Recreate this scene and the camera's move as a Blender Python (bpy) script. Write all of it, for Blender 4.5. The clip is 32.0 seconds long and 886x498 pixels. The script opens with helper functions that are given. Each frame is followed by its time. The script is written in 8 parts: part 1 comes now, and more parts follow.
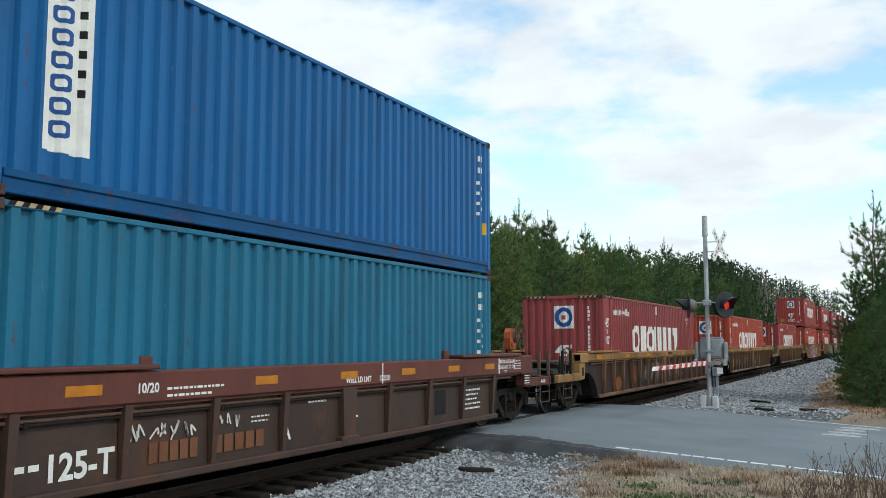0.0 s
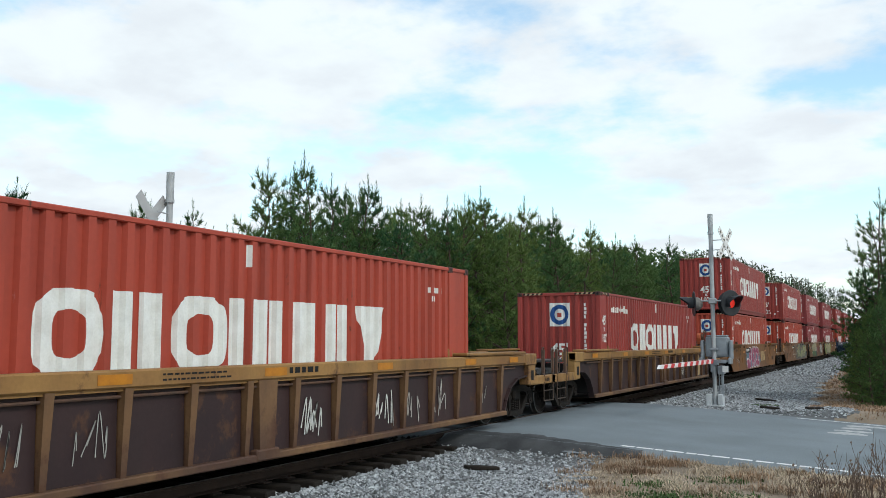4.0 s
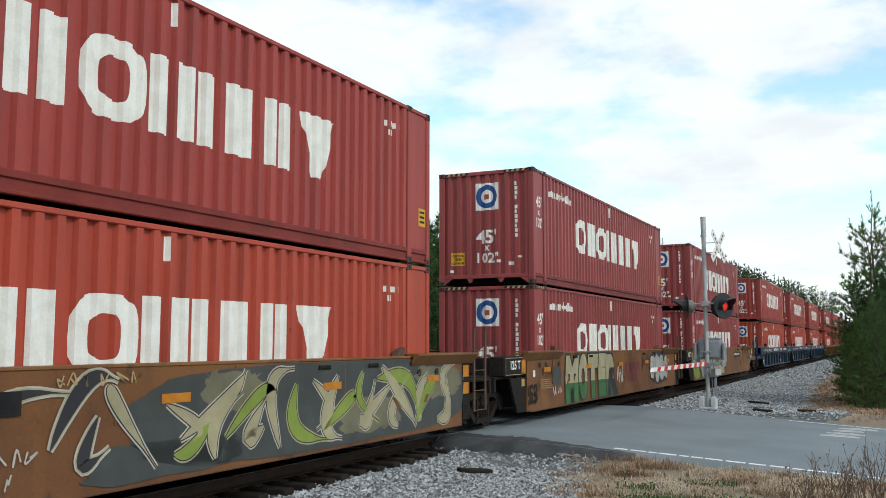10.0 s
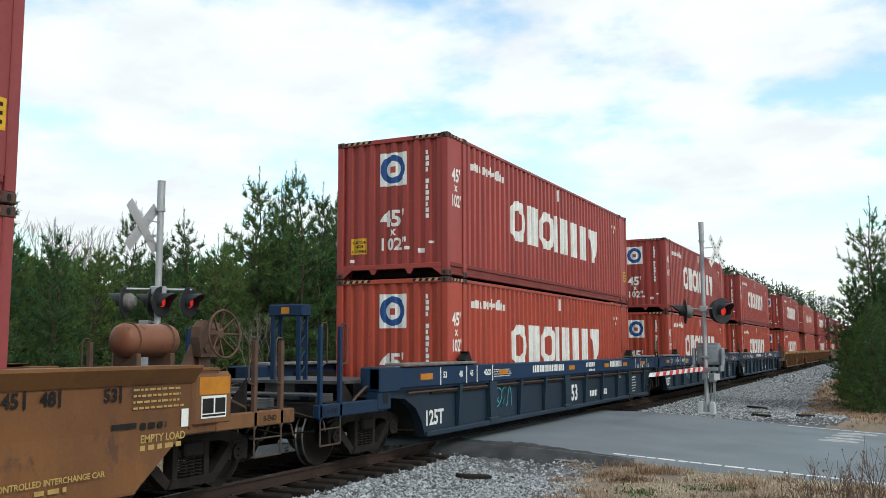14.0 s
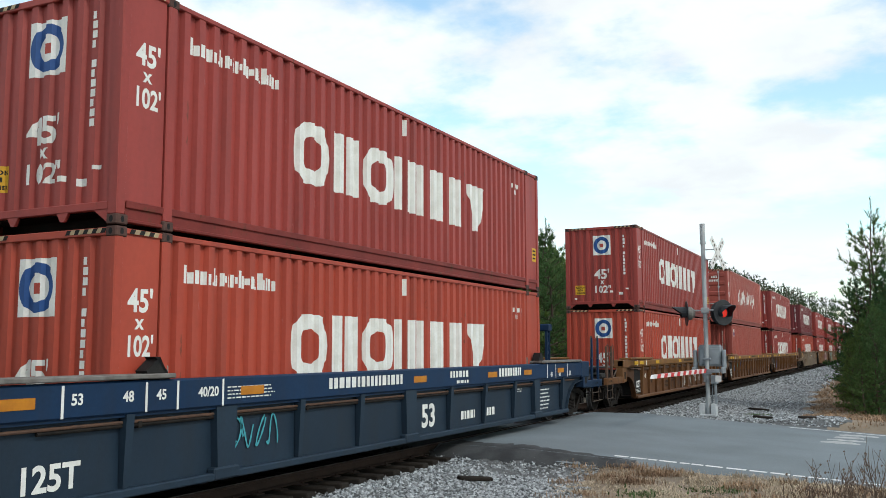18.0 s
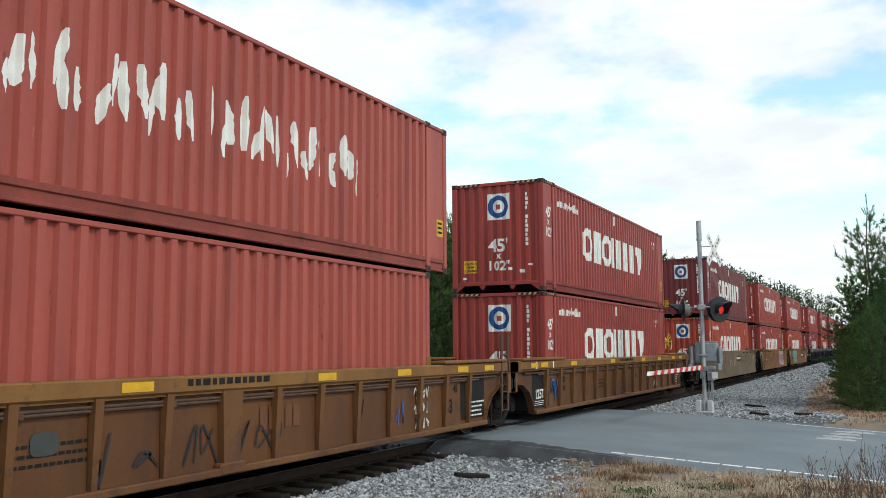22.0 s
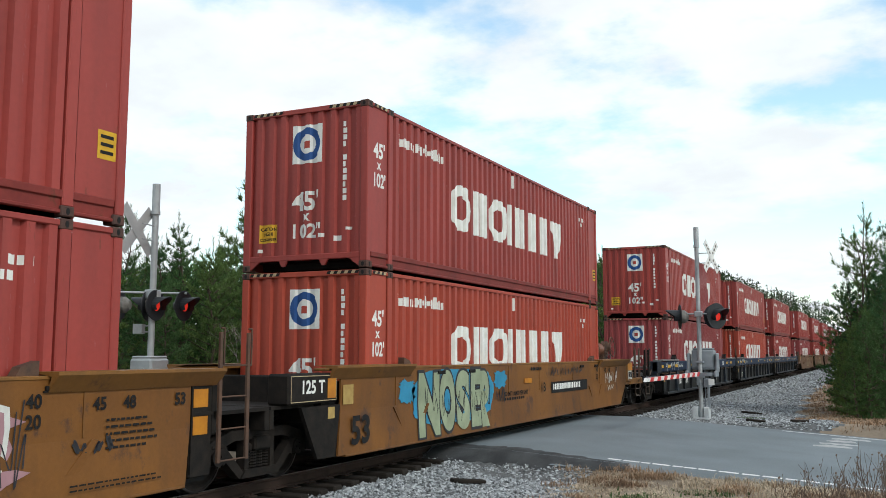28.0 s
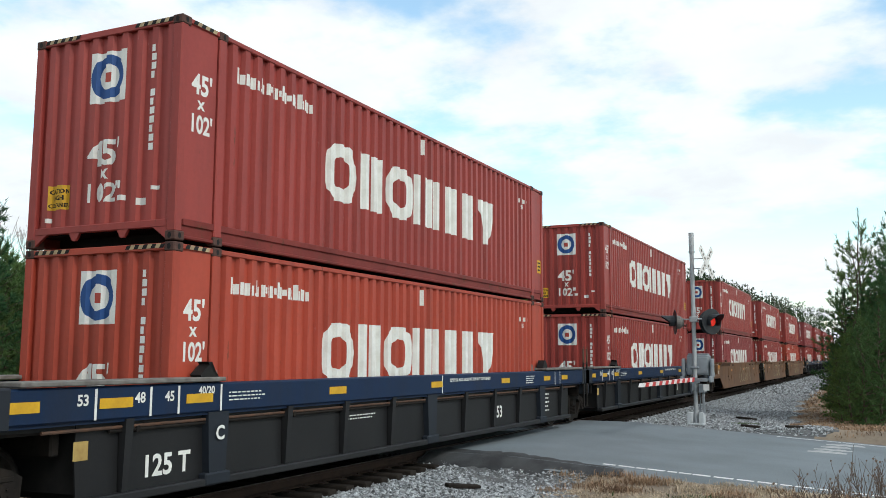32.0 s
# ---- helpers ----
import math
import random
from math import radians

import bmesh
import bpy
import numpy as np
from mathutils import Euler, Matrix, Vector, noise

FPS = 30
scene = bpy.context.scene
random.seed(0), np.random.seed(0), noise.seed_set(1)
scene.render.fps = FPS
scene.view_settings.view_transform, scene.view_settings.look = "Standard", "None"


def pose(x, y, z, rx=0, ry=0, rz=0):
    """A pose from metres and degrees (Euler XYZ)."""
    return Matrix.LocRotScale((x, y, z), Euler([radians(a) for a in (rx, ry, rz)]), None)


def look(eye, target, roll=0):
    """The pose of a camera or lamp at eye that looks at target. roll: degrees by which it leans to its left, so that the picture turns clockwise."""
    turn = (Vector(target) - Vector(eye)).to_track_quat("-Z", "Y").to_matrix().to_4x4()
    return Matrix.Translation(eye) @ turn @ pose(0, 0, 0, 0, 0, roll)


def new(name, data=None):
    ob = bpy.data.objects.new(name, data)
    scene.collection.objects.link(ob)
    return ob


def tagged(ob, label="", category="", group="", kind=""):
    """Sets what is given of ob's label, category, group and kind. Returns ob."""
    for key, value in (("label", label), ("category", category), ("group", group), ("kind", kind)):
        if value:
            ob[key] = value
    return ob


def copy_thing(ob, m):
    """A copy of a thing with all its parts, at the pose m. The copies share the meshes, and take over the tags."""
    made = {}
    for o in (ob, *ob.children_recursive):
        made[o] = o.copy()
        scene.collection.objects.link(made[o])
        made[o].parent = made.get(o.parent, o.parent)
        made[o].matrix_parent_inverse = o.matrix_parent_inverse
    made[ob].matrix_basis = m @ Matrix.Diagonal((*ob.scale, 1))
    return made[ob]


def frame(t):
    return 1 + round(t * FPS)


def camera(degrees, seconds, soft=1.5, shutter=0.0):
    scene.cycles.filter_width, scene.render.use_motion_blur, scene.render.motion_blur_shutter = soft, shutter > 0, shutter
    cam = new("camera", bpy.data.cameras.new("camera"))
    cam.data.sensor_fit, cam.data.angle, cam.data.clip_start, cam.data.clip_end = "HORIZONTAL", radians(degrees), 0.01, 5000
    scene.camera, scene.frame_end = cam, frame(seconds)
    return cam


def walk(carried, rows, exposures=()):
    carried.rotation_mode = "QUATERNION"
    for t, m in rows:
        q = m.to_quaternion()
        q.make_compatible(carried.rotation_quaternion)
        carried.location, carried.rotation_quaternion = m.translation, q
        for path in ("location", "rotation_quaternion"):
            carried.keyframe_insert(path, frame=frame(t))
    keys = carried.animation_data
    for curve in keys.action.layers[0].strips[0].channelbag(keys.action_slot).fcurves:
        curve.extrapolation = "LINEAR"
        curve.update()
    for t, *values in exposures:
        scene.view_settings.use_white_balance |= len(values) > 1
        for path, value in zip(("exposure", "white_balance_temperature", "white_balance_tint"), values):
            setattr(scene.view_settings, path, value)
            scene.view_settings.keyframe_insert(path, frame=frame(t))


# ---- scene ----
# The camera: held by hand on the verge, turning a little on one spot.
LENS = 51.95
cam = camera(LENS, 32.0, soft=0.6)
EYE = (0.0, 0.0, 1.84)
TURNS = [
    (0, 26.29, 5.84, 0.02), (0.5, 26.34, 5.77, 0.13), (1, 26.40, 5.53, 0.04), (1.5, 26.37, 5.66, -0.06), (2, 26.33, 5.70, -0.15),
    (2.5, 26.37, 5.63, -0.11), (3, 26.59, 5.51, -0.01), (3.5, 26.64, 5.65, 0.00), (5.5, 26.39, 5.77, -0.04), (6, 26.38, 5.72, -0.15),
    (6.5, 26.38, 5.67, -0.14), (7, 26.46, 5.71, -0.07), (7.5, 26.41, 5.77, -0.00), (8, 26.24, 5.86, -0.16), (8.5, 26.21, 5.89, -0.10),
    (9, 26.32, 5.95, 0.09), (9.5, 26.30, 5.93, 0.05), (10, 26.20, 5.89, 0.00), (10.5, 26.29, 5.89, 0.06), (11, 26.39, 6.05, 0.17),
    (11.5, 26.33, 6.11, 0.14), (12, 26.20, 6.14, 0.15), (12.5, 26.21, 6.05, 0.30), (13, 26.24, 6.20, 0.25), (13.5, 26.20, 6.19, 0.15),
    (14, 26.10, 6.24, 0.13), (14.5, 26.16, 6.12, 0.07), (16.5, 26.29, 6.28, 0.10), (17, 26.33, 6.31, 0.27), (17.5, 26.27, 6.25, 0.22),
    (18, 26.18, 6.37, 0.18), (18.5, 26.10, 6.31, 0.16), (19, 26.22, 6.25, 0.28), (19.5, 26.20, 6.26, 0.36), (20, 26.13, 6.19, 0.25),
    (20.5, 26.05, 6.21, 0.29), (21, 26.12, 6.25, 0.35), (21.5, 26.14, 6.27, 0.29), (22, 25.98, 6.19, 0.25), (22.5, 25.86, 6.16, 0.49),
    (23, 25.87, 6.26, 0.35), (23.5, 25.84, 6.36, 0.17), (24, 25.79, 6.42, 0.28), (24.5, 25.87, 6.31, 0.18), (26.5, 25.77, 6.44, 0.07),
    (27, 26.02, 6.52, 0.02), (27.5, 25.96, 6.46, 0.06), (28, 25.78, 6.52, -0.03), (28.5, 25.82, 6.40, -0.04), (29, 25.87, 6.55, -0.04),
    (29.5, 25.72, 6.60, -0.11), (30, 25.68, 6.70, -0.13), (30.5, 25.73, 6.61, -0.10), (31, 25.47, 6.72, -0.07), (31.5, 25.47, 6.81, -0.21),
    (32, 25.48, 6.81, -0.20),
]
walk(cam, [(t, pose(*EYE, 90 + p, r, y)) for t, y, p, r in TURNS], [(0, -0.10, 6340, 10), (6, -0.12, 6340, 10), (10, -0.02, 6500, 10), (32, 0.0, 6500, 10)])
TRACK = -9.055   # x of the track's centre line; rail top is z = 0
# how far the train has rolled, in metres, time by time
ROLLED = [(0, -15.69), (1, -3.98), (2, 7.78), (3, 19.49), (6, 54.61), (7, 66.36), (8, 78.21), (9, 90.13), (10, 102.02), (11, 113.97), (12, 125.86), (13, 137.80), (14, 149.73), (17, 185.68), (18, 197.61), (19, 209.57), (20, 221.64), (21, 233.75), (22, 245.64), (23, 257.42), (24, 269.23), (27, 304.67), (28, 316.47), (29, 328.30), (30, 340.17), (31, 352.03), (32, 364.06),]
# near end of every load along the train, in metres
LOADS = [-9.85, 10.86, 34.10, 56.88, 79.95, 103.51, 122.82, 142.19, 165.80, 185.50, 205.08, 228.62, 248.05, 267.46, 290.92, 310.44, 329.59, 353.08, 372.65, 392.23]
for _step in (23.55, 19.5, 19.5, 23.55, 19.5, 19.5, 23.55):
    LOADS.append(round(LOADS[-1] + _step, 2))


def rolled(t):
    for (a, p), (b, q) in zip(ROLLED, ROLLED[1:]):
        if t <= b:
            return p + (q - p) * (t - a) / (b - a)
    return ROLLED[-1][1]

# ---- sky, sun, exposure ----
scene.view_settings.exposure = 0.0
world = bpy.data.worlds.new("sky")
scene.world = world
world.use_nodes = True
wn, wl = world.node_tree.nodes, world.node_tree.links
wn.clear()
SUN_AZ, SUN_EL = radians(110), radians(42)


def sky_nodes():
    out = wn.new("ShaderNodeOutputWorld")
    bg = wn.new("ShaderNodeBackground")
    sky = wn.new("ShaderNodeTexSky")
    sky.sky_type, sky.sun_disc = "NISHITA", False
    sky.sun_elevation, sky.sun_rotation = SUN_EL, SUN_AZ
    gain = wn.new("ShaderNodeVectorMath")
    gain.operation = "MULTIPLY"
    gain.inputs[1].default_value = (0.275, 0.290, 0.252)
    wl.new(sky.outputs[0], gain.inputs[0])
    co = wn.new("ShaderNodeTexCoord")
    sep = wn.new("ShaderNodeSeparateXYZ")
    wl.new(co.outputs["Generated"], sep.inputs[0])
    lift = wn.new("ShaderNodeMath")
    lift.operation = "ADD"
    lift.inputs[1].default_value = 0.22
    wl.new(sep.outputs["Z"], lift.inputs[0])
    flat = wn.new("ShaderNodeVectorMath")
    flat.operation = "DIVIDE"
    wl.new(co.outputs["Generated"], flat.inputs[0])
    both = wn.new("ShaderNodeCombineXYZ")
    for i in range(3):
        wl.new(lift.outputs[0], both.inputs[i])
    wl.new(both.outputs[0], flat.inputs[1])

    def cloud(scale, seed, lo, hi, detail=7.0):
        mp = wn.new("ShaderNodeMapping")
        mp.inputs["Location"].default_value = (seed, seed * 0.37, 0)
        wl.new(flat.outputs[0], mp.inputs[0])
        nz = wn.new("ShaderNodeTexNoise")
        nz.inputs["Scale"].default_value, nz.inputs["Detail"].default_value = scale, detail
        nz.inputs["Roughness"].default_value = 0.55
        wl.new(mp.outputs[0], nz.inputs["Vector"])
        rp = wn.new("ShaderNodeMapRange")
        rp.interpolation_type = "SMOOTHSTEP"
        rp.inputs["From Min"].default_value, rp.inputs["From Max"].default_value = lo, hi
        wl.new(nz.outputs["Fac"], rp.inputs["Value"])
        return rp.outputs[0]

    cover = cloud(2.4, 6.4, 0.37, 0.55)
    thick = cloud(3.4, 9.3, 0.40, 0.68)
    grey = wn.new("ShaderNodeMix")
    grey.data_type = "RGBA"
    grey.inputs[6].default_value = (1.00, 1.08, 1.10, 1)
    grey.inputs[7].default_value = (0.88, 0.94, 0.98, 1)
    wl.new(thick, grey.inputs[0])
    mix = wn.new("ShaderNodeMix")
    mix.data_type = "RGBA"
    wl.new(cover, mix.inputs[0])
    wl.new(gain.outputs[0], mix.inputs[6])
    wl.new(grey.outputs[2], mix.inputs[7])
    wl.new(mix.outputs[2], bg.inputs["Color"])
    bg.inputs["Strength"].default_value = 1.0
    wl.new(bg.outputs[0], out.inputs["Surface"])


sky_nodes()
sun = new("sun", bpy.data.lights.new("sun", "SUN"))
sun.data.energy, sun.data.angle, sun.data.color = 1.5, radians(10), (1.0, 0.97, 0.93)
sun.matrix_world = look((math.sin(SUN_AZ) * math.cos(SUN_EL) * 50, math.cos(SUN_AZ) * math.cos(SUN_EL) * 50, math.sin(SUN_EL) * 50), (0, 0, 0))


# ---- materials ----
def mat(name, col, col2=None, rough=0.6, metal=0.0, scale=2.0, squash=1.0, fine=30.0, grain=0.12, rust=None, rust_at=0.62,
        rust_scale=4.0, bump=0.15, bump_scale=80.0, shade=0.0, island=0.0, glow=None, spec=0.25, streak=0.0, other=None, leaf=0.0, scuff=0.0):
    """A surface with variation at two scales, optional rust patches and fine relief."""
    m = bpy.data.materials.new(name)
    m.use_nodes = True
    n, l = m.node_tree.nodes, m.node_tree.links
    b = n["Principled BSDF"]
    b.inputs["Roughness"].default_value, b.inputs["Metallic"].default_value = rough, metal
    b.inputs["Specular IOR Level"].default_value = spec
    co = n.new("ShaderNodeTexCoord")
    mp = n.new("ShaderNodeMapping")
    mp.inputs["Scale"].default_value = (1, 1, squash)
    l.new(co.outputs["Object"], mp.inputs[0])
    big = n.new("ShaderNodeTexNoise")
    big.inputs["Scale"].default_value, big.inputs["Detail"].default_value = scale, 6
    l.new(mp.outputs[0], big.inputs["Vector"])
    r = n.new("ShaderNodeMapRange")
    r.inputs["From Min"].default_value, r.inputs["From Max"].default_value = 0.33, 0.67
    l.new(big.outputs["Fac"], r.inputs["Value"])
    mx = n.new("ShaderNodeMix")
    mx.data_type = "RGBA"
    c2 = col2 or tuple(c * 0.75 for c in col)
    mx.inputs[6].default_value, mx.inputs[7].default_value = (*col, 1), (*c2, 1)
    l.new(r.outputs[0], mx.inputs[0])
    last = mx.outputs[2]
    if other:
        who = n.new("ShaderNodeObjectInfo")
        om = n.new("ShaderNodeMix")
        om.data_type = "RGBA"
        om.inputs[7].default_value = (*other, 1)
        oc = n.new("ShaderNodeMath")
        oc.operation = "MULTIPLY"
        oc.inputs[1].default_value = 0.85
        l.new(who.outputs["Random"], oc.inputs[0])
        l.new(oc.outputs[0], om.inputs[0])
        l.new(last, om.inputs[6])
        last = om.outputs[2]
    if rust:
        rz = n.new("ShaderNodeTexNoise")
        rz.inputs["Scale"].default_value, rz.inputs["Detail"].default_value = rust_scale, 9
        rz.inputs["Roughness"].default_value = 0.7
        l.new(mp.outputs[0], rz.inputs["Vector"])
        rr = n.new("ShaderNodeMapRange")
        rr.inputs["From Min"].default_value, rr.inputs["From Max"].default_value = rust_at, rust_at + 0.07
        l.new(rz.outputs["Fac"], rr.inputs["Value"])
        rm = n.new("ShaderNodeMix")
        rm.data_type = "RGBA"
        rm.inputs[7].default_value = (*rust, 1)
        l.new(rr.outputs[0], rm.inputs[0])
        l.new(last, rm.inputs[6])
        last = rm.outputs[2]
    if streak:
        sp = n.new("ShaderNodeMapping")
        sp.inputs["Scale"].default_value = (2.6, 2.6, 0.4)
        l.new(co.outputs["Object"], sp.inputs[0])
        sz = n.new("ShaderNodeTexNoise")
        sz.inputs["Scale"].default_value, sz.inputs["Detail"].default_value = 1.0, 7
        l.new(sp.outputs[0], sz.inputs["Vector"])
        sr = n.new("ShaderNodeMapRange")
        sr.inputs["From Min"].default_value, sr.inputs["From Max"].default_value, sr.inputs["To Max"].default_value = 0.46, 0.78, streak
        l.new(sz.outputs["Fac"], sr.inputs["Value"])
        st = n.new("ShaderNodeMix")
        st.data_type = "RGBA"
        st.inputs[7].default_value = (*[c * 0.28 + 0.012 for c in col], 1)
        l.new(sr.outputs[0], st.inputs[0])
        l.new(last, st.inputs[6])
        last = st.outputs[2]
    if scuff:
        cp = n.new("ShaderNodeMapping")
        cp.inputs["Scale"].default_value = (7.0, 7.0, 1.6)
        l.new(co.outputs["Object"], cp.inputs[0])
        cz = n.new("ShaderNodeTexNoise")
        cz.inputs["Scale"].default_value, cz.inputs["Detail"].default_value, cz.inputs["Roughness"].default_value = 1.0, 10, 0.72
        l.new(cp.outputs[0], cz.inputs["Vector"])
        cr = n.new("ShaderNodeMapRange")
        cr.inputs["From Min"].default_value, cr.inputs["From Max"].default_value, cr.inputs["To Max"].default_value = 0.66, 0.72, scuff
        l.new(cz.outputs["Fac"], cr.inputs["Value"])
        cm = n.new("ShaderNodeMix")
        cm.data_type = "RGBA"
        cm.inputs[7].default_value = (*[c * 0.7 + 0.16 for c in col], 1)
        l.new(cr.outputs[0], cm.inputs[0])
        l.new(last, cm.inputs[6])
        last = cm.outputs[2]
    sm = n.new("ShaderNodeTexNoise")
    sm.inputs["Scale"].default_value, sm.inputs["Detail"].default_value = fine, 4
    l.new(co.outputs["Object"], sm.inputs["Vector"])
    val = n.new("ShaderNodeMapRange")
    val.inputs["To Min"].default_value, val.inputs["To Max"].default_value = 1 - grain, 1 + grain
    l.new(sm.outputs["Fac"], val.inputs["Value"])
    fac = val.outputs[0]
    for amount, node, socket in ((shade, "ShaderNodeObjectInfo", "Random"), (island, "ShaderNodeNewGeometry", "Random Per Island")):
        if amount:
            oi = n.new(node)
            ov = n.new("ShaderNodeMapRange")
            ov.inputs["To Min"].default_value, ov.inputs["To Max"].default_value = 1 - amount, 1 + amount
            l.new(oi.outputs[socket], ov.inputs["Value"])
            mu = n.new("ShaderNodeMath")
            mu.operation = "MULTIPLY"
            l.new(fac, mu.inputs[0])
            l.new(ov.outputs[0], mu.inputs[1])
            fac = mu.outputs[0]
    sc = n.new("ShaderNodeVectorMath")
    sc.operation = "SCALE"
    l.new(last, sc.inputs[0])
    l.new(fac, sc.inputs["Scale"])
    l.new(sc.outputs[0], b.inputs["Base Color"])
    if bump:
        bz = n.new("ShaderNodeTexNoise")
        bz.inputs["Scale"].default_value, bz.inputs["Detail"].default_value = bump_scale, 3
        l.new(co.outputs["Object"], bz.inputs["Vector"])
        bp = n.new("ShaderNodeBump")
        bp.inputs["Strength"].default_value, bp.inputs["Distance"].default_value = bump, 0.01
        l.new(bz.outputs["Fac"], bp.inputs["Height"])
        l.new(bp.outputs[0], b.inputs["Normal"])
    if leaf:
        tr = n.new("ShaderNodeBsdfTranslucent")
        l.new(sc.outputs[0], tr.inputs["Color"])
        ms = n.new("ShaderNodeMixShader")
        ms.inputs[0].default_value = leaf
        l.new(b.outputs[0], ms.inputs[1])
        l.new(tr.outputs[0], ms.inputs[2])
        l.new(ms.outputs[0], n["Material Output"].inputs["Surface"])
    if glow:
        b.inputs["Emission Color"].default_value, b.inputs["Emission Strength"].default_value = (*glow[0], 1), glow[1]
    return m


RUST = (0.10, 0.035, 0.018)
BOX_TINTS = (("maroon", (0.272, 0.054, 0.054), (0.222, 0.042, 0.042)), ("red", (0.312, 0.051, 0.041), (0.256, 0.040, 0.033)), ("orange", (0.385, 0.062, 0.034), (0.325, 0.050, 0.029)),
             ("brown", (0.365, 0.084, 0.062), (0.300, 0.066, 0.050)), ("wine", (0.170, 0.032, 0.035), (0.140, 0.027, 0.031)), ("blue", (0.006, 0.110, 0.300), (0.005, 0.090, 0.250)), ("teal", (0.013, 0.140, 0.236), (0.011, 0.114, 0.198)))
BOX = {k: mat("paint_" + k, a, b, rough=0.48, scale=0.8, squash=0.25, fine=14, grain=0.12, rust=RUST, rust_at=0.645, rust_scale=5, bump=0.08, shade=0.06, streak=0.42, spec=0.28, scuff=0.55) for k, a, b in BOX_TINTS}
# Bottom rails: the same box tints darkened by a third and more, with more rust.
BOX_RAIL = {k: mat("dark_rail_" + k, tuple(c * 0.66 for c in a), tuple(c * 0.55 for c in b), rough=0.55, scale=1.6, fine=20, grain=0.18, rust=RUST, rust_at=0.58, rust_scale=4, bump=0.1, shade=0.06, spec=0.2) for k, a, b in BOX_TINTS}
WHITE = mat("white_lettering", (0.72, 0.73, 0.70), (0.62, 0.62, 0.58), rough=0.6, scale=4, fine=40, rust=(0.3, 0.1, 0.07), rust_at=0.67, rust_scale=7, bump=0.03)
LOGO_BLUE = mat("logo_blue", (0.02, 0.08, 0.26), rough=0.5, bump=0.02)
LOGO_RED = mat("logo_red", (0.4, 0.06, 0.04), rough=0.5, bump=0.02)
CAUTION = mat("caution_yellow", (0.62, 0.36, 0.02), (0.5, 0.28, 0.02), rough=0.5, scale=8, bump=0.03)
SMALLPRINT = mat("faded_yellow_print", (0.42, 0.30, 0.10), (0.32, 0.21, 0.07), rough=0.7, scale=9, bump=0)
STRIPE = mat("dirty_pale_stripe", (0.42, 0.34, 0.2), (0.3, 0.22, 0.14), rough=0.7, scale=9, bump=0)
REFLECT = mat("reflector_amber", (0.48, 0.19, 0.014), (0.36, 0.13, 0.013), rough=0.4, scale=5, bump=0.04)
BLACK = mat("black_paint", (0.012, 0.012, 0.013), (0.02, 0.019, 0.018), rough=0.6, scale=5, spec=0.12)
GRIME = mat("grimy_steel", (0.011, 0.010, 0.0095), (0.022, 0.018, 0.015), rough=0.75, scale=6, fine=50, grain=0.25, bump=0.3, spec=0.12)
CASTING = mat("rusted_casting", (0.10, 0.055, 0.045), (0.065, 0.04, 0.036), rough=0.8, scale=9, bump=0.3, spec=0.12)
STEEL = mat("bright_wheel_steel", (0.30, 0.29, 0.28), (0.16, 0.15, 0.15), rough=0.3, metal=1.0, scale=8, bump=0.05)
WHEEL = mat("brake_dusted_wheel", (0.022, 0.018, 0.016), (0.014, 0.012, 0.011), rough=0.8, scale=6, bump=0.2, spec=0.12)
RAILRUST = mat("rusty_rail", (0.045, 0.027, 0.020), (0.03, 0.019, 0.015), rough=0.85, scale=4, bump=0.25)
RAILTOP = mat("polished_rail_head", (0.32, 0.31, 0.30), (0.22, 0.2, 0.19), rough=0.35, metal=1.0, scale=3, bump=0.03)
GALV = mat("galvanised_steel", (0.42, 0.44, 0.45), (0.33, 0.35, 0.36), rough=0.5, metal=0.35, scale=5, fine=20, bump=0.06)
GALVBOX = mat("pale_grey_enamel", (0.50, 0.53, 0.54), (0.42, 0.45, 0.47), rough=0.5, scale=4, bump=0.04)
HANDRAIL = mat("rusty_handrail", (0.085, 0.058, 0.042), (0.045, 0.034, 0.028), rough=0.7, scale=6)
WEATHERED = mat("weathered_grey_casing", (0.26, 0.29, 0.31), (0.19, 0.21, 0.23), rough=0.55, scale=5, fine=20, rust=(0.14, 0.10, 0.08), rust_at=0.64)
GREYPIPE = mat("grey_pipe", (0.19, 0.185, 0.17), (0.11, 0.10, 0.09), rough=0.6, scale=6)
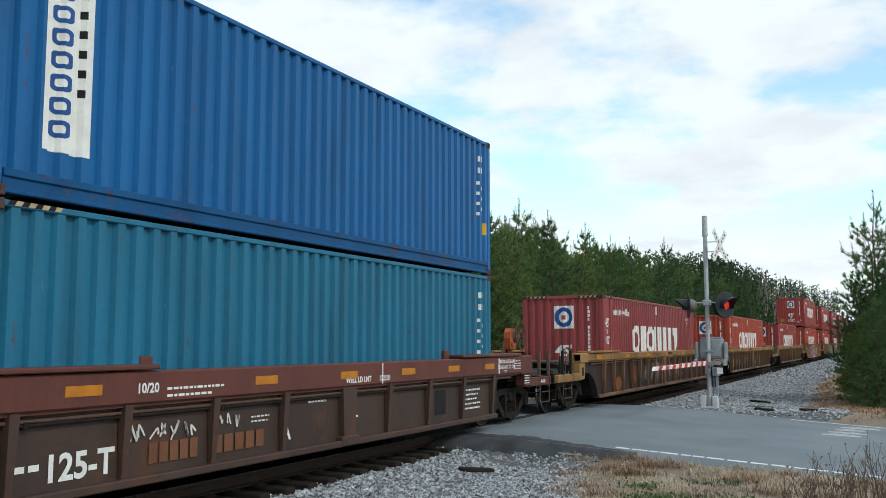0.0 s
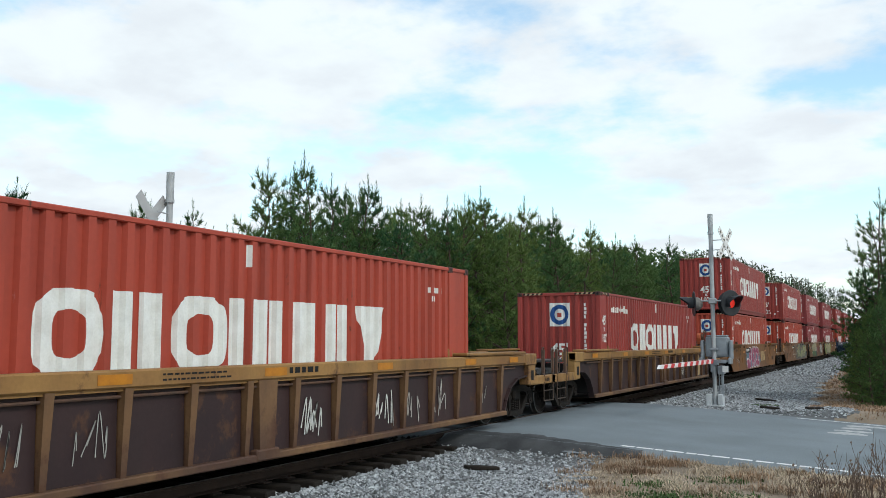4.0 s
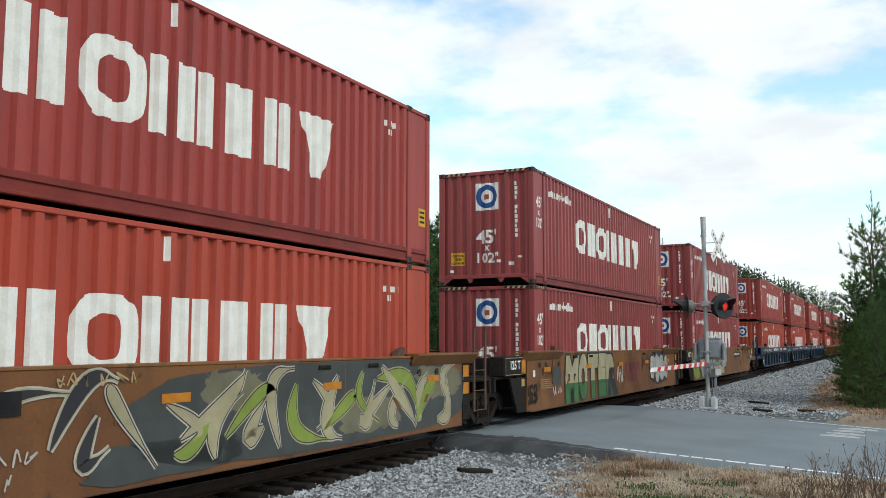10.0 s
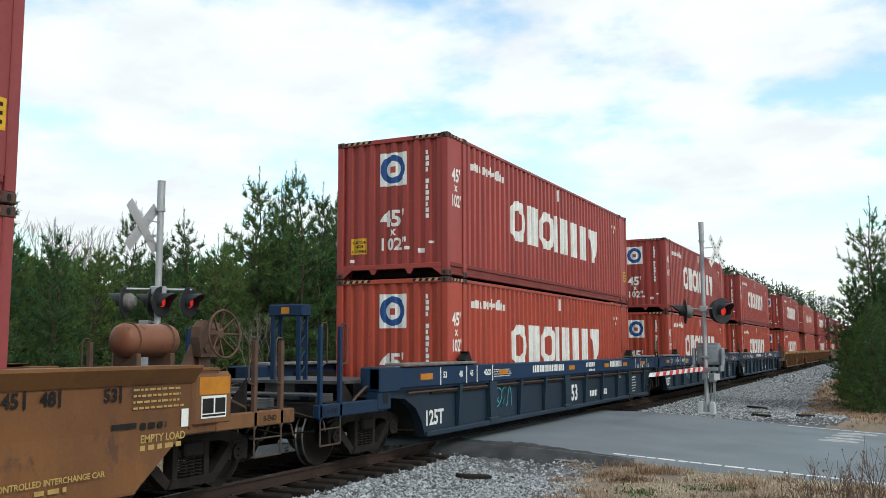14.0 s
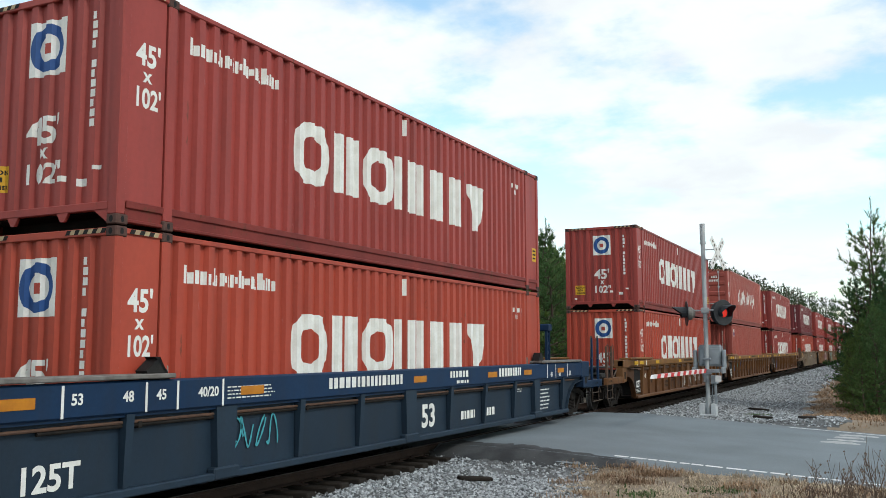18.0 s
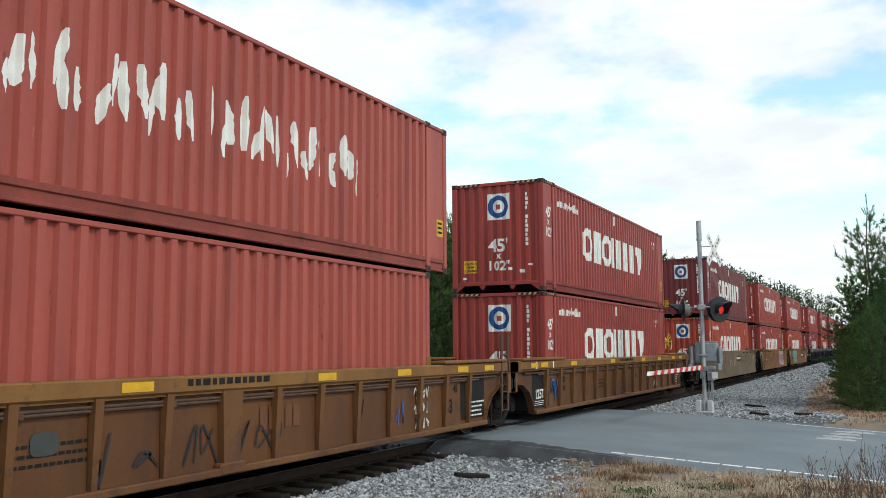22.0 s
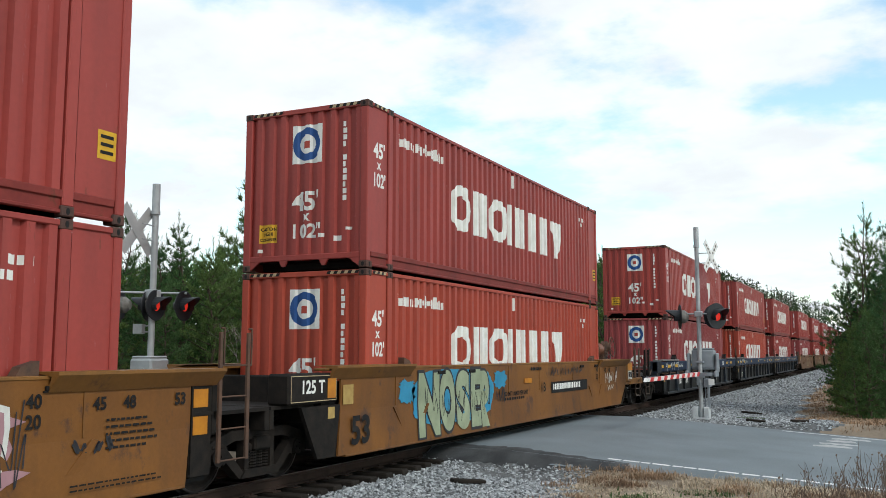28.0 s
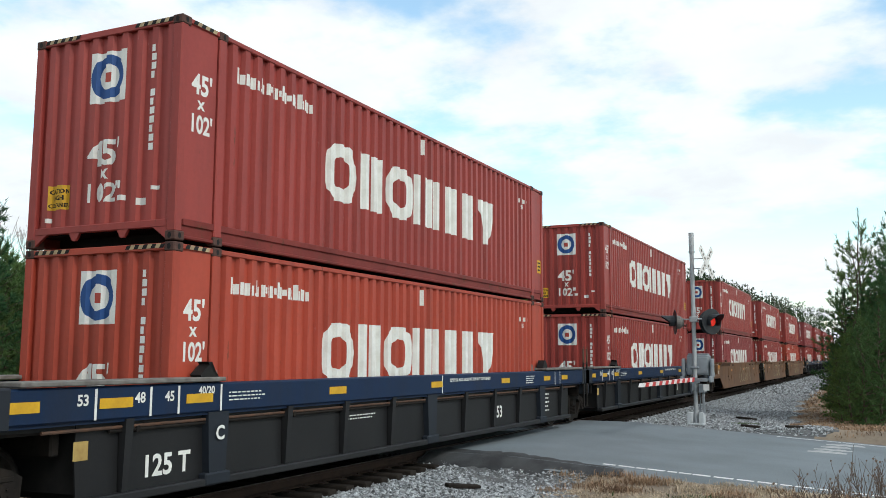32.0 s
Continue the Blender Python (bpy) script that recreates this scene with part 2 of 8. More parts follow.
LIVERY = {
    # name: (top sill, side panel, ribs and posts, end blocks)
    "oxide": (((0.124, 0.040, 0.029), (0.100, 0.034, 0.027)), ((0.062, 0.039, 0.030), (0.044, 0.029, 0.024)), ((0.068, 0.040, 0.031), (0.054, 0.033, 0.027)), ((0.116, 0.039, 0.028), (0.093, 0.033, 0.027))),
    "rusty": (((0.300, 0.165, 0.055), (0.190, 0.095, 0.036)), ((0.046, 0.026, 0.025), (0.030, 0.018, 0.019)), ((0.190, 0.105, 0.048), (0.075, 0.040, 0.028)), ((0.340, 0.200, 0.070), (0.220, 0.115, 0.042))),
    "tan": (((0.2156, 0.1049, 0.0302), (0.1628, 0.0722, 0.0235)), ((0.1320, 0.0568, 0.0202), (0.0986, 0.0413, 0.0176)), ((0.1514, 0.0688, 0.0244), (0.1126, 0.0473, 0.0202)), ((0.1804, 0.0860, 0.0319), (0.1320, 0.0568, 0.0252))),
    "smooth": (((0.200, 0.094, 0.032), (0.150, 0.066, 0.026)), ((0.176, 0.076, 0.026), (0.122, 0.052, 0.022)), ((0.146, 0.064, 0.028), (0.112, 0.050, 0.024)), ((0.196, 0.095, 0.036), (0.140, 0.064, 0.028))),
    "smooth_ochre": (((0.2195, 0.1022, 0.0265), (0.1589, 0.0727, 0.0227)), ((0.1892, 0.0772, 0.0167), (0.1287, 0.0530, 0.0151)), ((0.1665, 0.0719, 0.0197), (0.1287, 0.0568, 0.0181)), ((0.2043, 0.0908, 0.0227), (0.1514, 0.0681, 0.0197))),
    "smooth_brown": (((0.1780, 0.0898, 0.0402), (0.1362, 0.0697, 0.0364)), ((0.1540, 0.0751, 0.0348), (0.1122, 0.0565, 0.0317)), ((0.1478, 0.0751, 0.0364), (0.1122, 0.0581, 0.0317)), ((0.1718, 0.0867, 0.0402), (0.1246, 0.0635, 0.0333))),
    "smooth_grey": (((0.1823, 0.1204, 0.0654), (0.1462, 0.0955, 0.0585)), ((0.1531, 0.1058, 0.0619), (0.1170, 0.0817, 0.0525)), ((0.1608, 0.1101, 0.0619), (0.1247, 0.0843, 0.0516)), ((0.1823, 0.1170, 0.0619), (0.1393, 0.0912, 0.0516))),
    "navy": (((0.0047, 0.0261, 0.0703), (0.0042, 0.0215, 0.0589)), ((0.0147, 0.0292, 0.0484), (0.0116, 0.0237, 0.0399)), ((0.0163, 0.0323, 0.0522), (0.0132, 0.0261, 0.0427)), ((0.0063, 0.0261, 0.0618), (0.0058, 0.0215, 0.0522))),
    "bluesill": (((0.0045, 0.0196, 0.0592), (0.0041, 0.0166, 0.0484)), ((0.0161, 0.0166, 0.0176), (0.0115, 0.0119, 0.0132)), ((0.0190, 0.0196, 0.0212), (0.0146, 0.0150, 0.0163)), ((0.0175, 0.0223, 0.0312), (0.0138, 0.0180, 0.0248))),
}
CAR_MATS = {}
for _k, _cols in LIVERY.items():
    CAR_MATS[_k] = [mat("car_" + _k + "_" + w, a, b, rough=0.55, scale=0.9, squash=0.8, fine=22, grain=0.16, rust=(0.085, 0.040, 0.023), rust_at=ra, rust_scale=1.3, bump=0.1, streak=0.55, spec=0.22)
                    for w, (a, b), ra in zip(("sill", "panel", "rib", "block"), _cols, (0.70, 0.70, 0.70, 0.70) if _k in ("navy", "bluesill") else (0.56, 0.555, 0.54, 0.555))]
ASPHALT = mat("worn_asphalt", (0.172, 0.202, 0.218), (0.134, 0.158, 0.170), rough=0.85, scale=0.5, fine=120, grain=0.2, bump=0.35, bump_scale=140)
TAR = mat("black_tar", (0.030, 0.032, 0.034), (0.062, 0.066, 0.068), rough=0.85, scale=2.5, fine=60, grain=0.3, bump=0.5, bump_scale=60)
ROADPAINT = mat("worn_road_paint", (0.74, 0.75, 0.74), (0.55, 0.56, 0.56), rough=0.7, scale=3, fine=60, grain=0.2)
FADEDPAINT = mat("faded_road_paint", (0.46, 0.47, 0.47), (0.26, 0.27, 0.27), rough=0.8, scale=5, fine=40, grain=0.3)
SOIL = mat("verge_soil", (0.27, 0.215, 0.155), (0.17, 0.138, 0.105), rough=0.95, scale=0.35, fine=9, grain=0.3, bump=0.6, bump_scale=30)
BALLASTBED = mat("ballast_bed", (0.125, 0.13, 0.132), (0.075, 0.078, 0.08), rough=0.95, scale=1.5, fine=26, grain=0.55, bump=1.0, bump_scale=26)
STONE = mat("ballast_stone", (0.305, 0.325, 0.335), (0.20, 0.212, 0.218), rough=0.85, scale=5, fine=60, grain=0.25, island=0.75)
# Oil stain, and the shade under the train put into the stone colour.
STONE_OILY_SHADED = mat("oily_shaded_stone", (0.075, 0.07, 0.066), (0.04, 0.037, 0.035), rough=0.9, scale=5, fine=60, grain=0.25, island=0.6)
TIE = mat("creosoted_tie", (0.017, 0.015, 0.013), (0.028, 0.023, 0.019), rough=0.9, scale=3, fine=40, grain=0.3, bump=0.4, shade=0.2, spec=0.12)
STRAW = mat("dry_grass", (0.49, 0.415, 0.305), (0.32, 0.25, 0.175), rough=0.9, scale=0.7, fine=3, grain=0.2, bump=0, island=0.4)
RUSSET = mat("russet_grass", (0.34, 0.225, 0.138), (0.20, 0.13, 0.085), rough=0.9, scale=0.9, fine=3, grain=0.2, bump=0, island=0.45)
GREENWEED = mat("green_weed", (0.07, 0.12, 0.035), (0.05, 0.09, 0.03), rough=0.8, scale=2, bump=0, island=0.35)
TWIG = mat("dry_twig", (0.15, 0.105, 0.075), (0.1, 0.075, 0.06), rough=0.9, scale=6, bump=0)
NEEDLE = mat("pine_needles", (0.070, 0.152, 0.060), (0.026, 0.080, 0.038), rough=0.8, scale=0.45, fine=2.5, grain=0.25, bump=0, island=0.4, other=(0.140, 0.200, 0.055), spec=0.15, leaf=0.3)
NEEDLE_FAR = mat("distant_pine_needles", (0.065, 0.10, 0.045), (0.04, 0.075, 0.038), rough=0.9, scale=0.3, fine=2, grain=0.2, bump=0, island=0.35, shade=0.2, spec=0.1)
BARK = mat("pine_bark", (0.10, 0.07, 0.052), (0.065, 0.05, 0.042), rough=0.95, scale=4, bump=0.5, bump_scale=30)
GREYBARK = mat("bare_grey_twigs", (0.24, 0.21, 0.185), (0.18, 0.155, 0.14), rough=0.95, scale=3, bump=0)
DARKLAMP = mat("black_lamp_housing", (0.028, 0.031, 0.035), (0.02, 0.022, 0.025), rough=0.45, scale=5, bump=0.04)
LENSRED = mat("red_signal_lens", (0.4, 0.012, 0.01), rough=0.25, bump=0, glow=((1.0, 0.05, 0.03), 0.5))
GATERED = mat("gate_red", (0.55, 0.03, 0.03), (0.45, 0.03, 0.03), rough=0.4, bump=0.02)
GATEWHITE = mat("gate_white", (0.75, 0.75, 0.73), rough=0.45, bump=0.02)
SIGNBACK = mat("sign_aluminium", (0.48, 0.49, 0.49), (0.4, 0.41, 0.41), rough=0.5, metal=0.3, bump=0.03)
ORANGE_PART = mat("orange_hand_brake", (0.42, 0.10, 0.035), (0.3, 0.07, 0.03), rough=0.55, scale=5, rust=RUST, rust_at=0.6)
YELLOW_PART = mat("yellow_hand_brake", (0.55, 0.42, 0.02), (0.42, 0.3, 0.02), rough=0.5, scale=5, rust=RUST, rust_at=0.66)


# ---- mesh helpers ----
class M:
    """Collects faces, then becomes one mesh."""

    def __init__(self):
        self.v, self.f, self.k = [], [], []

    def add(self, verts, faces, k=0):
        o = len(self.v)
        self.v += [tuple(p) for p in verts]
        self.f += [tuple(i + o for i in f) for f in faces]
        self.k += [k] * len(faces)
        return self

    def box(self, x0, x1, y0, y1, z0, z1, c=0.0, k=0):
        if c <= 0:
            v = [(x, y, z) for x in (x0, x1) for y in (y0, y1) for z in (z0, z1)]
            return self.add(v, [(0, 1, 3, 2), (4, 6, 7, 5), (0, 4, 5, 1), (2, 3, 7, 6), (0, 2, 6, 4), (1, 5, 7, 3)], k)
        cx, cy, cz = (x0 + x1) / 2, (y0 + y1) / 2, (z0 + z1) / 2
        hx, hy, hz = (x1 - x0) / 2, (y1 - y0) / 2, (z1 - z0) / 2
        c = min(c, hx * 0.9, hy * 0.9, hz * 0.9)
        v, idx = [], {}
        for sx in (-1, 1):
            for sy in (-1, 1):
                for sz in (-1, 1):
                    for a, (ex, ey, ez) in enumerate(((0, c, c), (c, 0, c), (c, c, 0))):
                        idx[sx, sy, sz, a] = len(v)
                        v.append((cx + sx * (hx - ex), cy + sy * (hy - ey), cz + sz * (hz - ez)))
        f = []
        for a in range(3):
            b, d = (a + 1) % 3, (a + 2) % 3
            for s in (-1, 1):
                q = []
                for sb, sd in ((-1, -1), (1, -1), (1, 1), (-1, 1)):
                    key = [0, 0, 0]
                    key[a], key[b], key[d] = s, sb, sd
                    q.append(idx[(*key, a)])
                f.append(q if s > 0 else q[::-1])
            for sb in (-1, 1):
                for sd in (-1, 1):
                    q = []
                    for sa, face in ((-1, b), (1, b), (1, d), (-1, d)):
                        key = [0, 0, 0]
                        key[a], key[b], key[d] = sa, sb, sd
                        q.append(idx[(*key, face)])
                    f.append(q if sb * sd < 0 else q[::-1])
        for sx in (-1, 1):
            for sy in (-1, 1):
                for sz in (-1, 1):
                    q = [idx[sx, sy, sz, a] for a in range(3)]
                    f.append(q if sx * sy * sz > 0 else q[::-1])
        return self.add(v, f, k)

    def prism(self, profile, axis, a, b, k=0):
        """profile: 2D points, extruded along the axis from a to b. axis x: (y, z); y: (x, z); z: (x, y)."""
        put = {"x": lambda p, t: (t, p[0], p[1]), "y": lambda p, t: (p[0], t, p[1]), "z": lambda p, t: (p[0], p[1], t)}[axis]
        n = len(profile)
        v = [put(p, a) for p in profile] + [put(p, b) for p in profile]
        f = [(i, (i + 1) % n, (i + 1) % n + n, i + n) for i in range(n)] + [tuple(range(n))[::-1], tuple(range(n, 2 * n))]
        return self.add(v, f, k)

    def cyl(self, p, q, r, n=12, r2=None, k=0, caps=True):
        p, q = Vector(p), Vector(q)
        d = (q - p).normalized()
        u = d.orthogonal().normalized()
        w = d.cross(u)
        ring = [(math.cos(i * math.tau / n), math.sin(i * math.tau / n)) for i in range(n)]
        v = [p + (u * a + w * b) * r for a, b in ring] + [q + (u * a + w * b) * (r if r2 is None else r2) for a, b in ring]
        f = [(i, (i + 1) % n, (i + 1) % n + n, i + n) for i in range(n)]
        if caps:
            f += [tuple(range(n))[::-1], tuple(range(n, 2 * n))]
        return self.add(v, f, k)

    def tube(self, path, r, n=6, k=0):
        for a, b in zip(path, path[1:]):
            self.cyl(a, b, r, n, k=k)
        return self

    def lathe(self, prof, n=24, axis="x", k=0):
        """prof: (along, radius) pairs turned round an axis through the origin."""
        v, f = [], []
        for a, r in prof:
            for i in range(n):
                c, s = r * math.cos(i * math.tau / n), r * math.sin(i * math.tau / n)
                v.append({"x": (a, c, s), "y": (c, a, s), "z": (c, s, a)}[axis])
        for j in range(len(prof) - 1):
            for i in range(n):
                f.append((j * n + i, j * n + (i + 1) % n, (j + 1) * n + (i + 1) % n, (j + 1) * n + i))
        return self.add(v, f, k)

    def ring(self, c, axis_v, r, thick, n=20, m=6, k=0):
        c, d = Vector(c), Vector(axis_v).normalized()
        u = d.orthogonal().normalized()
        w = d.cross(u)
        v, f = [], []
        for i in range(n):
            a = i * math.tau / n
            e = u * math.cos(a) + w * math.sin(a)
            for j in range(m):
                b = j * math.tau / m
                v.append(c + e * (r + thick * math.cos(b)) + d * thick * math.sin(b))
        for i in range(n):
            for j in range(m):
                f.append((i * m + j, i * m + (j + 1) % m, (i + 1) % n * m + (j + 1) % m, (i + 1) % n * m + j))
        return self.add(v, f, k)

    def mesh(self, name, mats, smooth=False):
        me = bpy.data.meshes.new(name)
        me.from_pydata(self.v, [], self.f)
        for m in mats if isinstance(mats, (list, tuple)) else [mats]:
            me.materials.append(m)
        if any(self.k):
            me.polygons.foreach_set("material_index", self.k)
        if smooth:
            me.polygons.foreach_set("use_smooth", [True] * len(self.f))
        bm = bmesh.new()
        bm.from_mesh(me)
        bmesh.ops.recalc_face_normals(bm, faces=bm.faces)
        bm.to_mesh(me)
        bm.free()
        return me


MESHES = {}


def shared(key, make):
    if key not in MESHES:
        MESHES[key] = make()
    return MESHES[key]


def part(name, me, parent, material=None, label="", m=None):
    """One mesh object under a thing or a part; material overrides the mesh's first slot for this object alone."""
    if isinstance(me, M):
        me = me.mesh(name, material)
        material = None
    ob = new(name, me)
    ob.parent = parent
    if m is not None:
        ob.matrix_basis = m
    if material is not None:
        ob.material_slots[0].link = "OBJECT"
        ob.material_slots[0].material = material
    if label:
        ob["label"] = label
    return ob


def thing(name, label, category, group="", kind="", m=None):
    ob = new(name)
    ob.empty_display_size = 0.2
    if m is not None:
        ob.matrix_basis = m
    return tagged(ob, label, category, group, kind)


def text_faces(s, size, fat=0.028, res=3):
    """The built-in font as flat faces: vertices (along, up) and faces, starting at 0, 0."""
    cu = bpy.data.curves.new("letters", "FONT")
    cu.body, cu.size, cu.resolution_u, cu.offset = s, size, res, fat * size
    ob = bpy.data.objects.new("letters", cu)
    me = bpy.data.meshes.new_from_object(ob)
    v = [(p.co.x, p.co.y) for p in me.vertices]
    f = [tuple(p.vertices) for p in me.polygons]
    bpy.data.objects.remove(ob)
    bpy.data.curves.remove(cu)
    bpy.data.meshes.remove(me)
    return v, f


def text_width(v):
    return max(p[0] for p in v) if v else 0.0


MOVERS = []   # (object, how far its centre lies along the train, its height)

# ---- ground, road and track ----
ROAD_Y0, ROAD_Y1 = 16.5, 26.8


def smooth(a, b, t):
    t = min(1, max(0, (t - a) / (b - a)))
    return t * t * (3 - 2 * t)


def road_z(x):
    if x > -6.6:
        return -0.008 - 0.06 * (min(x, 1.5) + 6.6)
    if x < -11.6:
        return -0.008 - 0.05 * (-11.6 - max(x, -20))
    return -0.008


def ground_z(x, y):
    d = abs(x - TRACK)
    side = -0.42 if x > TRACK else -0.5
    z = -0.272 + (side + 0.272) * smooth(1.5, 2.9, d)
    if x > TRACK:
        if y < 22:
            z += 0.12 * smooth(3.2, 6.0, d) + 0.38 * smooth(9, 2, y) * smooth(5, 8.5, d)
        else:
            z += 0.26 * smooth(2.9, 4.0, d) * smooth(34, 27, y) + 0.05 * smooth(5, 7, d)
    under = smooth(ROAD_Y0 - 0.9, ROAD_Y0 + 0.1, y) * smooth(ROAD_Y1 + 0.8, ROAD_Y1 - 0.1, y)
    z = z * (1 - under) + (road_z(x) - 0.06) * under
    if d > 3.2:
        z += 0.05 * noise.noise((x * 0.7, y * 0.7, 0)) * (1 - under)
    if d > 60:
        z -= 0.4 * smooth(60, 200, d)
    return z


def axis_steps(lo, hi, fine_lo, fine_hi, step):
    a = list(np.arange(fine_lo, fine_hi + 1e-6, step))
    s = step
    while a[0] > lo:
        s *= 1.35
        a.insert(0, max(lo, a[0] - s))
    s = step
    while a[-1] < hi:
        s *= 1.35
        a.append(min(hi, a[-1] + s))
    return a


def build_ground():
    xs = axis_steps(-2500, 2500, -14, 4, 0.3)
    ys = axis_steps(-2500, 2500, 4, 44, 0.35)
    m = M()
    m.v = [(x, y, ground_z(x, y)) for y in ys for x in xs]
    w = len(xs)
    for j in range(len(ys) - 1):
        for i in range(w - 1):
            m.f.append((j * w + i, j * w + i + 1, (j + 1) * w + i + 1, (j + 1) * w + i))
            x, y = (xs[i] + xs[i + 1]) / 2, (ys[j] + ys[j + 1]) / 2
            m.k.append(1 if gravel_at(x, y) else 0)
    tagged(new("ground", m.mesh("ground", [SOIL, BALLASTBED], smooth=True)), "brown winter verge soil with grey gravel beside the track", "ground", kind="structure")


def gravel_at(x, y):
    d = x - TRACK
    if d < 0:
        return d > -3.4
    if y < ROAD_Y0 + 1:
        return x < -4.25 - (y - 11) * 0.24 + 0.25 * math.sin(y * 2.1)
    if y < 31:
        return x < -1.4 + 0.3 * math.sin(y * 3)
    return x < -2.7 + 0.25 * math.sin(y * 1.3) - (y - 31) * 0.05 + max(0, y - 56) * 0.04


def road_piece(name, xs, label):
    m = M()
    ys = [ROAD_Y0 - 0.25] + list(np.arange(ROAD_Y0, ROAD_Y1, 0.8)) + [ROAD_Y1, ROAD_Y1 + 0.2]
    top = {}
    for i, x in enumerate(xs):
        for j, y in enumerate(ys):
            edge = 0.2 * noise.noise((x * 1.7, y * 0.2, 3)) if j in (0, len(ys) - 1) else 0
            drop = 0.13 if j in (0, len(ys) - 1) else 0
            top[i, j] = len(m.v)
            m.v.append((x, y + edge, road_z(x) - drop))
    for i in range(len(xs) - 1):
        for j in range(len(ys) - 1):
            m.f.append((top[i, j], top[i + 1, j], top[i + 1, j + 1], top[i, j + 1]))
            m.k.append(0)
    ob = new(name, m.mesh(name, ASPHALT, smooth=True))
    return tagged(ob, label, "road", kind="structure")


build_ground()
road_piece("road", [-8.22] + list(np.arange(-8, 3, 0.5)) + [4, 7, 12, 20, 40, 80], "grey worn asphalt road running down from the crossing")
road_piece("road_crossing_panel", [-9.66, -9.3, -8.8, -8.45], "grey asphalt crossing panel between the rails")
road_piece("road_far_side", [-60, -40, -28] + list(np.arange(-20, -9.8, 1.0)) + [-9.89], "grey asphalt road beyond the track")


def tarred_edge():
    """A dark, ragged skirt of tar and dirt where the road meets the ballast."""
    rng = random.Random(19)
    m, n = M(), 34
    xs = [-8.15 + 3.9 * i / n for i in range(n + 1)]
    for i, x in enumerate(xs):
        f = i / n
        far = ROAD_Y0 + (1.1 - 1.0 * f) * rng.uniform(0.55, 1.0)
        near = ROAD_Y0 - 0.55 + 0.3 * f + rng.uniform(-0.10, 0.10)
        m.v += [(x, near, ground_z(x, near) + 0.012), (x, ROAD_Y0 - 0.2, max(road_z(x) - 0.05, ground_z(x, ROAD_Y0 - 0.2) + 0.012)), (x, ROAD_Y0 + 0.02, road_z(x) + 0.004), (x, max(far, ROAD_Y0 + 0.05), road_z(x) + 0.004)]
        if i:
            o = i * 4
            m.f += [(o - 4 + j, o + j, o + j + 1, o - 3 + j) for j in range(3)]
            m.k += [0] * 3
    tagged(new("road_tarred_edge", m.mesh("road_tarred_edge", TAR, smooth=True)), "black tarred edge of the road beside the ballast", "road", kind="structure")


tarred_edge()


def road_line(name, y, x0, x1, width, worn, label):
    """A painted edge line in worn dashes, 4 mm above the asphalt."""
    rng = random.Random(int(y * 100))
    m, x = M(), x0
    while x < x1:
        ln = rng.uniform(0.16, 0.34) if worn else rng.uniform(0.9, 1.6)
        e = [rng.uniform(-0.012, 0.012) for _ in range(4)]
        m.add([(x, y + e[0], road_z(x) + 0.004), (x + ln, y + e[1], road_z(x + ln) + 0.004), (x + ln, y + width + e[2], road_z(x + ln) + 0.004), (x, y + width + e[3], road_z(x) + 0.004)], [(0, 1, 2, 3)])
        x += ln + (rng.uniform(0.03, 0.06) if worn else rng.uniform(0.02, 0.05))
    tagged(new(name, m.mesh(name, ROADPAINT)), label, "road marking", kind="structure")


road_line("road_edge_line", 16.84, -4.75, 12, 0.15, True, "worn white edge line on the asphalt")
road_line("road_edge_line_far", 26.4, -2.6, 12, 0.11, False, "thin white edge line on the far side of the road")


def stop_bar():
    """What is left of a painted bar: four long ragged streaks."""
    rng = random.Random(5)
    m = M()
    for k in range(4):
        x0, y0 = -1.62 + 0.10 * k, 23.1 + 0.75 * k
        ln, w, n = rng.uniform(0.62, 0.95), rng.uniform(0.40, 0.62), 10
        lo = [(x0 + ln * i / n, y0 + 0.28 * ln * i / n + rng.uniform(-0.05, 0.05)) for i in range(n + 1)]
        hi = [(x + rng.uniform(-0.02, 0.02), y + w * (0.45 + 0.55 * math.sin(math.pi * (i + 0.6) / (n + 1))) + rng.uniform(-0.06, 0.06)) for i, (x, y) in enumerate(lo)]
        pts = [(x, y, road_z(x) + 0.004) for x, y in lo + hi]
        m.add(pts, [(i, i + 1, n + 2 + i, n + 1 + i) for i in range(n)])
    tagged(new("stop_bar", m.mesh("stop_bar", FADEDPAINT)), "worn white stop bar painted on the road", "road marking", kind="structure")


stop_bar()


def rail_profile(x):
    p = [(-0.075, -0.17), (0.075, -0.17), (0.075, -0.155), (0.012, -0.135), (0.010, -0.045), (0.036, -0.035), (0.036, -0.008), (0.028, -0.0015)]
    p += [(-a, b) for a, b in reversed(p[2:])]
    return [(a + x, b) for a, b in p]


track = thing("railway_track", "single railway track with rusty rails on dark wooden ties", "railway track", kind="structure")
for _s in (-1, 1):
    _x = TRACK + _s * 0.7525
    _r = part("rail", M().prism(rail_profile(_x), "y", -60, 700), track, RAILRUST, "rusty steel rail")
    part("rail_head", M().box(_x - 0.024, _x + 0.024, -60, 700, -0.004, 0.002), _r, RAILTOP, "polished running surface")


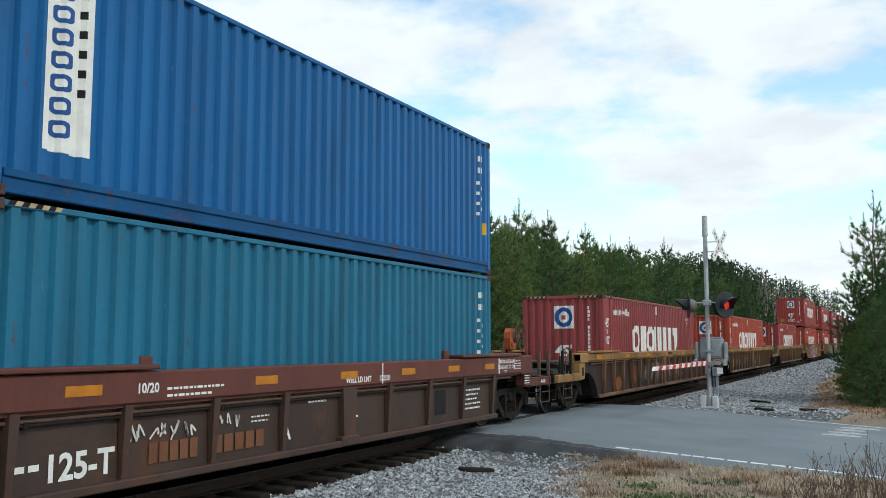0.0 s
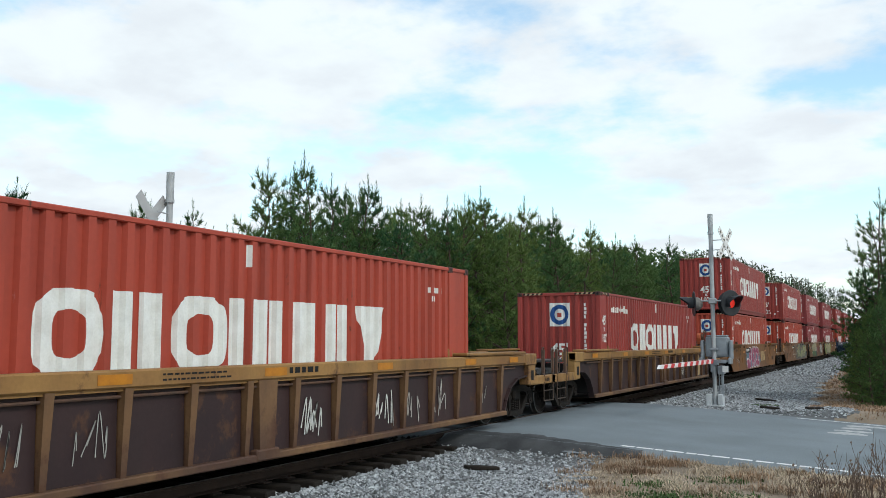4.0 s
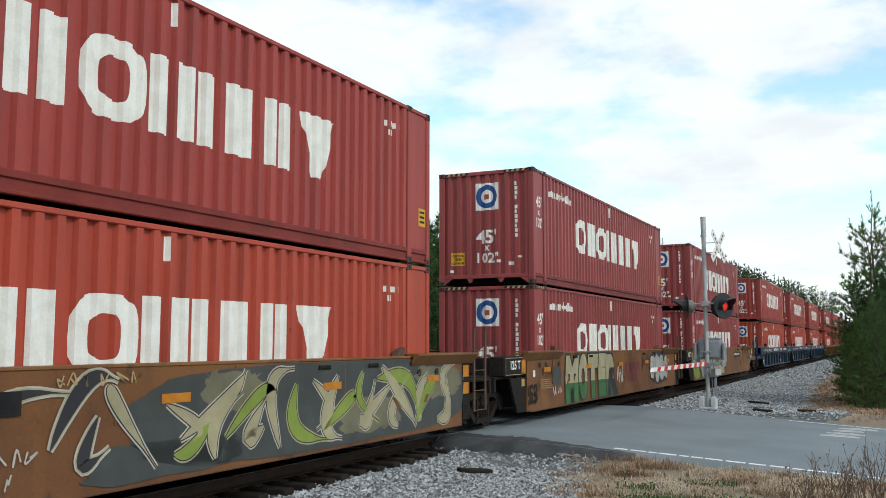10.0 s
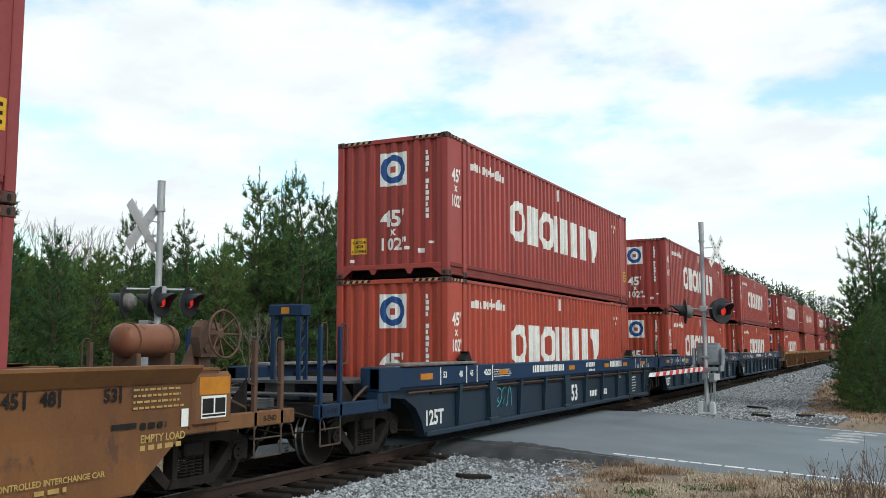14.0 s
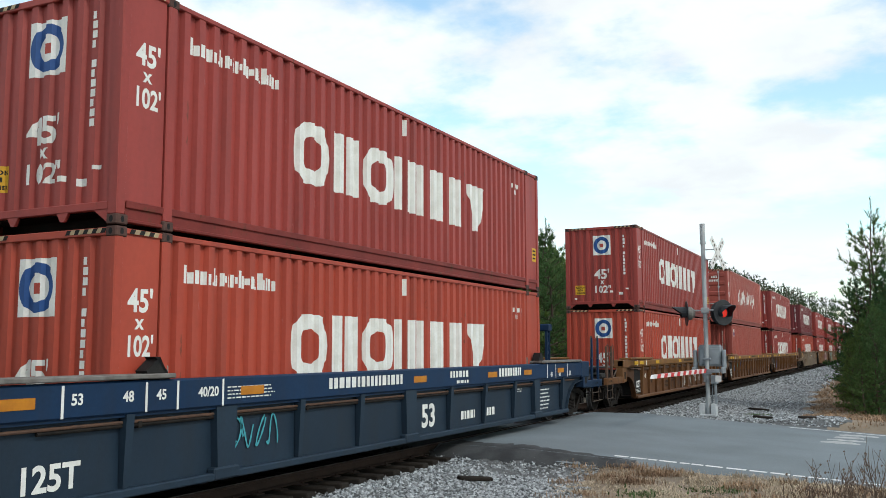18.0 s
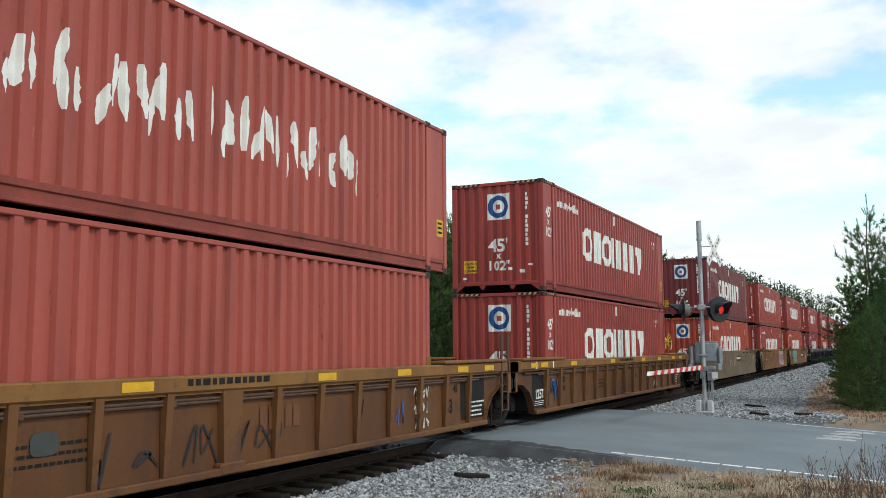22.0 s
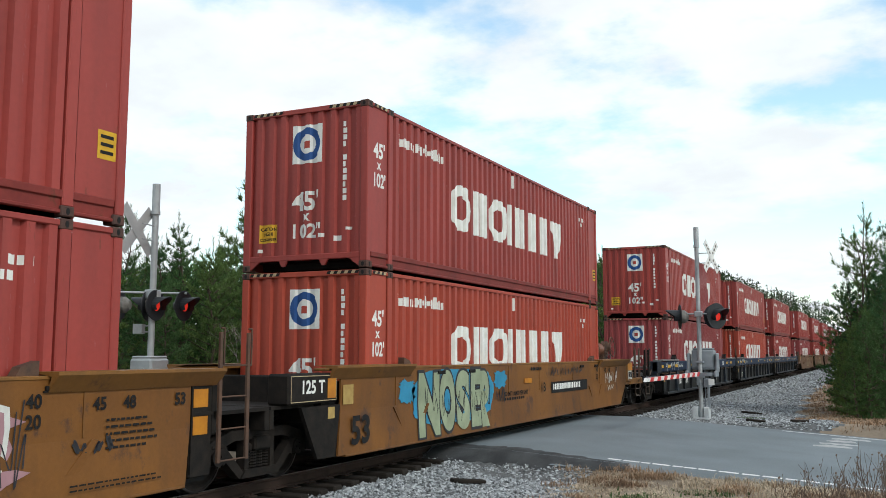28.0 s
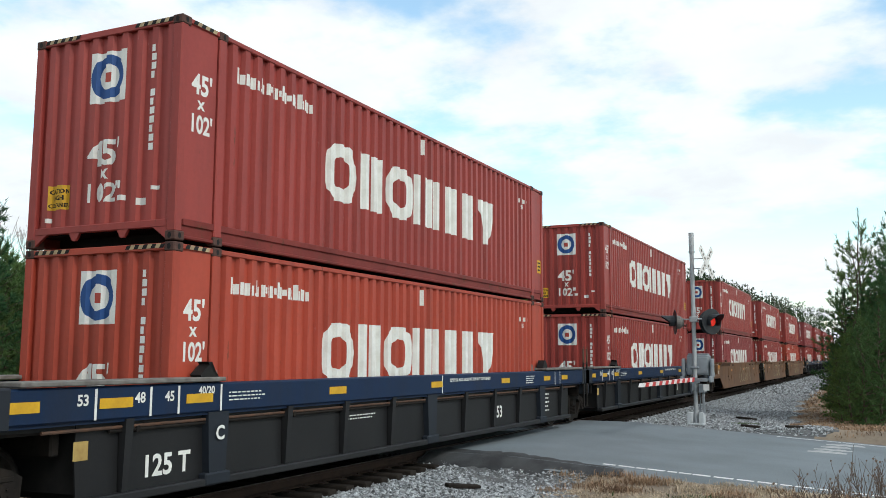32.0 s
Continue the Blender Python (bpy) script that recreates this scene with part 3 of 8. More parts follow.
def build_ties():
    rng = random.Random(11)
    shapes = []
    for s in range(4):
        m = M()
        m.box(-1.37, 1.42, -0.115, 0.115, -0.17, 0.0, c=0.018)
        for sx in (-1, 1):
            m.box(sx * 0.7525 - 0.18, sx * 0.7525 + 0.18, -0.09, 0.09, 0.0, 0.016, k=1)
            for e in (-0.105, 0.105):
                m.cyl((sx * 0.7525 + e, 0.04, 0.016), (sx * 0.7525 + e, 0.04, 0.045), 0.014, 6, k=1)
        for i, (x, y, z) in enumerate(m.v):
            m.v[i] = (x + 0.02 * noise.noise((x, y, s)), y + 0.012 * noise.noise((x * 3, y * 9, s + 5)), z)
        shapes.append(m.mesh("tie", [TIE, RAILRUST]))
    far = M()
    y = -6.0
    while y < 330:
        if not (ROAD_Y0 - 0.1 < y < ROAD_Y1 + 0.1):
            x = TRACK + rng.uniform(-0.05, 0.05)
            if y < 110:
                ob = new("tie", rng.choice(shapes))
                ob.parent = track
                ob.matrix_basis = pose(x, y, -0.172 + rng.uniform(-0.012, 0.0), 0, 0, rng.uniform(-1.2, 1.2))
            else:
                far.box(x - 1.3, x + 1.3, y - 0.11, y + 0.11, -0.3, -0.175)
        y += 0.52
    tagged(part("tie_row", far, track, TIE), kind="stuff")


build_ties()


def stones(name, label, spots, size, seed, material=None):
    """Loose angular stones lying on the ground, each a crooked lump."""
    rng = np.random.default_rng(seed)
    n = len(spots)
    base = np.array([(1, 0, 0), (-1, 0, 0), (0, 1, 0), (0, -1, 0), (0, 0, 1), (0, 0, -1)], float)
    tri = np.array([(0, 2, 4), (2, 1, 4), (1, 3, 4), (3, 0, 4), (2, 0, 5), (1, 2, 5), (3, 1, 5), (0, 3, 5)])
    r = rng.uniform(size[0], size[1], (n, 1, 1))
    v = base[None] * rng.uniform(0.6, 1.25, (n, 6, 3)) + rng.normal(0, 0.22, (n, 6, 3))
    v *= r * np.array([1, 1, 0.7])
    a = rng.uniform(0, math.tau, n)
    c, s = np.cos(a)[:, None], np.sin(a)[:, None]
    v = np.stack([v[:, :, 0] * c - v[:, :, 1] * s, v[:, :, 0] * s + v[:, :, 1] * c, v[:, :, 2]], -1)
    v += np.array(spots)[:, None, :]
    f = tri[None] + (np.arange(n) * 6)[:, None, None]
    me = bpy.data.meshes.new(name)
    me.from_pydata(v.reshape(-1, 3).tolist(), [], f.reshape(-1, 3).tolist())
    me.materials.append(material or STONE)
    tagged(new(name, me), label, "gravel", kind="stuff")


def gravel_spots(n, x0, x1, y0, y1, seed, lift=0.012, ok=None):
    rng = random.Random(seed)
    out = []
    while len(out) < n:
        x, y = rng.uniform(x0, x1), rng.uniform(y0, y1)
        n -= 0 if (ok or gravel_at)(x, y) else 1
        if (ok or gravel_at)(x, y) and not (ROAD_Y0 - 0.3 + 0.2 * math.sin(x * 2) < y < ROAD_Y1 + 0.25):
            out.append((x, y, ground_z(x, y) + rng.uniform(-0.4, 1) * lift))
    return out


def near_edge(x, y):
    """The ballast edge breaks up into the grass, and lies low and thin between the tie ends."""
    if x < -7.66 and noise.noise((x * 31.7, y * 27.3, 2)) < 0.12:
        return False
    return gravel_at(x - 1.5 * abs(noise.noise((x * 1.5, y * 1.5, 7))), y)


stones("ballast", "pale grey angular ballast stones along the track", gravel_spots(34000, -8.15, -2.6, 6.5, 16.7, 1, ok=near_edge), (0.016, 0.044), 1)
# These stones are coloured darker to carry the train's shade as well as oil.
stones("ballast_between_rails", "dark ballast between the ties, oil stain and train shade coloured in", gravel_spots(9000, -11.6, -7.95, 4.5, 16.7, 2), (0.022, 0.045), 2, STONE_OILY_SHADED)
stones("ballast_beyond_road", "pale grey ballast and gravel beyond the road", gravel_spots(40000, -8.0, -1.2, 27.0, 60, 3), (0.022, 0.052), 3)
stones("ballast_far", "grey ballast running into the distance", gravel_spots(9000, -8.0, -2.0, 60, 150, 4), (0.06, 0.13), 4)


def debris():
    rng = random.Random(3)
    for name, label, x, y, ln, az in (("wood_scrap", "dark broken piece of tie wood on the ballast", -6.55, 14.55, 0.62, 40), ("wood_scrap", "dark broken piece of tie wood on the ballast", -3.5, 28.3, 0.6, -10),
                                      ("wood_scrap", "dark broken piece of tie wood on the gravel", -2.3, 28.3, 0.5, 15), ("wood_scrap", "dark splinter of wood on the gravel", -4.6, 36, 0.9, -35)):
        m = M().box(-ln / 2, ln / 2, -0.07, 0.07, 0, 0.08, c=0.015)
        m.v = [(a + 0.05 * noise.noise((a * 3, b * 9, x)), b + 0.05 * noise.noise((a * 4, b, x + 4)), c * (0.6 + 0.6 * abs(noise.noise((a * 3, 0, x + 9))))) for a, b, c in m.v]
        ob = new(name, m.mesh(name, TIE))
        ob.matrix_basis = pose(x, y, ground_z(x, y) + 0.02, 3, 2, az)
        tagged(ob, label, "wood scrap")


debris()
# ---- shipping containers ----
# A load's own frame: y along the train (its near end at -length / 2), x across (the camera's side is +x), z up from its floor.
PITCH, DEEP = 0.278, 0.06


def wave(t, pitch, deep):
    """Depth of a pressed steel wall at t: 0 on its outer flats, -deep on its inner ones."""
    s = (t / pitch) % 1.0
    if s < 0.38:
        return 0.0
    if s < 0.5:
        return -deep * (s - 0.38) / 0.12
    if s < 0.88:
        return -deep
    return -deep * (1 - (s - 0.88) / 0.12)


def breaks(a, b, pitch):
    out = [a]
    k = math.floor(a / pitch)
    while k * pitch < b:
        for s in (0, 0.38, 0.5, 0.88):
            t = (k + s) * pitch
            if a + 1e-4 < t < b - 1e-4:
                out.append(t)
        k += 1
    return out + [b]


class Wall:
    """One pressed wall: along = y on the sides, x on the ends."""

    def __init__(self, face, out, pitch, deep):
        self.face, self.out, self.pitch, self.deep = face, out, pitch, deep

    def at(self, t, z, lift=0.0):
        d = self.out * (1 if self.face in ("+x", "+y") else -1)
        w = (wave(t, self.pitch, self.deep) + lift) * (1 if self.face in ("+x", "+y") else -1)
        return (d + w, t, z) if self.face in ("+x", "-x") else (t, d + w, z)

    def panel(self, m, a, b, z0, z1):
        ts = breaks(a, b, self.pitch)
        v = [self.at(t, z) for t in ts for z in (z0, z1)]
        m.add(v, [(2 * i, 2 * i + 2, 2 * i + 3, 2 * i + 1) for i in range(len(ts) - 1)])

    def bar(self, m, a, b, z0, z1, k=0, lift=0.003):
        ts = breaks(a, b, self.pitch)
        v = [self.at(t, z, lift) for t in ts for z in (z0, z1)]
        m.add(v, [(2 * i, 2 * i + 2, 2 * i + 3, 2 * i + 1) for i in range(len(ts) - 1)], k)

    def shape(self, m, verts, faces, k=0, lift=0.003):
        """Flat faces (along, up) cut at every fold and laid on the wall."""
        if not verts:
            return
        bm = bmesh.new()
        vs = [bm.verts.new((x, z, 0)) for x, z in verts]
        for f in faces:
            try:
                bm.faces.new([vs[i] for i in f])
            except ValueError:
                pass
        lo, hi = min(v[0] for v in verts), max(v[0] for v in verts)
        for t in breaks(lo, hi, self.pitch)[1:-1]:
            bmesh.ops.bisect_plane(bm, geom=bm.verts[:] + bm.edges[:] + bm.faces[:], plane_co=(t, 0, 0), plane_no=(1, 0, 0))
        bm.verts.index_update()
        m.add([self.at(v.co.x, v.co.y, lift) for v in bm.verts], [tuple(v.index for v in f.verts) for f in bm.faces], k)
        bm.free()

    def text(self, m, s, size, a, z, k=0, squeeze=1.0, centre=False, lift=0.003):
        v, f = text_faces(s, size)
        w = text_width(v) * squeeze
        o = a - w / 2 if centre else a
        self.shape(m, [(x * squeeze + o, y + z) for x, y in v], f, k, lift)


def blob(cx, cz, hw, hh, n=20, power=3.2):
    """A rounded block outline."""
    out = []
    for i in range(n):
        a = i * math.tau / n
        c, s = math.cos(a), math.sin(a)
        out.append((cx + hw * math.copysign(abs(c) ** (2 / power), c), cz + hh * math.copysign(abs(s) ** (2 / power), s)))
    return out


def holed(cx, cz, hw, hh, ihw, ihh, n=20, power=3.2):
    a, b = blob(cx, cz, hw, hh, n, power), blob(cx, cz, ihw, ihh, n, power)
    return a + b, [(i, (i + 1) % n, (i + 1) % n + n, i + n) for i in range(n)]


def brand_bars(wall, a, b, z0, z1, skip=()):
    """Plain white rings, bars and a wedge where the owner's name is painted: one mesh a shape."""
    widths = (0.92, 0.9, 0.98, 1.3, 0.72, 0.8, 0.95)
    gap = 0.10
    unit = (b - a - gap * 6) / sum(widths)
    t, out = a, []
    for i, w in enumerate(widths):
        w *= unit
        m = M()
        h, c = z1 - z0, (z0 + z1) / 2
        if i in (0, 2):
            wall.shape(m, *holed(t + w / 2, c, w / 2, h / 2, w * 0.22, h * 0.27, 24))
        elif i == 6:
            wall.shape(m, [(t, z1), (t + w, z1), (t + w * 0.64, z0), (t + w * 0.36, z0)], [(0, 1, 2, 3)])
        else:
            n = (0, 2, 0, 3, 1, 2)[i]
            for k in range(n):
                bar = M()
                wall.bar(bar, t + k * w / n, t + (k + 0.72) * w / n, z0, z1)
                if i not in skip:
                    out.append(bar)
        if i not in skip and m.v:
            out.append(m)
        t += w + gap
    return out


def worn_bars(wall, a, b, z0, z1):
    """What is left of a painted sign: ragged slivers clinging to the folds, one mesh a cluster."""
    rng = random.Random(88)
    out, n = [], 11
    for i in range(n):
        m = M()
        c = a + (b - a) * (i + 0.5) / n
        for q in range(rng.choice((2, 3, 3))):
            t, w = c + (q - 1) * 0.17 + rng.uniform(-0.05, 0.05), rng.uniform(0.05, 0.10)
            lo = rng.uniform(z0 - 0.02, z0 + 0.3)
            hi = min(z1 + 0.02, lo + rng.uniform(0.35, 0.8))
            k = 9
            fat = [w * (0.12 + rng.uniform(0.6, 1.0) * math.sin(math.pi * (j + 0.3) / (k + 0.6)) ** 0.6) for j in range(k + 1)]
            lean = rng.uniform(-0.12, 0.12)
            left = [(t + lean * j / k - fat[j], lo + (hi - lo) * j / k) for j in range(k + 1)]
            right = [(t + lean * j / k + fat[j] * rng.uniform(0.5, 1), lo + (hi - lo) * j / k) for j in range(k + 1)]
            wall.shape(m, left + right, [(j, j + k + 1, j + k + 2, j + 1) for j in range(k)], lift=0.003 + 0.0008 * q)
        out.append(m)
    return out


def casting(m, x, y, z, sx, sy, sz, w=0.165, ln=0.178, h=0.118):
    """A corner casting whose outer corner is at x, y, z, with dark slots on its two outer faces."""
    x1, y1, z1 = x - sx * w, y - sy * ln, z - sz * h
    m.box(min(x, x1), max(x, x1), min(y, y1), max(y, y1), min(z, z1), max(z, z1), c=0.012)
    zm = (z + z1) / 2
    m.prism([(y - sy * 0.089 + 0.026 * math.cos(a), zm + 0.038 * math.sin(a)) for a in np.linspace(0, math.tau, 12, endpoint=False)], "x", x, x + sx * 0.002, k=1)
    m.prism([(x - sx * 0.085 + 0.03 * math.cos(a), zm + 0.038 * math.sin(a)) for a in np.linspace(0, math.tau, 12, endpoint=False)], "y", y, y + sy * 0.002, k=1)


W2, TALL = 1.295, 2.896


def container(kind, colour, label, group="", doors=False, feet=45, skip=(), www=True, z_up=0.0):
    """A corrugated steel box with rails, posts, castings and lettering, as separate parts."""
    paint = BOX[colour]
    half = {45: 6.858, 40: 6.096}[feet]
    post = 6.096
    t = thing("shipping_container", label, "shipping container", group)
    side = Wall("+x", W2 - 0.012, PITCH, DEEP)
    back = Wall("-x", W2 - 0.012, PITCH, DEEP)
    near = Wall("-y", half - 0.02, 0.262, 0.05)
    far = Wall("+y", half - 0.02, 0.262, 0.05)
    zl, zh = 0.27, TALL - 0.075

    def walls(w):
        m = M()
        if feet == 45:
            for a, b in ((-half + 0.1, -post - 0.05), (-post + 0.06, post - 0.06), (post + 0.05, half - 0.1)):
                (w if b - a > 2 else Wall(w.face, w.out - 0.012, 50.0, 0.0)).panel(m, a, b, zl, zh)
        else:
            w.panel(m, -half + 0.1, half - 0.1, zl, zh)
        return m.mesh("side_panel", paint)

    def ends(w):
        m = M()
        w.panel(m, -W2 + 0.1, W2 - 0.1, 0.2, zh)
        return m.mesh("end_panel", paint)

    part("side_panel", shared(("sideA", feet), lambda: walls(side)), t, paint)
    part("side_panel", shared(("sideB", feet), lambda: walls(back)), t, paint)
    if not doors:
        part("end_panel", shared(("endA", feet), lambda: ends(near)), t, paint)
    part("end_panel", shared(("endB", feet), lambda: ends(far)), t, paint)

    def roof():
        m = M()
        ys = list(np.arange(-half + 0.1, half - 0.09, 0.12))
        v = [(x, y, TALL - 0.03 - (0.018 if i % 4 in (1, 2) else 0)) for i, y in enumerate(ys) for x in (-W2 + 0.05, W2 - 0.05)]
        return m.add(v, [(2 * i, 2 * i + 1, 2 * i + 3, 2 * i + 2) for i in range(len(ys) - 1)]).mesh("roof_panel", paint)

    def floor():
        m = M().box(-W2 + 0.05, W2 - 0.05, -half + 0.15, half - 0.15, 0.17, 0.2)
        y = -half + 0.5
        while y < half - 0.4:
            m.box(-W2 + 0.05, W2 - 0.05, y, y + 0.05, 0.05, 0.17)
            y += 0.45
        return m.mesh("floor_frame", BLACK)

    part("roof_panel", shared(("roof", feet), roof), t, paint)
    part("floor_frame", shared(("floor", feet), floor), t)
    for s in (-1, 1):
        part("top_rail", shared(("toprail", feet, s), lambda: M().box(*sorted((s * W2, s * (W2 - 0.07))), -half + 0.15, half - 0.15, zh - 0.01, TALL - 0.014, c=0.012).mesh("top_rail", paint)), t, paint)

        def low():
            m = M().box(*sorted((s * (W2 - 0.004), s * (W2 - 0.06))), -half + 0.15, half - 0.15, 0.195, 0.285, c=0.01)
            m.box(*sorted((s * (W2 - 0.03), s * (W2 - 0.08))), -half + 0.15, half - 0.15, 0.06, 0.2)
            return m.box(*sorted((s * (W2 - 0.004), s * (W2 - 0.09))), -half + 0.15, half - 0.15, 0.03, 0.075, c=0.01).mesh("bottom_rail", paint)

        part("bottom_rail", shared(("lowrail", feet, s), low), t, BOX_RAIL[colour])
        for e in (-1, 1):
            part("corner_post", shared(("post", feet, s, e), lambda: M().box(*sorted((s * W2, s * (W2 - 0.15))), *sorted((e * half, e * (half - 0.13))), 0.11, TALL - 0.11, c=0.015).mesh("corner_post", paint)), t, paint)
            for z, sz in ((0, -1), (TALL, 1)):
                def cast():
                    m = M()
                    casting(m, s * (W2 + 0.004), e * (half + 0.004), z, s, e, sz)
                    return m.mesh("corner_casting", [CASTING, BLACK])
                part("corner_casting", shared(("cast", feet, s, e, sz), cast), t)
            if feet == 45:
                part("lifting_post", shared(("lift", s, e), lambda: M().box(*sorted((s * (W2 + 0.006), s * (W2 - 0.1))), *sorted((e * (post + 0.03), e * (post - 0.12))), 0.11, TALL - 0.1, c=0.014).mesh("lifting_post", paint)), t, paint)
                for z, sz in ((0, -1), (TALL, 1)):
                    def cast40():
                        m = M()
                        casting(m, s * (W2 + 0.01), e * (post + 0.04), z, s, e, sz, w=0.12)
                        return m.mesh("lifting_casting", [CASTING, BLACK])
                    part("lifting_casting", shared(("cast40", s, e, sz), cast40), t)
    for e in (-1, 1):
        def header():
            m = M().box(-W2 + 0.15, W2 - 0.15, *sorted((e * (half - 0.004), e * (half - 0.07))), zh - 0.03, TALL - 0.012, c=0.01)
            return m.mesh("end_header", paint)

        def sill():
            m = M().box(-W2 + 0.15, W2 - 0.15, *sorted((e * (half - 0.004), e * (half - 0.08))), 0.17, 0.27, c=0.01)
            for s in (-1, 1):
                y0, y1 = sorted((e * (half - 0.01), e * (half - 0.05)))
                m.prism([(s * (W2 - 0.15), 0.02), (s * (W2 - 0.15), 0.18), (s * (W2 - 0.38), 0.18)], "y", y0, y1)
                m.prism([(s * 0.42 - 0.1, 0.18), (s * 0.42 + 0.1, 0.18), (s * 0.42 + 0.03, 0.07), (s * 0.42 - 0.03, 0.07)], "y", y0, y1)
            return m.mesh("end_sill", paint)

        part("end_header", shared(("head", feet, e), header), t, paint)
        part("end_sill", shared(("sill", feet, e), sill), t, paint)

    def stripes():
        m = M()
        for s in (-1, 1):
            a = s * (W2 - 0.17)
            for i in range(9):
                x = a - s * i * 0.07
                m.add([(x, -half - 0.002, zh + 0.0), (x - s * 0.07, -half - 0.002, zh + 0.0), (x - s * 0.07 + 0.03, -half - 0.002, TALL - 0.02), (x + 0.03, -half - 0.002, TALL - 0.02)], [(0, 1, 2, 3)], i % 2)
            for i in range(6):
                y = -half + 0.2 + i * 0.075
                m.add([(s * (W2 + 0.003), y, zh), (s * (W2 + 0.003), y + 0.075, zh), (s * (W2 + 0.003), y + 0.105, TALL - 0.02), (s * (W2 + 0.003), y + 0.03, TALL - 0.02)], [(0, 1, 2, 3)], i % 2)
        return m.mesh("hazard_striping", [BLACK, STRIPE])

    if feet == 45:
        tagged(part("hazard_striping", shared(("stripes",), stripes), t, label="yellow and black stripes along the header"), kind="stuff")
    if doors:
        door_leaves(t, half, paint)
    if kind == "branded":
        dress(t, side, near, half, skip, www, doors)
    return t


def dress(t, side, near, half, skip, www, doors):
    """Lettering, marks and plates of the red 45 foot boxes."""
    def size_end():
        m = M()
        near.text(m, "45'", 0.46, 0.02, 1.06, centre=True)
        near.text(m, "x", 0.26, 0.04, 0.87, centre=True)
        near.text(m, '102"', 0.34, 0.03, 0.57, centre=True)
        return m.mesh("size_lettering", WHITE)

    def size_side():
        m = M()
        flat = Wall(side.face, side.out - 0.012, 50.0, 0.0)
        flat.text(m, "45'", 0.37, -half + 0.43, 1.94, centre=True, squeeze=0.9)
        flat.text(m, "x", 0.24, -half + 0.43, 1.74, centre=True)
        flat.text(m, "102'", 0.33, -half + 0.43, 1.43, centre=True, squeeze=0.8)
        return m.mesh("size_lettering", WHITE)

    def serials():
        m = M()
        z = 2.56
        for i in range(12):
            if i != 4:
                near.bar(m, 0.792, 0.868 if i % 3 else 0.845, z - 0.09, z)
            z -= 0.118
        for r, (a, b, zz) in enumerate(((5.15, 5.32, 2.36), (5.36, 5.60, 2.36), (5.66, 5.72, 2.36), (5.28, 5.52, 2.2))):
            n = max(1, int((b - a) / 0.075))
            for i in range(n):
                side.bar(m, a + i * 0.075, a + i * 0.075 + 0.045, zz, zz + 0.1)
        for a, b, zz, h in ((0.62, 0.75, 0.48, 0.09), (0.3, 0.4, 0.56, 0.07), (-0.98, -0.9, 0.34, 0.06), (0.86, 0.96, 0.66, 0.05)):
            near.bar(m, a, b, zz, zz + h)
        side.bar(m, -0.06, 0.0, 2.46, 2.76)
        return m.mesh("serial_print", WHITE)

    def address():
        m = M()
        a = -half + 1.16
        rng = random.Random(4)
        for i in range(15):
            w = 0.15 if i < 3 else rng.uniform(0.09, 0.13)
            if i in (3, 11):
                side.bar(m, a, a + 0.04, 2.32, 2.36)
                a += 0.07
            else:
                side.bar(m, a, a + w * 0.5, 2.32, 2.49 if i % 4 else 2.55)
                side.bar(m, a + w * 0.58, a + w * 0.92, 2.32 + 0.05 * (i % 2), 2.46)
                a += w + 0.015
        return m.mesh("address_print", WHITE)

    def plate():
        m = M()
        near.bar(m, -0.29, 0.36, 1.89, 2.58, 0)
        v, f = holed(0.03, 2.235, 0.285, 0.30, 0.165, 0.175, 32, 2.0)
        near.shape(m, v, f, 1, lift=0.005)
        near.bar(m, -0.05, 0.1, 2.16, 2.29, 2, lift=0.005)
        return m.mesh("logo_plate", [WHITE, LOGO_BLUE, LOGO_RED])

    def caution():
        m = M()
        near.bar(m, -0.95, -0.60, 0.51, 0.84, 0)
        near.text(m, "CAUTION", 0.085, -0.775, 0.73, 1, squeeze=0.85, centre=True, lift=0.005)
        near.text(m, "HIGH", 0.085, -0.775, 0.64, 1, centre=True, lift=0.005)
        near.text(m, "CONTAINER", 0.075, -0.775, 0.545, 1, squeeze=0.78, centre=True, lift=0.005)
        return m.mesh("caution_label", [CAUTION, BLACK])

    def caution_side():
        m = M()
        a = half - 0.42
        flat = Wall(side.face, side.out - 0.012, 50.0, 0.0)
        flat.bar(m, a, a + 0.27, 0.72, 1.05, 0)
        for i in range(3):
            flat.bar(m, a + 0.04, a + 0.23, 0.78 + i * 0.09, 0.82 + i * 0.09, 1, lift=0.005)
        return m.mesh("caution_label", [CAUTION, BLACK])

    if not doors:
        part("size_lettering", shared(("size_end",), size_end), t, label="white painted 45 by 102 size lettering")
        part("logo_plate", shared(("plate",), plate), t, label="square white plate with a blue ring")
        part("caution_label", shared(("caution",), caution), t, label="yellow high container caution label")
        tagged(part("serial_print", shared(("serials",), serials), t), kind="stuff")
    part("size_lettering", shared(("size_side",), size_side), t, label="white painted 45 by 102 size lettering")
    if www:
        tagged(part("address_print", shared(("address",), address), t, label="row of small white painted bars"), kind="stuff")
    for k, me in enumerate(shared(("brand", skip), lambda: [m.mesh("brand_sign", WHITE) for m in (worn_bars(side, -half + 3.45, -half + 10.45, 1.07, 2.03) if doors else brand_bars(side, -half + 3.45, -half + 10.45, 1.07, 2.03, skip))])):
        part("brand_sign", me, t, label="peeling remnants of white paint" if doors else "tall white painted shape on the side")
    part("caution_label", shared(("caution_side",), caution_side), t, label="small yellow label near the end post")


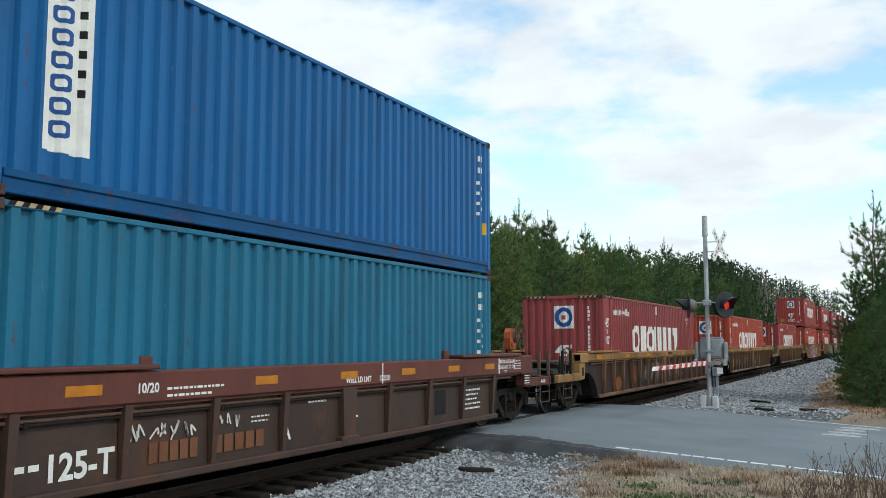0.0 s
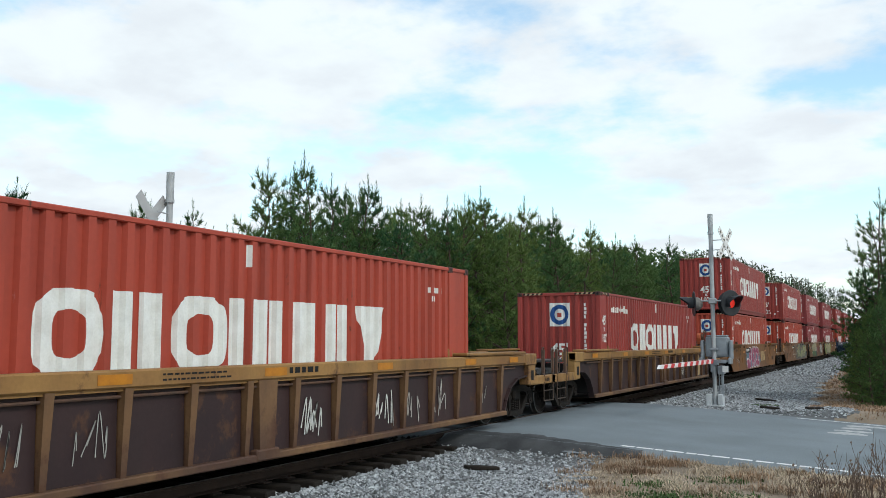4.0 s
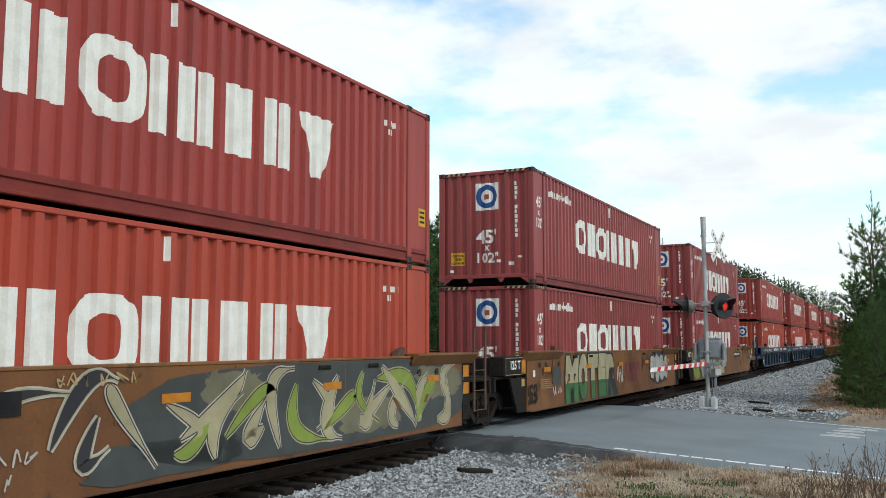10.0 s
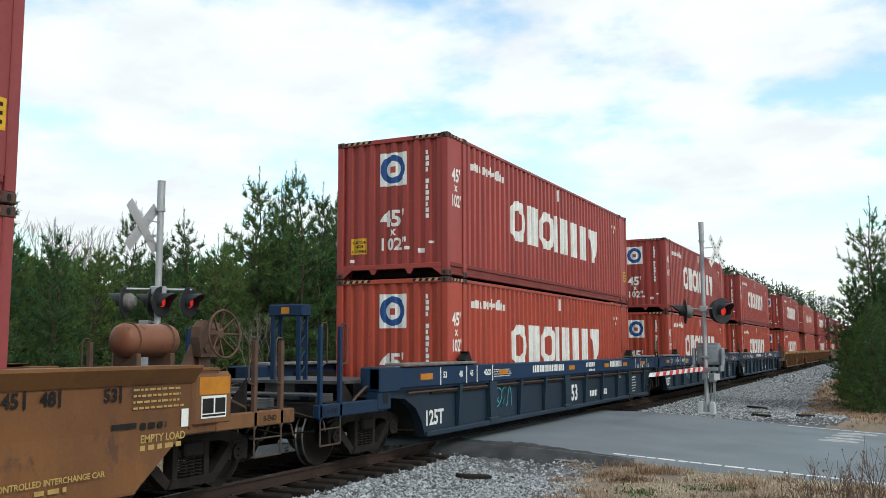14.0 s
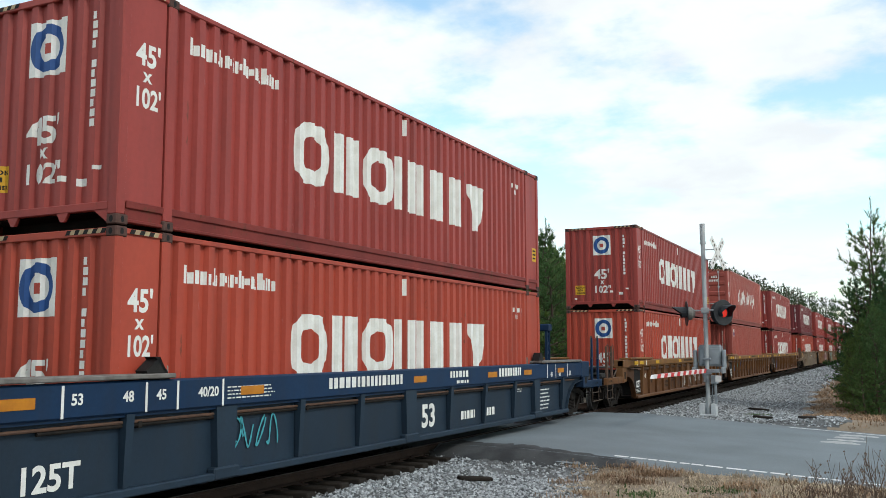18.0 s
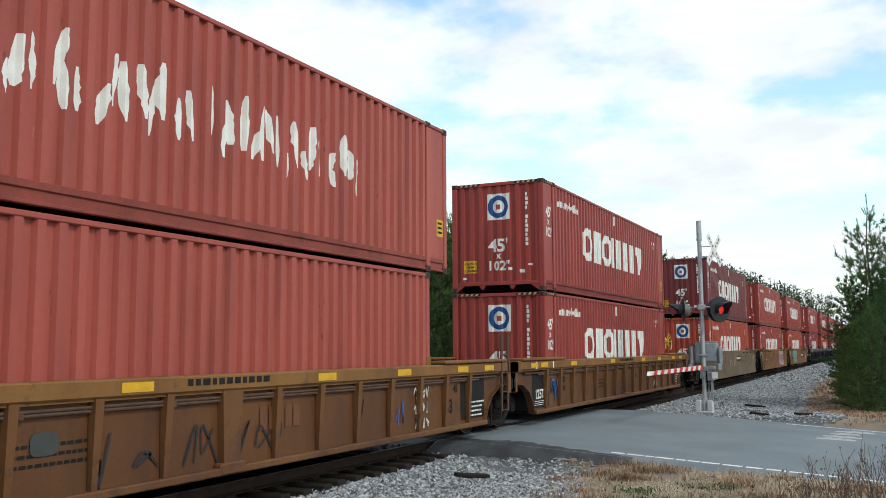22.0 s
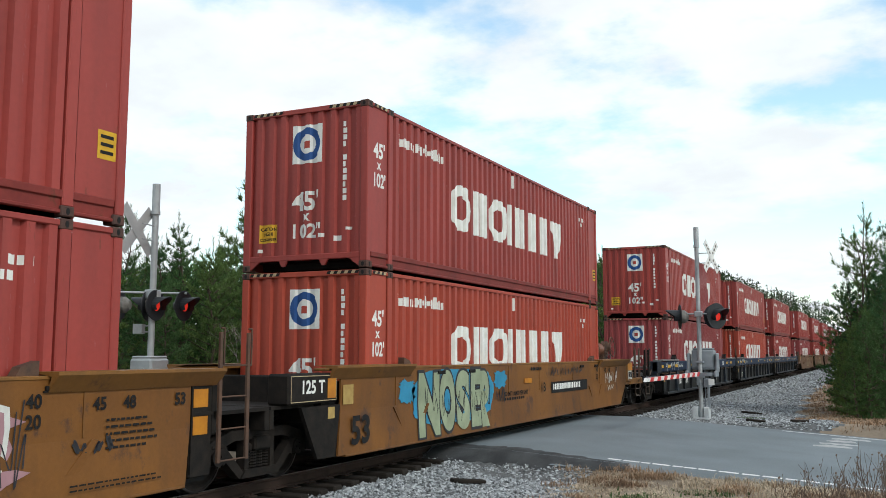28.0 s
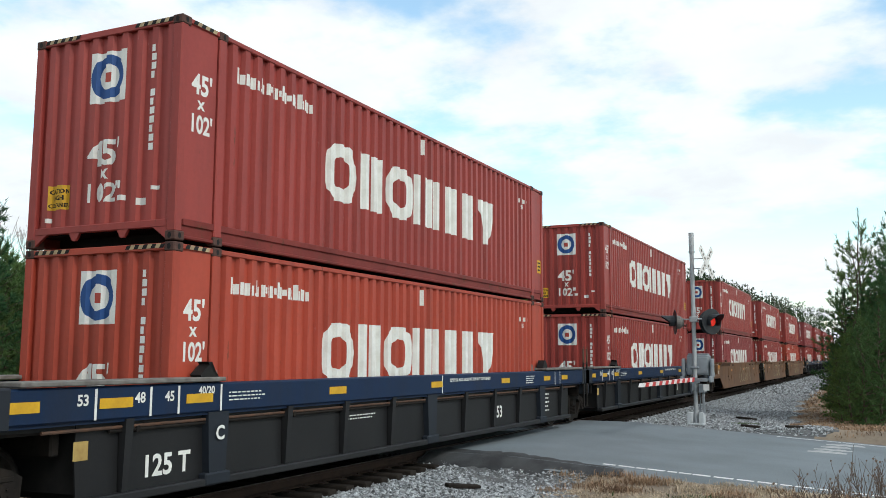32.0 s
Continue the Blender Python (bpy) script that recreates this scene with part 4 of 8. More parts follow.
def door_leaves(t, half, paint):
    for s in (-1, 1):
        m = M()
        x0, x1 = sorted((s * 0.01, s * (W2 - 0.12)))
        m.box(x0, x1, -half + 0.02, -half + 0.07, 0.27, TALL - 0.1, c=0.01)
        for z in (0.38, 0.9, 1.45, 2.0, 2.45):
            m.prism([(-half + 0.02, z), (-half - 0.015, z + 0.06), (-half - 0.015, z + 0.2), (-half + 0.02, z + 0.26)], "x", x0 + 0.06, x1 - 0.06)
        leaf = part("door_leaf", m, t, paint, "ribbed steel door leaf")
        for r in (0.28, 0.82):
            rod = M().cyl((s * r, -half - 0.04, 0.22), (s * r, -half - 0.04, TALL - 0.06), 0.019, 8)
            for z in (0.3, 1.0, 1.9, 2.7):
                rod.box(s * r - 0.05, s * r + 0.05, -half - 0.06, -half + 0.02, z, z + 0.07)
            rod.box(*sorted((s * r, s * (r + 0.3))), -half - 0.075, -half - 0.045, 0.98 + r * 0.1, 1.02 + r * 0.1)
            part("lock_rod", rod, leaf, GALV, "galvanised locking rod")
    m = M()
    wall = Wall("-y", half + 0.02, 50, 0.0)
    v = blob(-0.86, 1.85, 0.115, 0.62, 24)
    wall.shape(m, v, [tuple(range(24))], 0)
    for i in range(8):
        v, f = holed(-0.86, 2.32 - i * 0.135, 0.07, 0.055, 0.03, 0.022, 12)
        wall.shape(m, v, f, 1, lift=0.005)
    for i in range(4):
        wall.bar(m, 0.45 + i * 0.08, 0.5 + i * 0.08, 2.42, 2.53, 0)
    for i in range(7):
        wall.bar(m, 0.22 + i * 0.09, 0.275 + i * 0.09, 2.22, 2.33, 0)
    wall.bar(m, -0.98, -0.78, 0.42, 0.68, 2)
    v = blob(-0.42, 2.42, 0.06, 0.07, 14)
    wall.shape(m, v, [tuple(range(14))], 0)
    part("door_marks", m.mesh("door_marks", [WHITE, LOGO_BLUE, GALVBOX]), t, label="white sign and serial bars on the doors")


# what stands in every well: colour of the lower and of the upper box
STACKS = [("teal", "blue"), ("maroon", None), ("orange", None), ("red", None), ("orange", "red"), ("orange", "red"), ("maroon", "maroon"), ("maroon", "maroon"),
          ("orange", "red"), ("orange", "red"), ("orange", "red"), ("orange", "red"), ("brown", "brown"), ("red", "red"), ("orange", "wine"), ("red", "red"), ("orange", "red"),
          ("maroon", "red"), ("orange", "red"), ("red", "red"), ("maroon", "red"), ("red", "red"), ("orange", "red"), ("red", "maroon"), ("red", "red"), ("orange", "red"), ("red", "orange")]
WORDS = {"maroon": "maroon", "red": "dull red", "orange": "orange-red", "wine": "dark wine red", "brown": "brownish red"}
WELL_FLOOR = 0.358


def centre_of(i):
    return LOADS[i] + (6.096 if i == 0 else 6.858)


def plain_blue_boxes():
    low = container("plain", "teal", "weathered teal corrugated 40 foot container, lower in its stack", "double stacked containers", feet=40)
    up = container("plain", "blue", "blue corrugated 40 foot container stacked on a teal one", "double stacked containers", feet=40)
    wall = Wall("+x", W2 - 0.012, PITCH, DEEP)
    m = M()
    a = -5.52
    wall.bar(m, a, a + 0.62, 0.55, 2.75, 0)
    for i in range(8):
        v, f = holed(a + 0.23, 2.55 - i * 0.25, 0.125, 0.095, 0.06, 0.045, 14)
        wall.shape(m, v, f, 1, lift=0.005)
    for i in range(6):
        wall.bar(m, a + 0.47, a + 0.53, 2.3 - i * 0.22, 2.39 - i * 0.22, 2, lift=0.005)
    part("name_board", m.mesh("name_board", [WHITE, LOGO_BLUE, BLACK]), up, label="tall white panel with a column of dark rings")
    for owner in (low, up):
        m = M()
        for i in range(4):
            wall.bar(m, 5.45 + i * 0.09, 5.5 + i * 0.09, 2.4, 2.52, 0)
            wall.bar(m, 5.45 + i * 0.09, 5.5 + i * 0.09, 2.15, 2.27, 0)
        wall.bar(m, 5.66, 5.9, 0.85, 1.1, 1)
        for i in range(7):
            wall.bar(m, 5.5 + (i % 2) * 0.14, 5.56 + (i % 2) * 0.14, 1.9 - i * 0.11, 1.97 - i * 0.11, 0)
        tagged(part("serial_print", m.mesh("serial_print", [WHITE, CAUTION]), owner), kind="stuff")
    m = M()
    for s in (-1, 1):
        for i in range(8):
            y = -6.096 + 0.2 + i * 0.08
            m.add([(s * (W2 + 0.003), y, 2.83), (s * (W2 + 0.003), y + 0.08, 2.83), (s * (W2 + 0.003), y + 0.11, 2.88), (s * (W2 + 0.003), y + 0.03, 2.88)], [(0, 1, 2, 3)], i % 2)
    tagged(part("hazard_striping", m.mesh("hazard_striping", [BLACK, STRIPE]), low), kind="stuff")
    MOVERS.append((low, centre_of(0), WELL_FLOOR))
    MOVERS.append((up, centre_of(0), WELL_FLOOR + TALL + 0.02))


def all_boxes():
    plain_blue_boxes()
    made = {}
    for i, (low, up) in enumerate(STACKS):
        if i == 0:
            continue
        for level, colour in enumerate((low, up)):
            if colour is None:
                continue
            at = (centre_of(i), WELL_FLOOR + level * (TALL + 0.02))
            where = "alone in a well car" if up is None else ("lower in its stack" if level == 0 else "stacked on another")
            words = f"{WORDS[colour]} 45 foot container, white lettering, {where}"
            if i == 12 and level == 0:
                ob = container("plain", "brown", "plain brownish red 40 foot container under a longer one", "double stacked containers", feet=40)
                m = M()
                wall = Wall("+x", W2 - 0.012, PITCH, DEEP)
                wall.bar(m, -5.45, -5.1, 2.2, 2.6, 0)
                wall.bar(m, -5.38, -5.16, 2.25, 2.42, 1, lift=0.005)
                near = Wall("-y", 6.076, 0.262, 0.05)
                near.bar(m, -0.72, -0.42, 2.05, 2.45, 0)
                for k in range(11):
                    near.bar(m, 0.755, 0.8, 2.4 - k * 0.13, 2.49 - k * 0.13, 0)
                tagged(part("serial_print", m.mesh("serial_print", [WHITE, LOGO_BLUE]), ob), kind="stuff")
            elif i == 12:
                ob = container("branded", colour, "dull red 45 foot container with worn lettering, doors towards the camera", "double stacked containers", doors=True, skip=(1, 4), www=False)
            elif i == 17 and level == 1:
                ob = container("branded", colour, "dull red 45 foot container with patched panels and missing lettering", "double stacked containers", skip=(4, 5))
                wall = Wall("+x", W2 - 0.012, PITCH, DEEP)
                for y0, y1, tint, words in ((0.09, 2.64, "maroon", "darker replacement side panel"),):
                    m = M()
                    wall.bar(m, y0, y1, 0.29, TALL - 0.09, lift=0.0015)
                    part("patched_panel", m, ob, BOX[tint], words)
            else:
                key = (colour, where)
                if key in made:
                    ob = copy_thing(made[key], Matrix())
                else:
                    ob = made[key] = container("branded", colour, words, "double stacked containers")
            MOVERS.append((ob, *at))


all_boxes()
# ---- well cars ----
# A car's own frame: y along the train, x across (the camera's side is +x), z up from the rail.
R_WHEEL = 0.475


RUSTBROWN = mat("rusty_brown_steel", (0.115, 0.062, 0.04), (0.07, 0.045, 0.034), rough=0.8, scale=6, fine=40, grain=0.2)


TANKPAINT = mat("rust_brown_tank", (0.21, 0.085, 0.045), (0.15, 0.06, 0.036), rough=0.45, scale=1.5, fine=20, grain=0.12, rust=(0.09, 0.04, 0.025), rust_at=0.6, rust_scale=4)
WALK = mat("dark_walkway_steel", (0.055, 0.056, 0.056), (0.03, 0.03, 0.03), rough=0.5, scale=5, fine=40, grain=0.2, spec=0.4)


def wheelset_mesh():
    m = M()
    for s in (-1, 1):
        g = 0.7525
        tread = [(g - 0.075, 0.40), (g - 0.07, R_WHEEL + 0.022), (g - 0.05, R_WHEEL + 0.024), (g - 0.036, R_WHEEL + 0.002), (g + 0.055, R_WHEEL - 0.003), (g + 0.062, R_WHEEL - 0.03)]
        m.lathe([(s * a, r) for a, r in tread], 36, k=1)
        face = [(g + 0.062, R_WHEEL - 0.03), (g + 0.062, R_WHEEL - 0.075), (g + 0.025, R_WHEEL - 0.11), (g - 0.005, 0.28), (g + 0.03, 0.17), (g + 0.06, 0.14), (g + 0.06, 0.1)]
        m.lathe([(s * a, r) for a, r in face], 36)
        m.lathe([(s * (g - 0.075), 0.40), (s * (g - 0.02), 0.28), (s * (g - 0.07), 0.12)], 36)
        m.cyl((s * (g + 0.05), 0, 0), (s * 1.13, 0, 0), 0.08, 14)
        m.cyl((s * 1.02, 0, 0), (s * 1.16, 0, 0), 0.115, 18)
        for i in range(3):
            a = i * math.tau / 3
            m.cyl((s * 1.16, 0.05 * math.cos(a), 0.05 * math.sin(a)), (s * 1.18, 0.05 * math.cos(a), 0.05 * math.sin(a)), 0.016, 6)
    m.cyl((-0.75, 0, 0), (0.75, 0, 0), 0.085, 14)
    return m.mesh("wheelset", [WHEEL, STEEL])


def frame_mesh(s):
    """A cast side frame: bowed top chord, diagonals, spring seat and pedestal jaws."""
    m = M()
    x0, x1 = sorted((s * 0.98, s * 1.13))
    top = [(-1.12, 0.62), (-0.98, 0.70), (-0.62, 0.80), (0.62, 0.80), (0.98, 0.70), (1.12, 0.62), (1.10, 0.50), (0.86, 0.57), (0.55, 0.66), (-0.55, 0.66), (-0.86, 0.57), (-1.10, 0.50)]
    for i in range(5):
        m.prism([top[i], top[i + 1], top[10 - i], top[11 - i]], "x", x0, x1)
    m.prism([(-0.42, 0.15), (0.42, 0.15), (0.34, 0.26), (-0.34, 0.26)], "x", x0 - 0.03, x1 + 0.03)
    for e in (-1, 1):
        m.prism([(e * 0.92, 0.56), (e * 0.74, 0.60), (e * 0.30, 0.18), (e * 0.44, 0.15)], "x", x0, x1)
        m.prism([(e * 0.33, 0.24), (e * 0.24, 0.24), (e * 0.24, 0.70), (e * 0.33, 0.70)], "x", x0, x1)
        m.prism([(e * 1.12, 0.62), (e * 1.03, 0.64), (e * 1.03, 0.36), (e * 1.10, 0.36)], "x", x0, x1)
        m.prism([(e * 0.70, 0.60), (e * 0.79, 0.60), (e * 0.77, 0.36), (e * 0.71, 0.40)], "x", x0, x1)
        m.box(x0 - 0.01, x1 + 0.01, e * 0.9 - 0.12, e * 0.9 + 0.12, 0.585, 0.64, c=0.01)
    m.box(x0, x1 + 0.0, -0.24, 0.24, 0.50, 0.60, c=0.02)
    return m.mesh("side_frame", GRIME)


def spring_mesh(s):
    m = M()
    for x in (1.10,):
        for y in (-0.135, 0.0, 0.135):
            for i in range(6):
                m.ring((s * x, y, 0.285 + i * 0.04), (0, 0, 1), 0.05, 0.014, 9, 4)
    return m.mesh("spring_nest", GRIME)


def truck(car, y):
    """Two cast side frames with springs, a bolster, and two wheelsets that roll."""
    at = pose(0, y, 0)
    for s in (-1, 1):
        f = part("side_frame", shared(("frame", s), lambda: frame_mesh(s)), car, label="dusty cast truck side frame", m=at)
        part("spring_nest", shared(("spring", s), lambda: spring_mesh(s)), f)
    part("bolster", shared(("bolster",), lambda: M().box(-1.2, 1.2, -0.18, 0.18, 0.50, 0.70, c=0.03).cyl((0, 0, 0.68), (0, 0, 0.78), 0.2, 16).mesh("bolster", GRIME)), car, m=at)
    for e in (-0.9, 0.9):
        w = part("wheelset", shared(("wheelset",), wheelset_mesh), car, label="pair of steel wheels on an axle", m=pose(0, y + e, R_WHEEL))
        WHEELS.append((w, car, y + e))


WHEELS = []


def ladder(m, x, y0, y1, z0, z1, rungs):
    for y in (y0, y1):
        m.box(x - 0.02, x + 0.02, y - 0.03, y + 0.03, z0, z1, c=0.006)
    for z in rungs:
        m.cyl((x, y0, z), (x, y1, z), 0.011, 6)
    return m


def grab(m, x, y, z0, z1, d=0.09):
    m.tube([(x, y, z0), (x, y + d, z0), (x, y + d, z1), (x, y, z1)], 0.0115, 6)


def portal(car, e, end, paint):
    """A lattice portal on the platform."""
    y = e * (end - 1.05)
    m = M()
    for x in (-0.26, 0.26):
        m.box(x - 0.035, x + 0.035, y - 0.12, y - 0.08, 1.0, 2.4).box(x - 0.035, x + 0.035, y + 0.08, y + 0.12, 1.0, 2.4)
        for i in range(5):
            z = 1.1 + i * 0.26
            m.tube([(x, y - 0.1, z), (x, y + 0.1, z + 0.2)], 0.014, 5)
    m.box(-0.35, 0.35, y - 0.13, y + 0.13, 2.38, 2.58, c=0.02).box(-0.33, 0.33, y - 0.13, y + 0.13, 0.99, 1.2, c=0.01)
    p = part("brake_portal", m, car, paint, "navy lattice portal frame")
    part("reflector", M().box(-0.08, 0.08, y - 0.136, y - 0.131, 2.42, 2.53), p, REFLECT)


POSTS = {-1: (-0.25, 0.29), 1: (0.30, 0.88)}


def coupled_end(car, e, hw, mats, brake, high=1.95):
    """The platform over the outer truck, its coupler, ladders and handholds. e: -1 or +1 along the train."""
    sill, panel, rib, block = mats
    o = hw + 1.45
    end = hw + 3.1
    Y = lambda a, b: sorted((e * a, e * b))
    part("centre_sill", shared(("csill", e, hw), lambda: M().box(-0.36, 0.36, *Y(hw - 0.1, end + 0.15), 0.66, 0.98, c=0.03).mesh("centre_sill", BLACK)), car)

    def coupler():
        m = M().box(-0.11, 0.11, *Y(end + 0.1, end + 0.42), 0.70, 0.92, c=0.03)
        m.box(-0.19, 0.15, *Y(end + 0.32, end + 0.50), 0.66, 0.97, c=0.05)
        m.tube([(0.35, e * (end - 0.1), 0.7), (0.38, e * (end + 0.15), 0.45), (0.3, e * (end + 0.38), 0.5)], 0.022, 6)
        m.tube([(0.2, e * (end + 0.1), 0.62), (0.75, e * (end + 0.16), 0.56), (1.3, e * (end + 0.1), 0.62)], 0.014, 6)
        return m.mesh("coupler", GRIME)

    part("coupler", shared(("coupler", e, hw), coupler), car, label="grimy knuckle coupler with air hose")
    part("end_platform", shared(("plat", e, hw), lambda: M().box(-1.45, 1.45, *Y(end - 0.62, end), 0.985, 1.03).box(-1.45, 1.45, *Y(end - 0.08, end), 0.80, 0.985, c=0.01).box(-1.30, 1.30, *Y(hw + 0.9, end - 0.6), 0.955, 0.99).mesh("end_platform", GRIME)), car)

    def beam(s):
        return M().box(*sorted((s * 1.40, s * 1.52)), *Y(o, end + (0.30 if e < 0 else 0.0)), 0.82, 1.02, c=0.015).mesh("side_beam", block)

    def deck():
        m = M()
        for x in (-1.2, 0, 1.2):
            m.box(x - 0.03, x + 0.03, *Y(end - 0.5, end - 0.1), 1.02, 1.122)
        return m.box(-1.2, 1.2, *Y(end - 0.55, end - 0.05), 1.12, 1.15).mesh("crossover_walkway", WALK)

    part("crossover_walkway", shared(("walkway", e, hw), deck), car, label="dark steel crossover walkway")
    part("upper_walkway", shared(("upwalk", e, hw), lambda: M().box(-1.2, 1.2, *Y(hw + 0.35, end - 0.7), 1.28, 1.33).box(-0.3, 0.3, *Y(hw + 0.5, end - 0.8), 0.95, 1.285).mesh("upper_walkway", WALK)), car)
    if e > 0 or high > 1.7:
        tagp = M()
        yt = e * (end - sum(POSTS[e]) / 2)
        Flat("+x", 1.53).bar(tagp, yt - 0.2, yt + 0.2, 0.86, 0.99, 1, lift=0.0)
        Flat("+x", 1.531).text(tagp, "A-END" if e < 0 or hw < 7 else "B-END", 0.1, yt, 0.885, 0, centre=True)
        part("end_tag", tagp.mesh("end_tag", [WHITE if hw < 7 else BLACK, mats[0]]), car, label="stencilled end tag between the steps")
    for s in (-1, 1):
        part("side_beam", shared(("beam", e, s, hw), lambda: beam(s)), car, block)

        x = s * 1.5
        tint = {"dark": GRIME, "far_navy": GRIME, "frame": mats[0]}.get(brake, RUSTBROWN)
        p1, p2 = POSTS[e] if high > 1.7 else (0.10, 0.74)
        for y in (end - p1, end - p2):
            def upright():
                m = M().box(x - 0.045, x + 0.02, *Y(y - 0.035, y + 0.035), 0.80, high, c=0.008)
                return m.box(x - 0.012, x + 0.012, *Y(y - 0.02, y + 0.02), 0.78, 0.85).mesh("handhold_post", RUSTBROWN)

            def loop():
                return M().tube([(x + s * 0.01, e * y, high - 0.02), (x + s * 0.01, e * (y - 0.02), high + 0.04), (x + s * 0.01, e * (y - 0.12), high + 0.04), (x + s * 0.01, e * (y - 0.15), high - 0.02), (x + s * 0.01, e * (y - 0.15), high - 0.55), (x + s * 0.01, e * y, high - 0.59)], 0.013, 6).mesh("handhold", HANDRAIL)
            p = part("handhold_post", shared(("upright", e, s, hw, y, high), upright), car, tint)
            part("handhold", shared(("loop", e, s, hw, y, high), loop), p, label="bent steel handhold")

        def stirrup():
            m = M().tube([(x, e * (end - p1), 0.85), (x, e * (end - p1), 0.42), (x, e * (end - p2), 0.42), (x, e * (end - p2), 0.85)], 0.014, 6)
            return m.cyl((x, e * (end - p1), 0.66), (x, e * (end - p2), 0.66), 0.012, 6).mesh("step_stirrup", HANDRAIL)

        part("step_stirrup", shared(("stirrup", e, s, hw, high), stirrup), car, label="bent steel step")
        part("knee_brace", shared(("knee", e, s, hw), lambda: M().prism([(e * (end - 0.68), 1.0), (e * (end - 1.15), 1.0), (e * (end - 1.12), 1.05), (e * (end - 0.68), 1.45)], "x", x - 0.3 * s - 0.012, x - 0.3 * s + 0.012).mesh("knee_brace", GRIME)), car)
        part("cut_lever", shared(("cut", e, s, hw), lambda: M().tube([(s * 0.4, e * (end + 0.02), 0.9), (s * 0.9, e * (end + 0.05), 0.88), (s * 1.42, e * (end + 0.05), 0.78), (s * 1.46, e * (end + 0.05), 0.62)], 0.013, 6).mesh("cut_lever", HANDRAIL)), car)
        part("train_line", shared(("hose", e, s, hw), lambda: M().tube([(s * 1.2, e * (o - 0.2), 1.2), (s * 1.35, e * (o + 0.35), 1.22), (s * 1.38, e * (o + 0.7), 1.08), (s * 1.3, e * (o + 0.95), 0.82), (s * 1.1, e * (o + 1.1), 0.7)], 0.022, 7).mesh("train_line", HANDRAIL)), car)
    if brake == "frame":
        portal(car, e, end, sill)
    elif brake and brake != "dark":
        side = -1 if brake.startswith("far_") else 1
        brake = brake.replace("far_", "")
        tint = {"orange": ORANGE_PART, "yellow": YELLOW_PART, "navy": WALK}.get(brake, RUSTBROWN)
        xb = (0.62 if brake == "orange" else 0.3) * side
        yb, zb, rw = e * (end - 0.55), 1.98 if brake == "orange" else 2.05, 0.335
        if side < 0:
            zb, rw = 1.78, 0.26
        m = M().box(xb - 0.09, xb + 0.09, yb - 0.10, yb + 0.10, 1.0, zb - 0.3, c=0.02)
        m.prism([(yb - e * 0.75, 1.05), (yb - e * 0.05, 1.05), (yb - e * 0.05, zb - 0.15), (yb - e * 0.22, zb - 0.15)], "x", xb - 0.03, xb - 0.005)
        h = part("hand_brake_stand", m, car, RUSTBROWN, "rusty hand brake stand")
        m = M().prism([(yb - 0.17, zb - 0.32), (yb + 0.17, zb - 0.32), (yb + 0.22, zb - 0.05), (yb + 0.19, zb + 0.1), (yb + 0.1, zb + 0.19), (yb - 0.1, zb + 0.19), (yb - 0.19, zb + 0.1), (yb - 0.22, zb - 0.05)], "x", xb - 0.02, xb + 0.14)
        m.cyl((xb + 0.14, yb - 0.07, zb - 0.2), (xb + 0.17, yb - 0.07, zb - 0.2), 0.06, 12).tube([(xb + 0.05, yb - e * 0.1, zb - 0.3), (xb + 0.08, yb - e * 0.14, zb - 0.6), (xb, yb - e * 0.1, 1.05)], 0.018, 6)
        part("hand_brake_housing", m, h, tint, "hand brake gear housing")
        yw = yb + e * 0.12
        m = M().ring((xb + 0.30, yw, zb), (1, 0, 0.08), rw, 0.017, 28, 6)
        for i in range(8):
            a = i * math.tau / 8
            m.tube([(xb + 0.20, yw, zb), (xb + 0.24, yw + rw / 2 * math.cos(a), zb + rw / 2 * math.sin(a)), (xb + 0.30, yw + rw * math.cos(a), zb + rw * math.sin(a))], 0.013, 5)
        m.cyl((xb + 0.14, yw, zb), (xb + 0.24, yw, zb), 0.17, 18, 0.06)
        part("brake_wheel", m.mesh("brake_wheel", tint if brake in ("yellow", "navy") else RUSTBROWN), h, label="large spoked hand brake wheel")
    truck(car, e * (hw + 1.45))


def joint_end(car, e, hw, mats, own_truck, ladders, livery):
    """The shared end of an articulated set."""
    Y = lambda a, b: sorted((e * a, e * b))
    part("centre_sill", shared(("jsill", e, hw), lambda: M().box(-0.45, 0.45, *Y(hw - 0.1, hw + 1.4), 0.70, 1.02, c=0.04).mesh("centre_sill", BLACK)), car)
    part("end_platform", shared(("jplat", e, hw), lambda: M().box(-1.38, 1.38, *Y(hw + 0.25, hw + 1.30), 1.05, 1.10).box(-1.38, 1.38, *Y(hw + 1.22, hw + 1.32), 0.78, 1.05, c=0.01).box(-1.3, 1.3, *Y(hw + 0.2, hw + 0.32), 0.8, 1.5, c=0.02).mesh("end_platform", GRIME)), car)
    if ladders:
        for s in (-1, 1):
            r0, r1 = (8.30, 8.85) if livery.startswith("smooth") else (hw + 0.75, hw + 1.1) if livery == "tan" else (hw + 1.2, hw + 1.52)

            def rungs():
                m = ladder(M(), s * 1.55, r0, r1, 0.48, 1.72, (0.5, 0.89, 1.29, 1.68))
                return m.mesh("end_ladder", GRIME)
            ld = part("end_ladder", shared(("jladder", s, r0), rungs), car, RUSTBROWN if livery in ("tan", "smooth", "smooth_ochre") else GRIME)
            for y in (r0, r1):
                def rail():
                    m = M()
                    grab(m, s * 1.55, y, 1.68, 2.15, 0.07)
                    return m.box(s * 1.55 - 0.02, s * 1.55 + 0.02, y - 0.025, y + 0.025, 1.7, 2.1, c=0.006).mesh("handhold", RUSTBROWN)
                part("handhold", shared(("jhand", s, y), rail), ld)
    if own_truck:
        truck(car, e * (hw + 1.45))


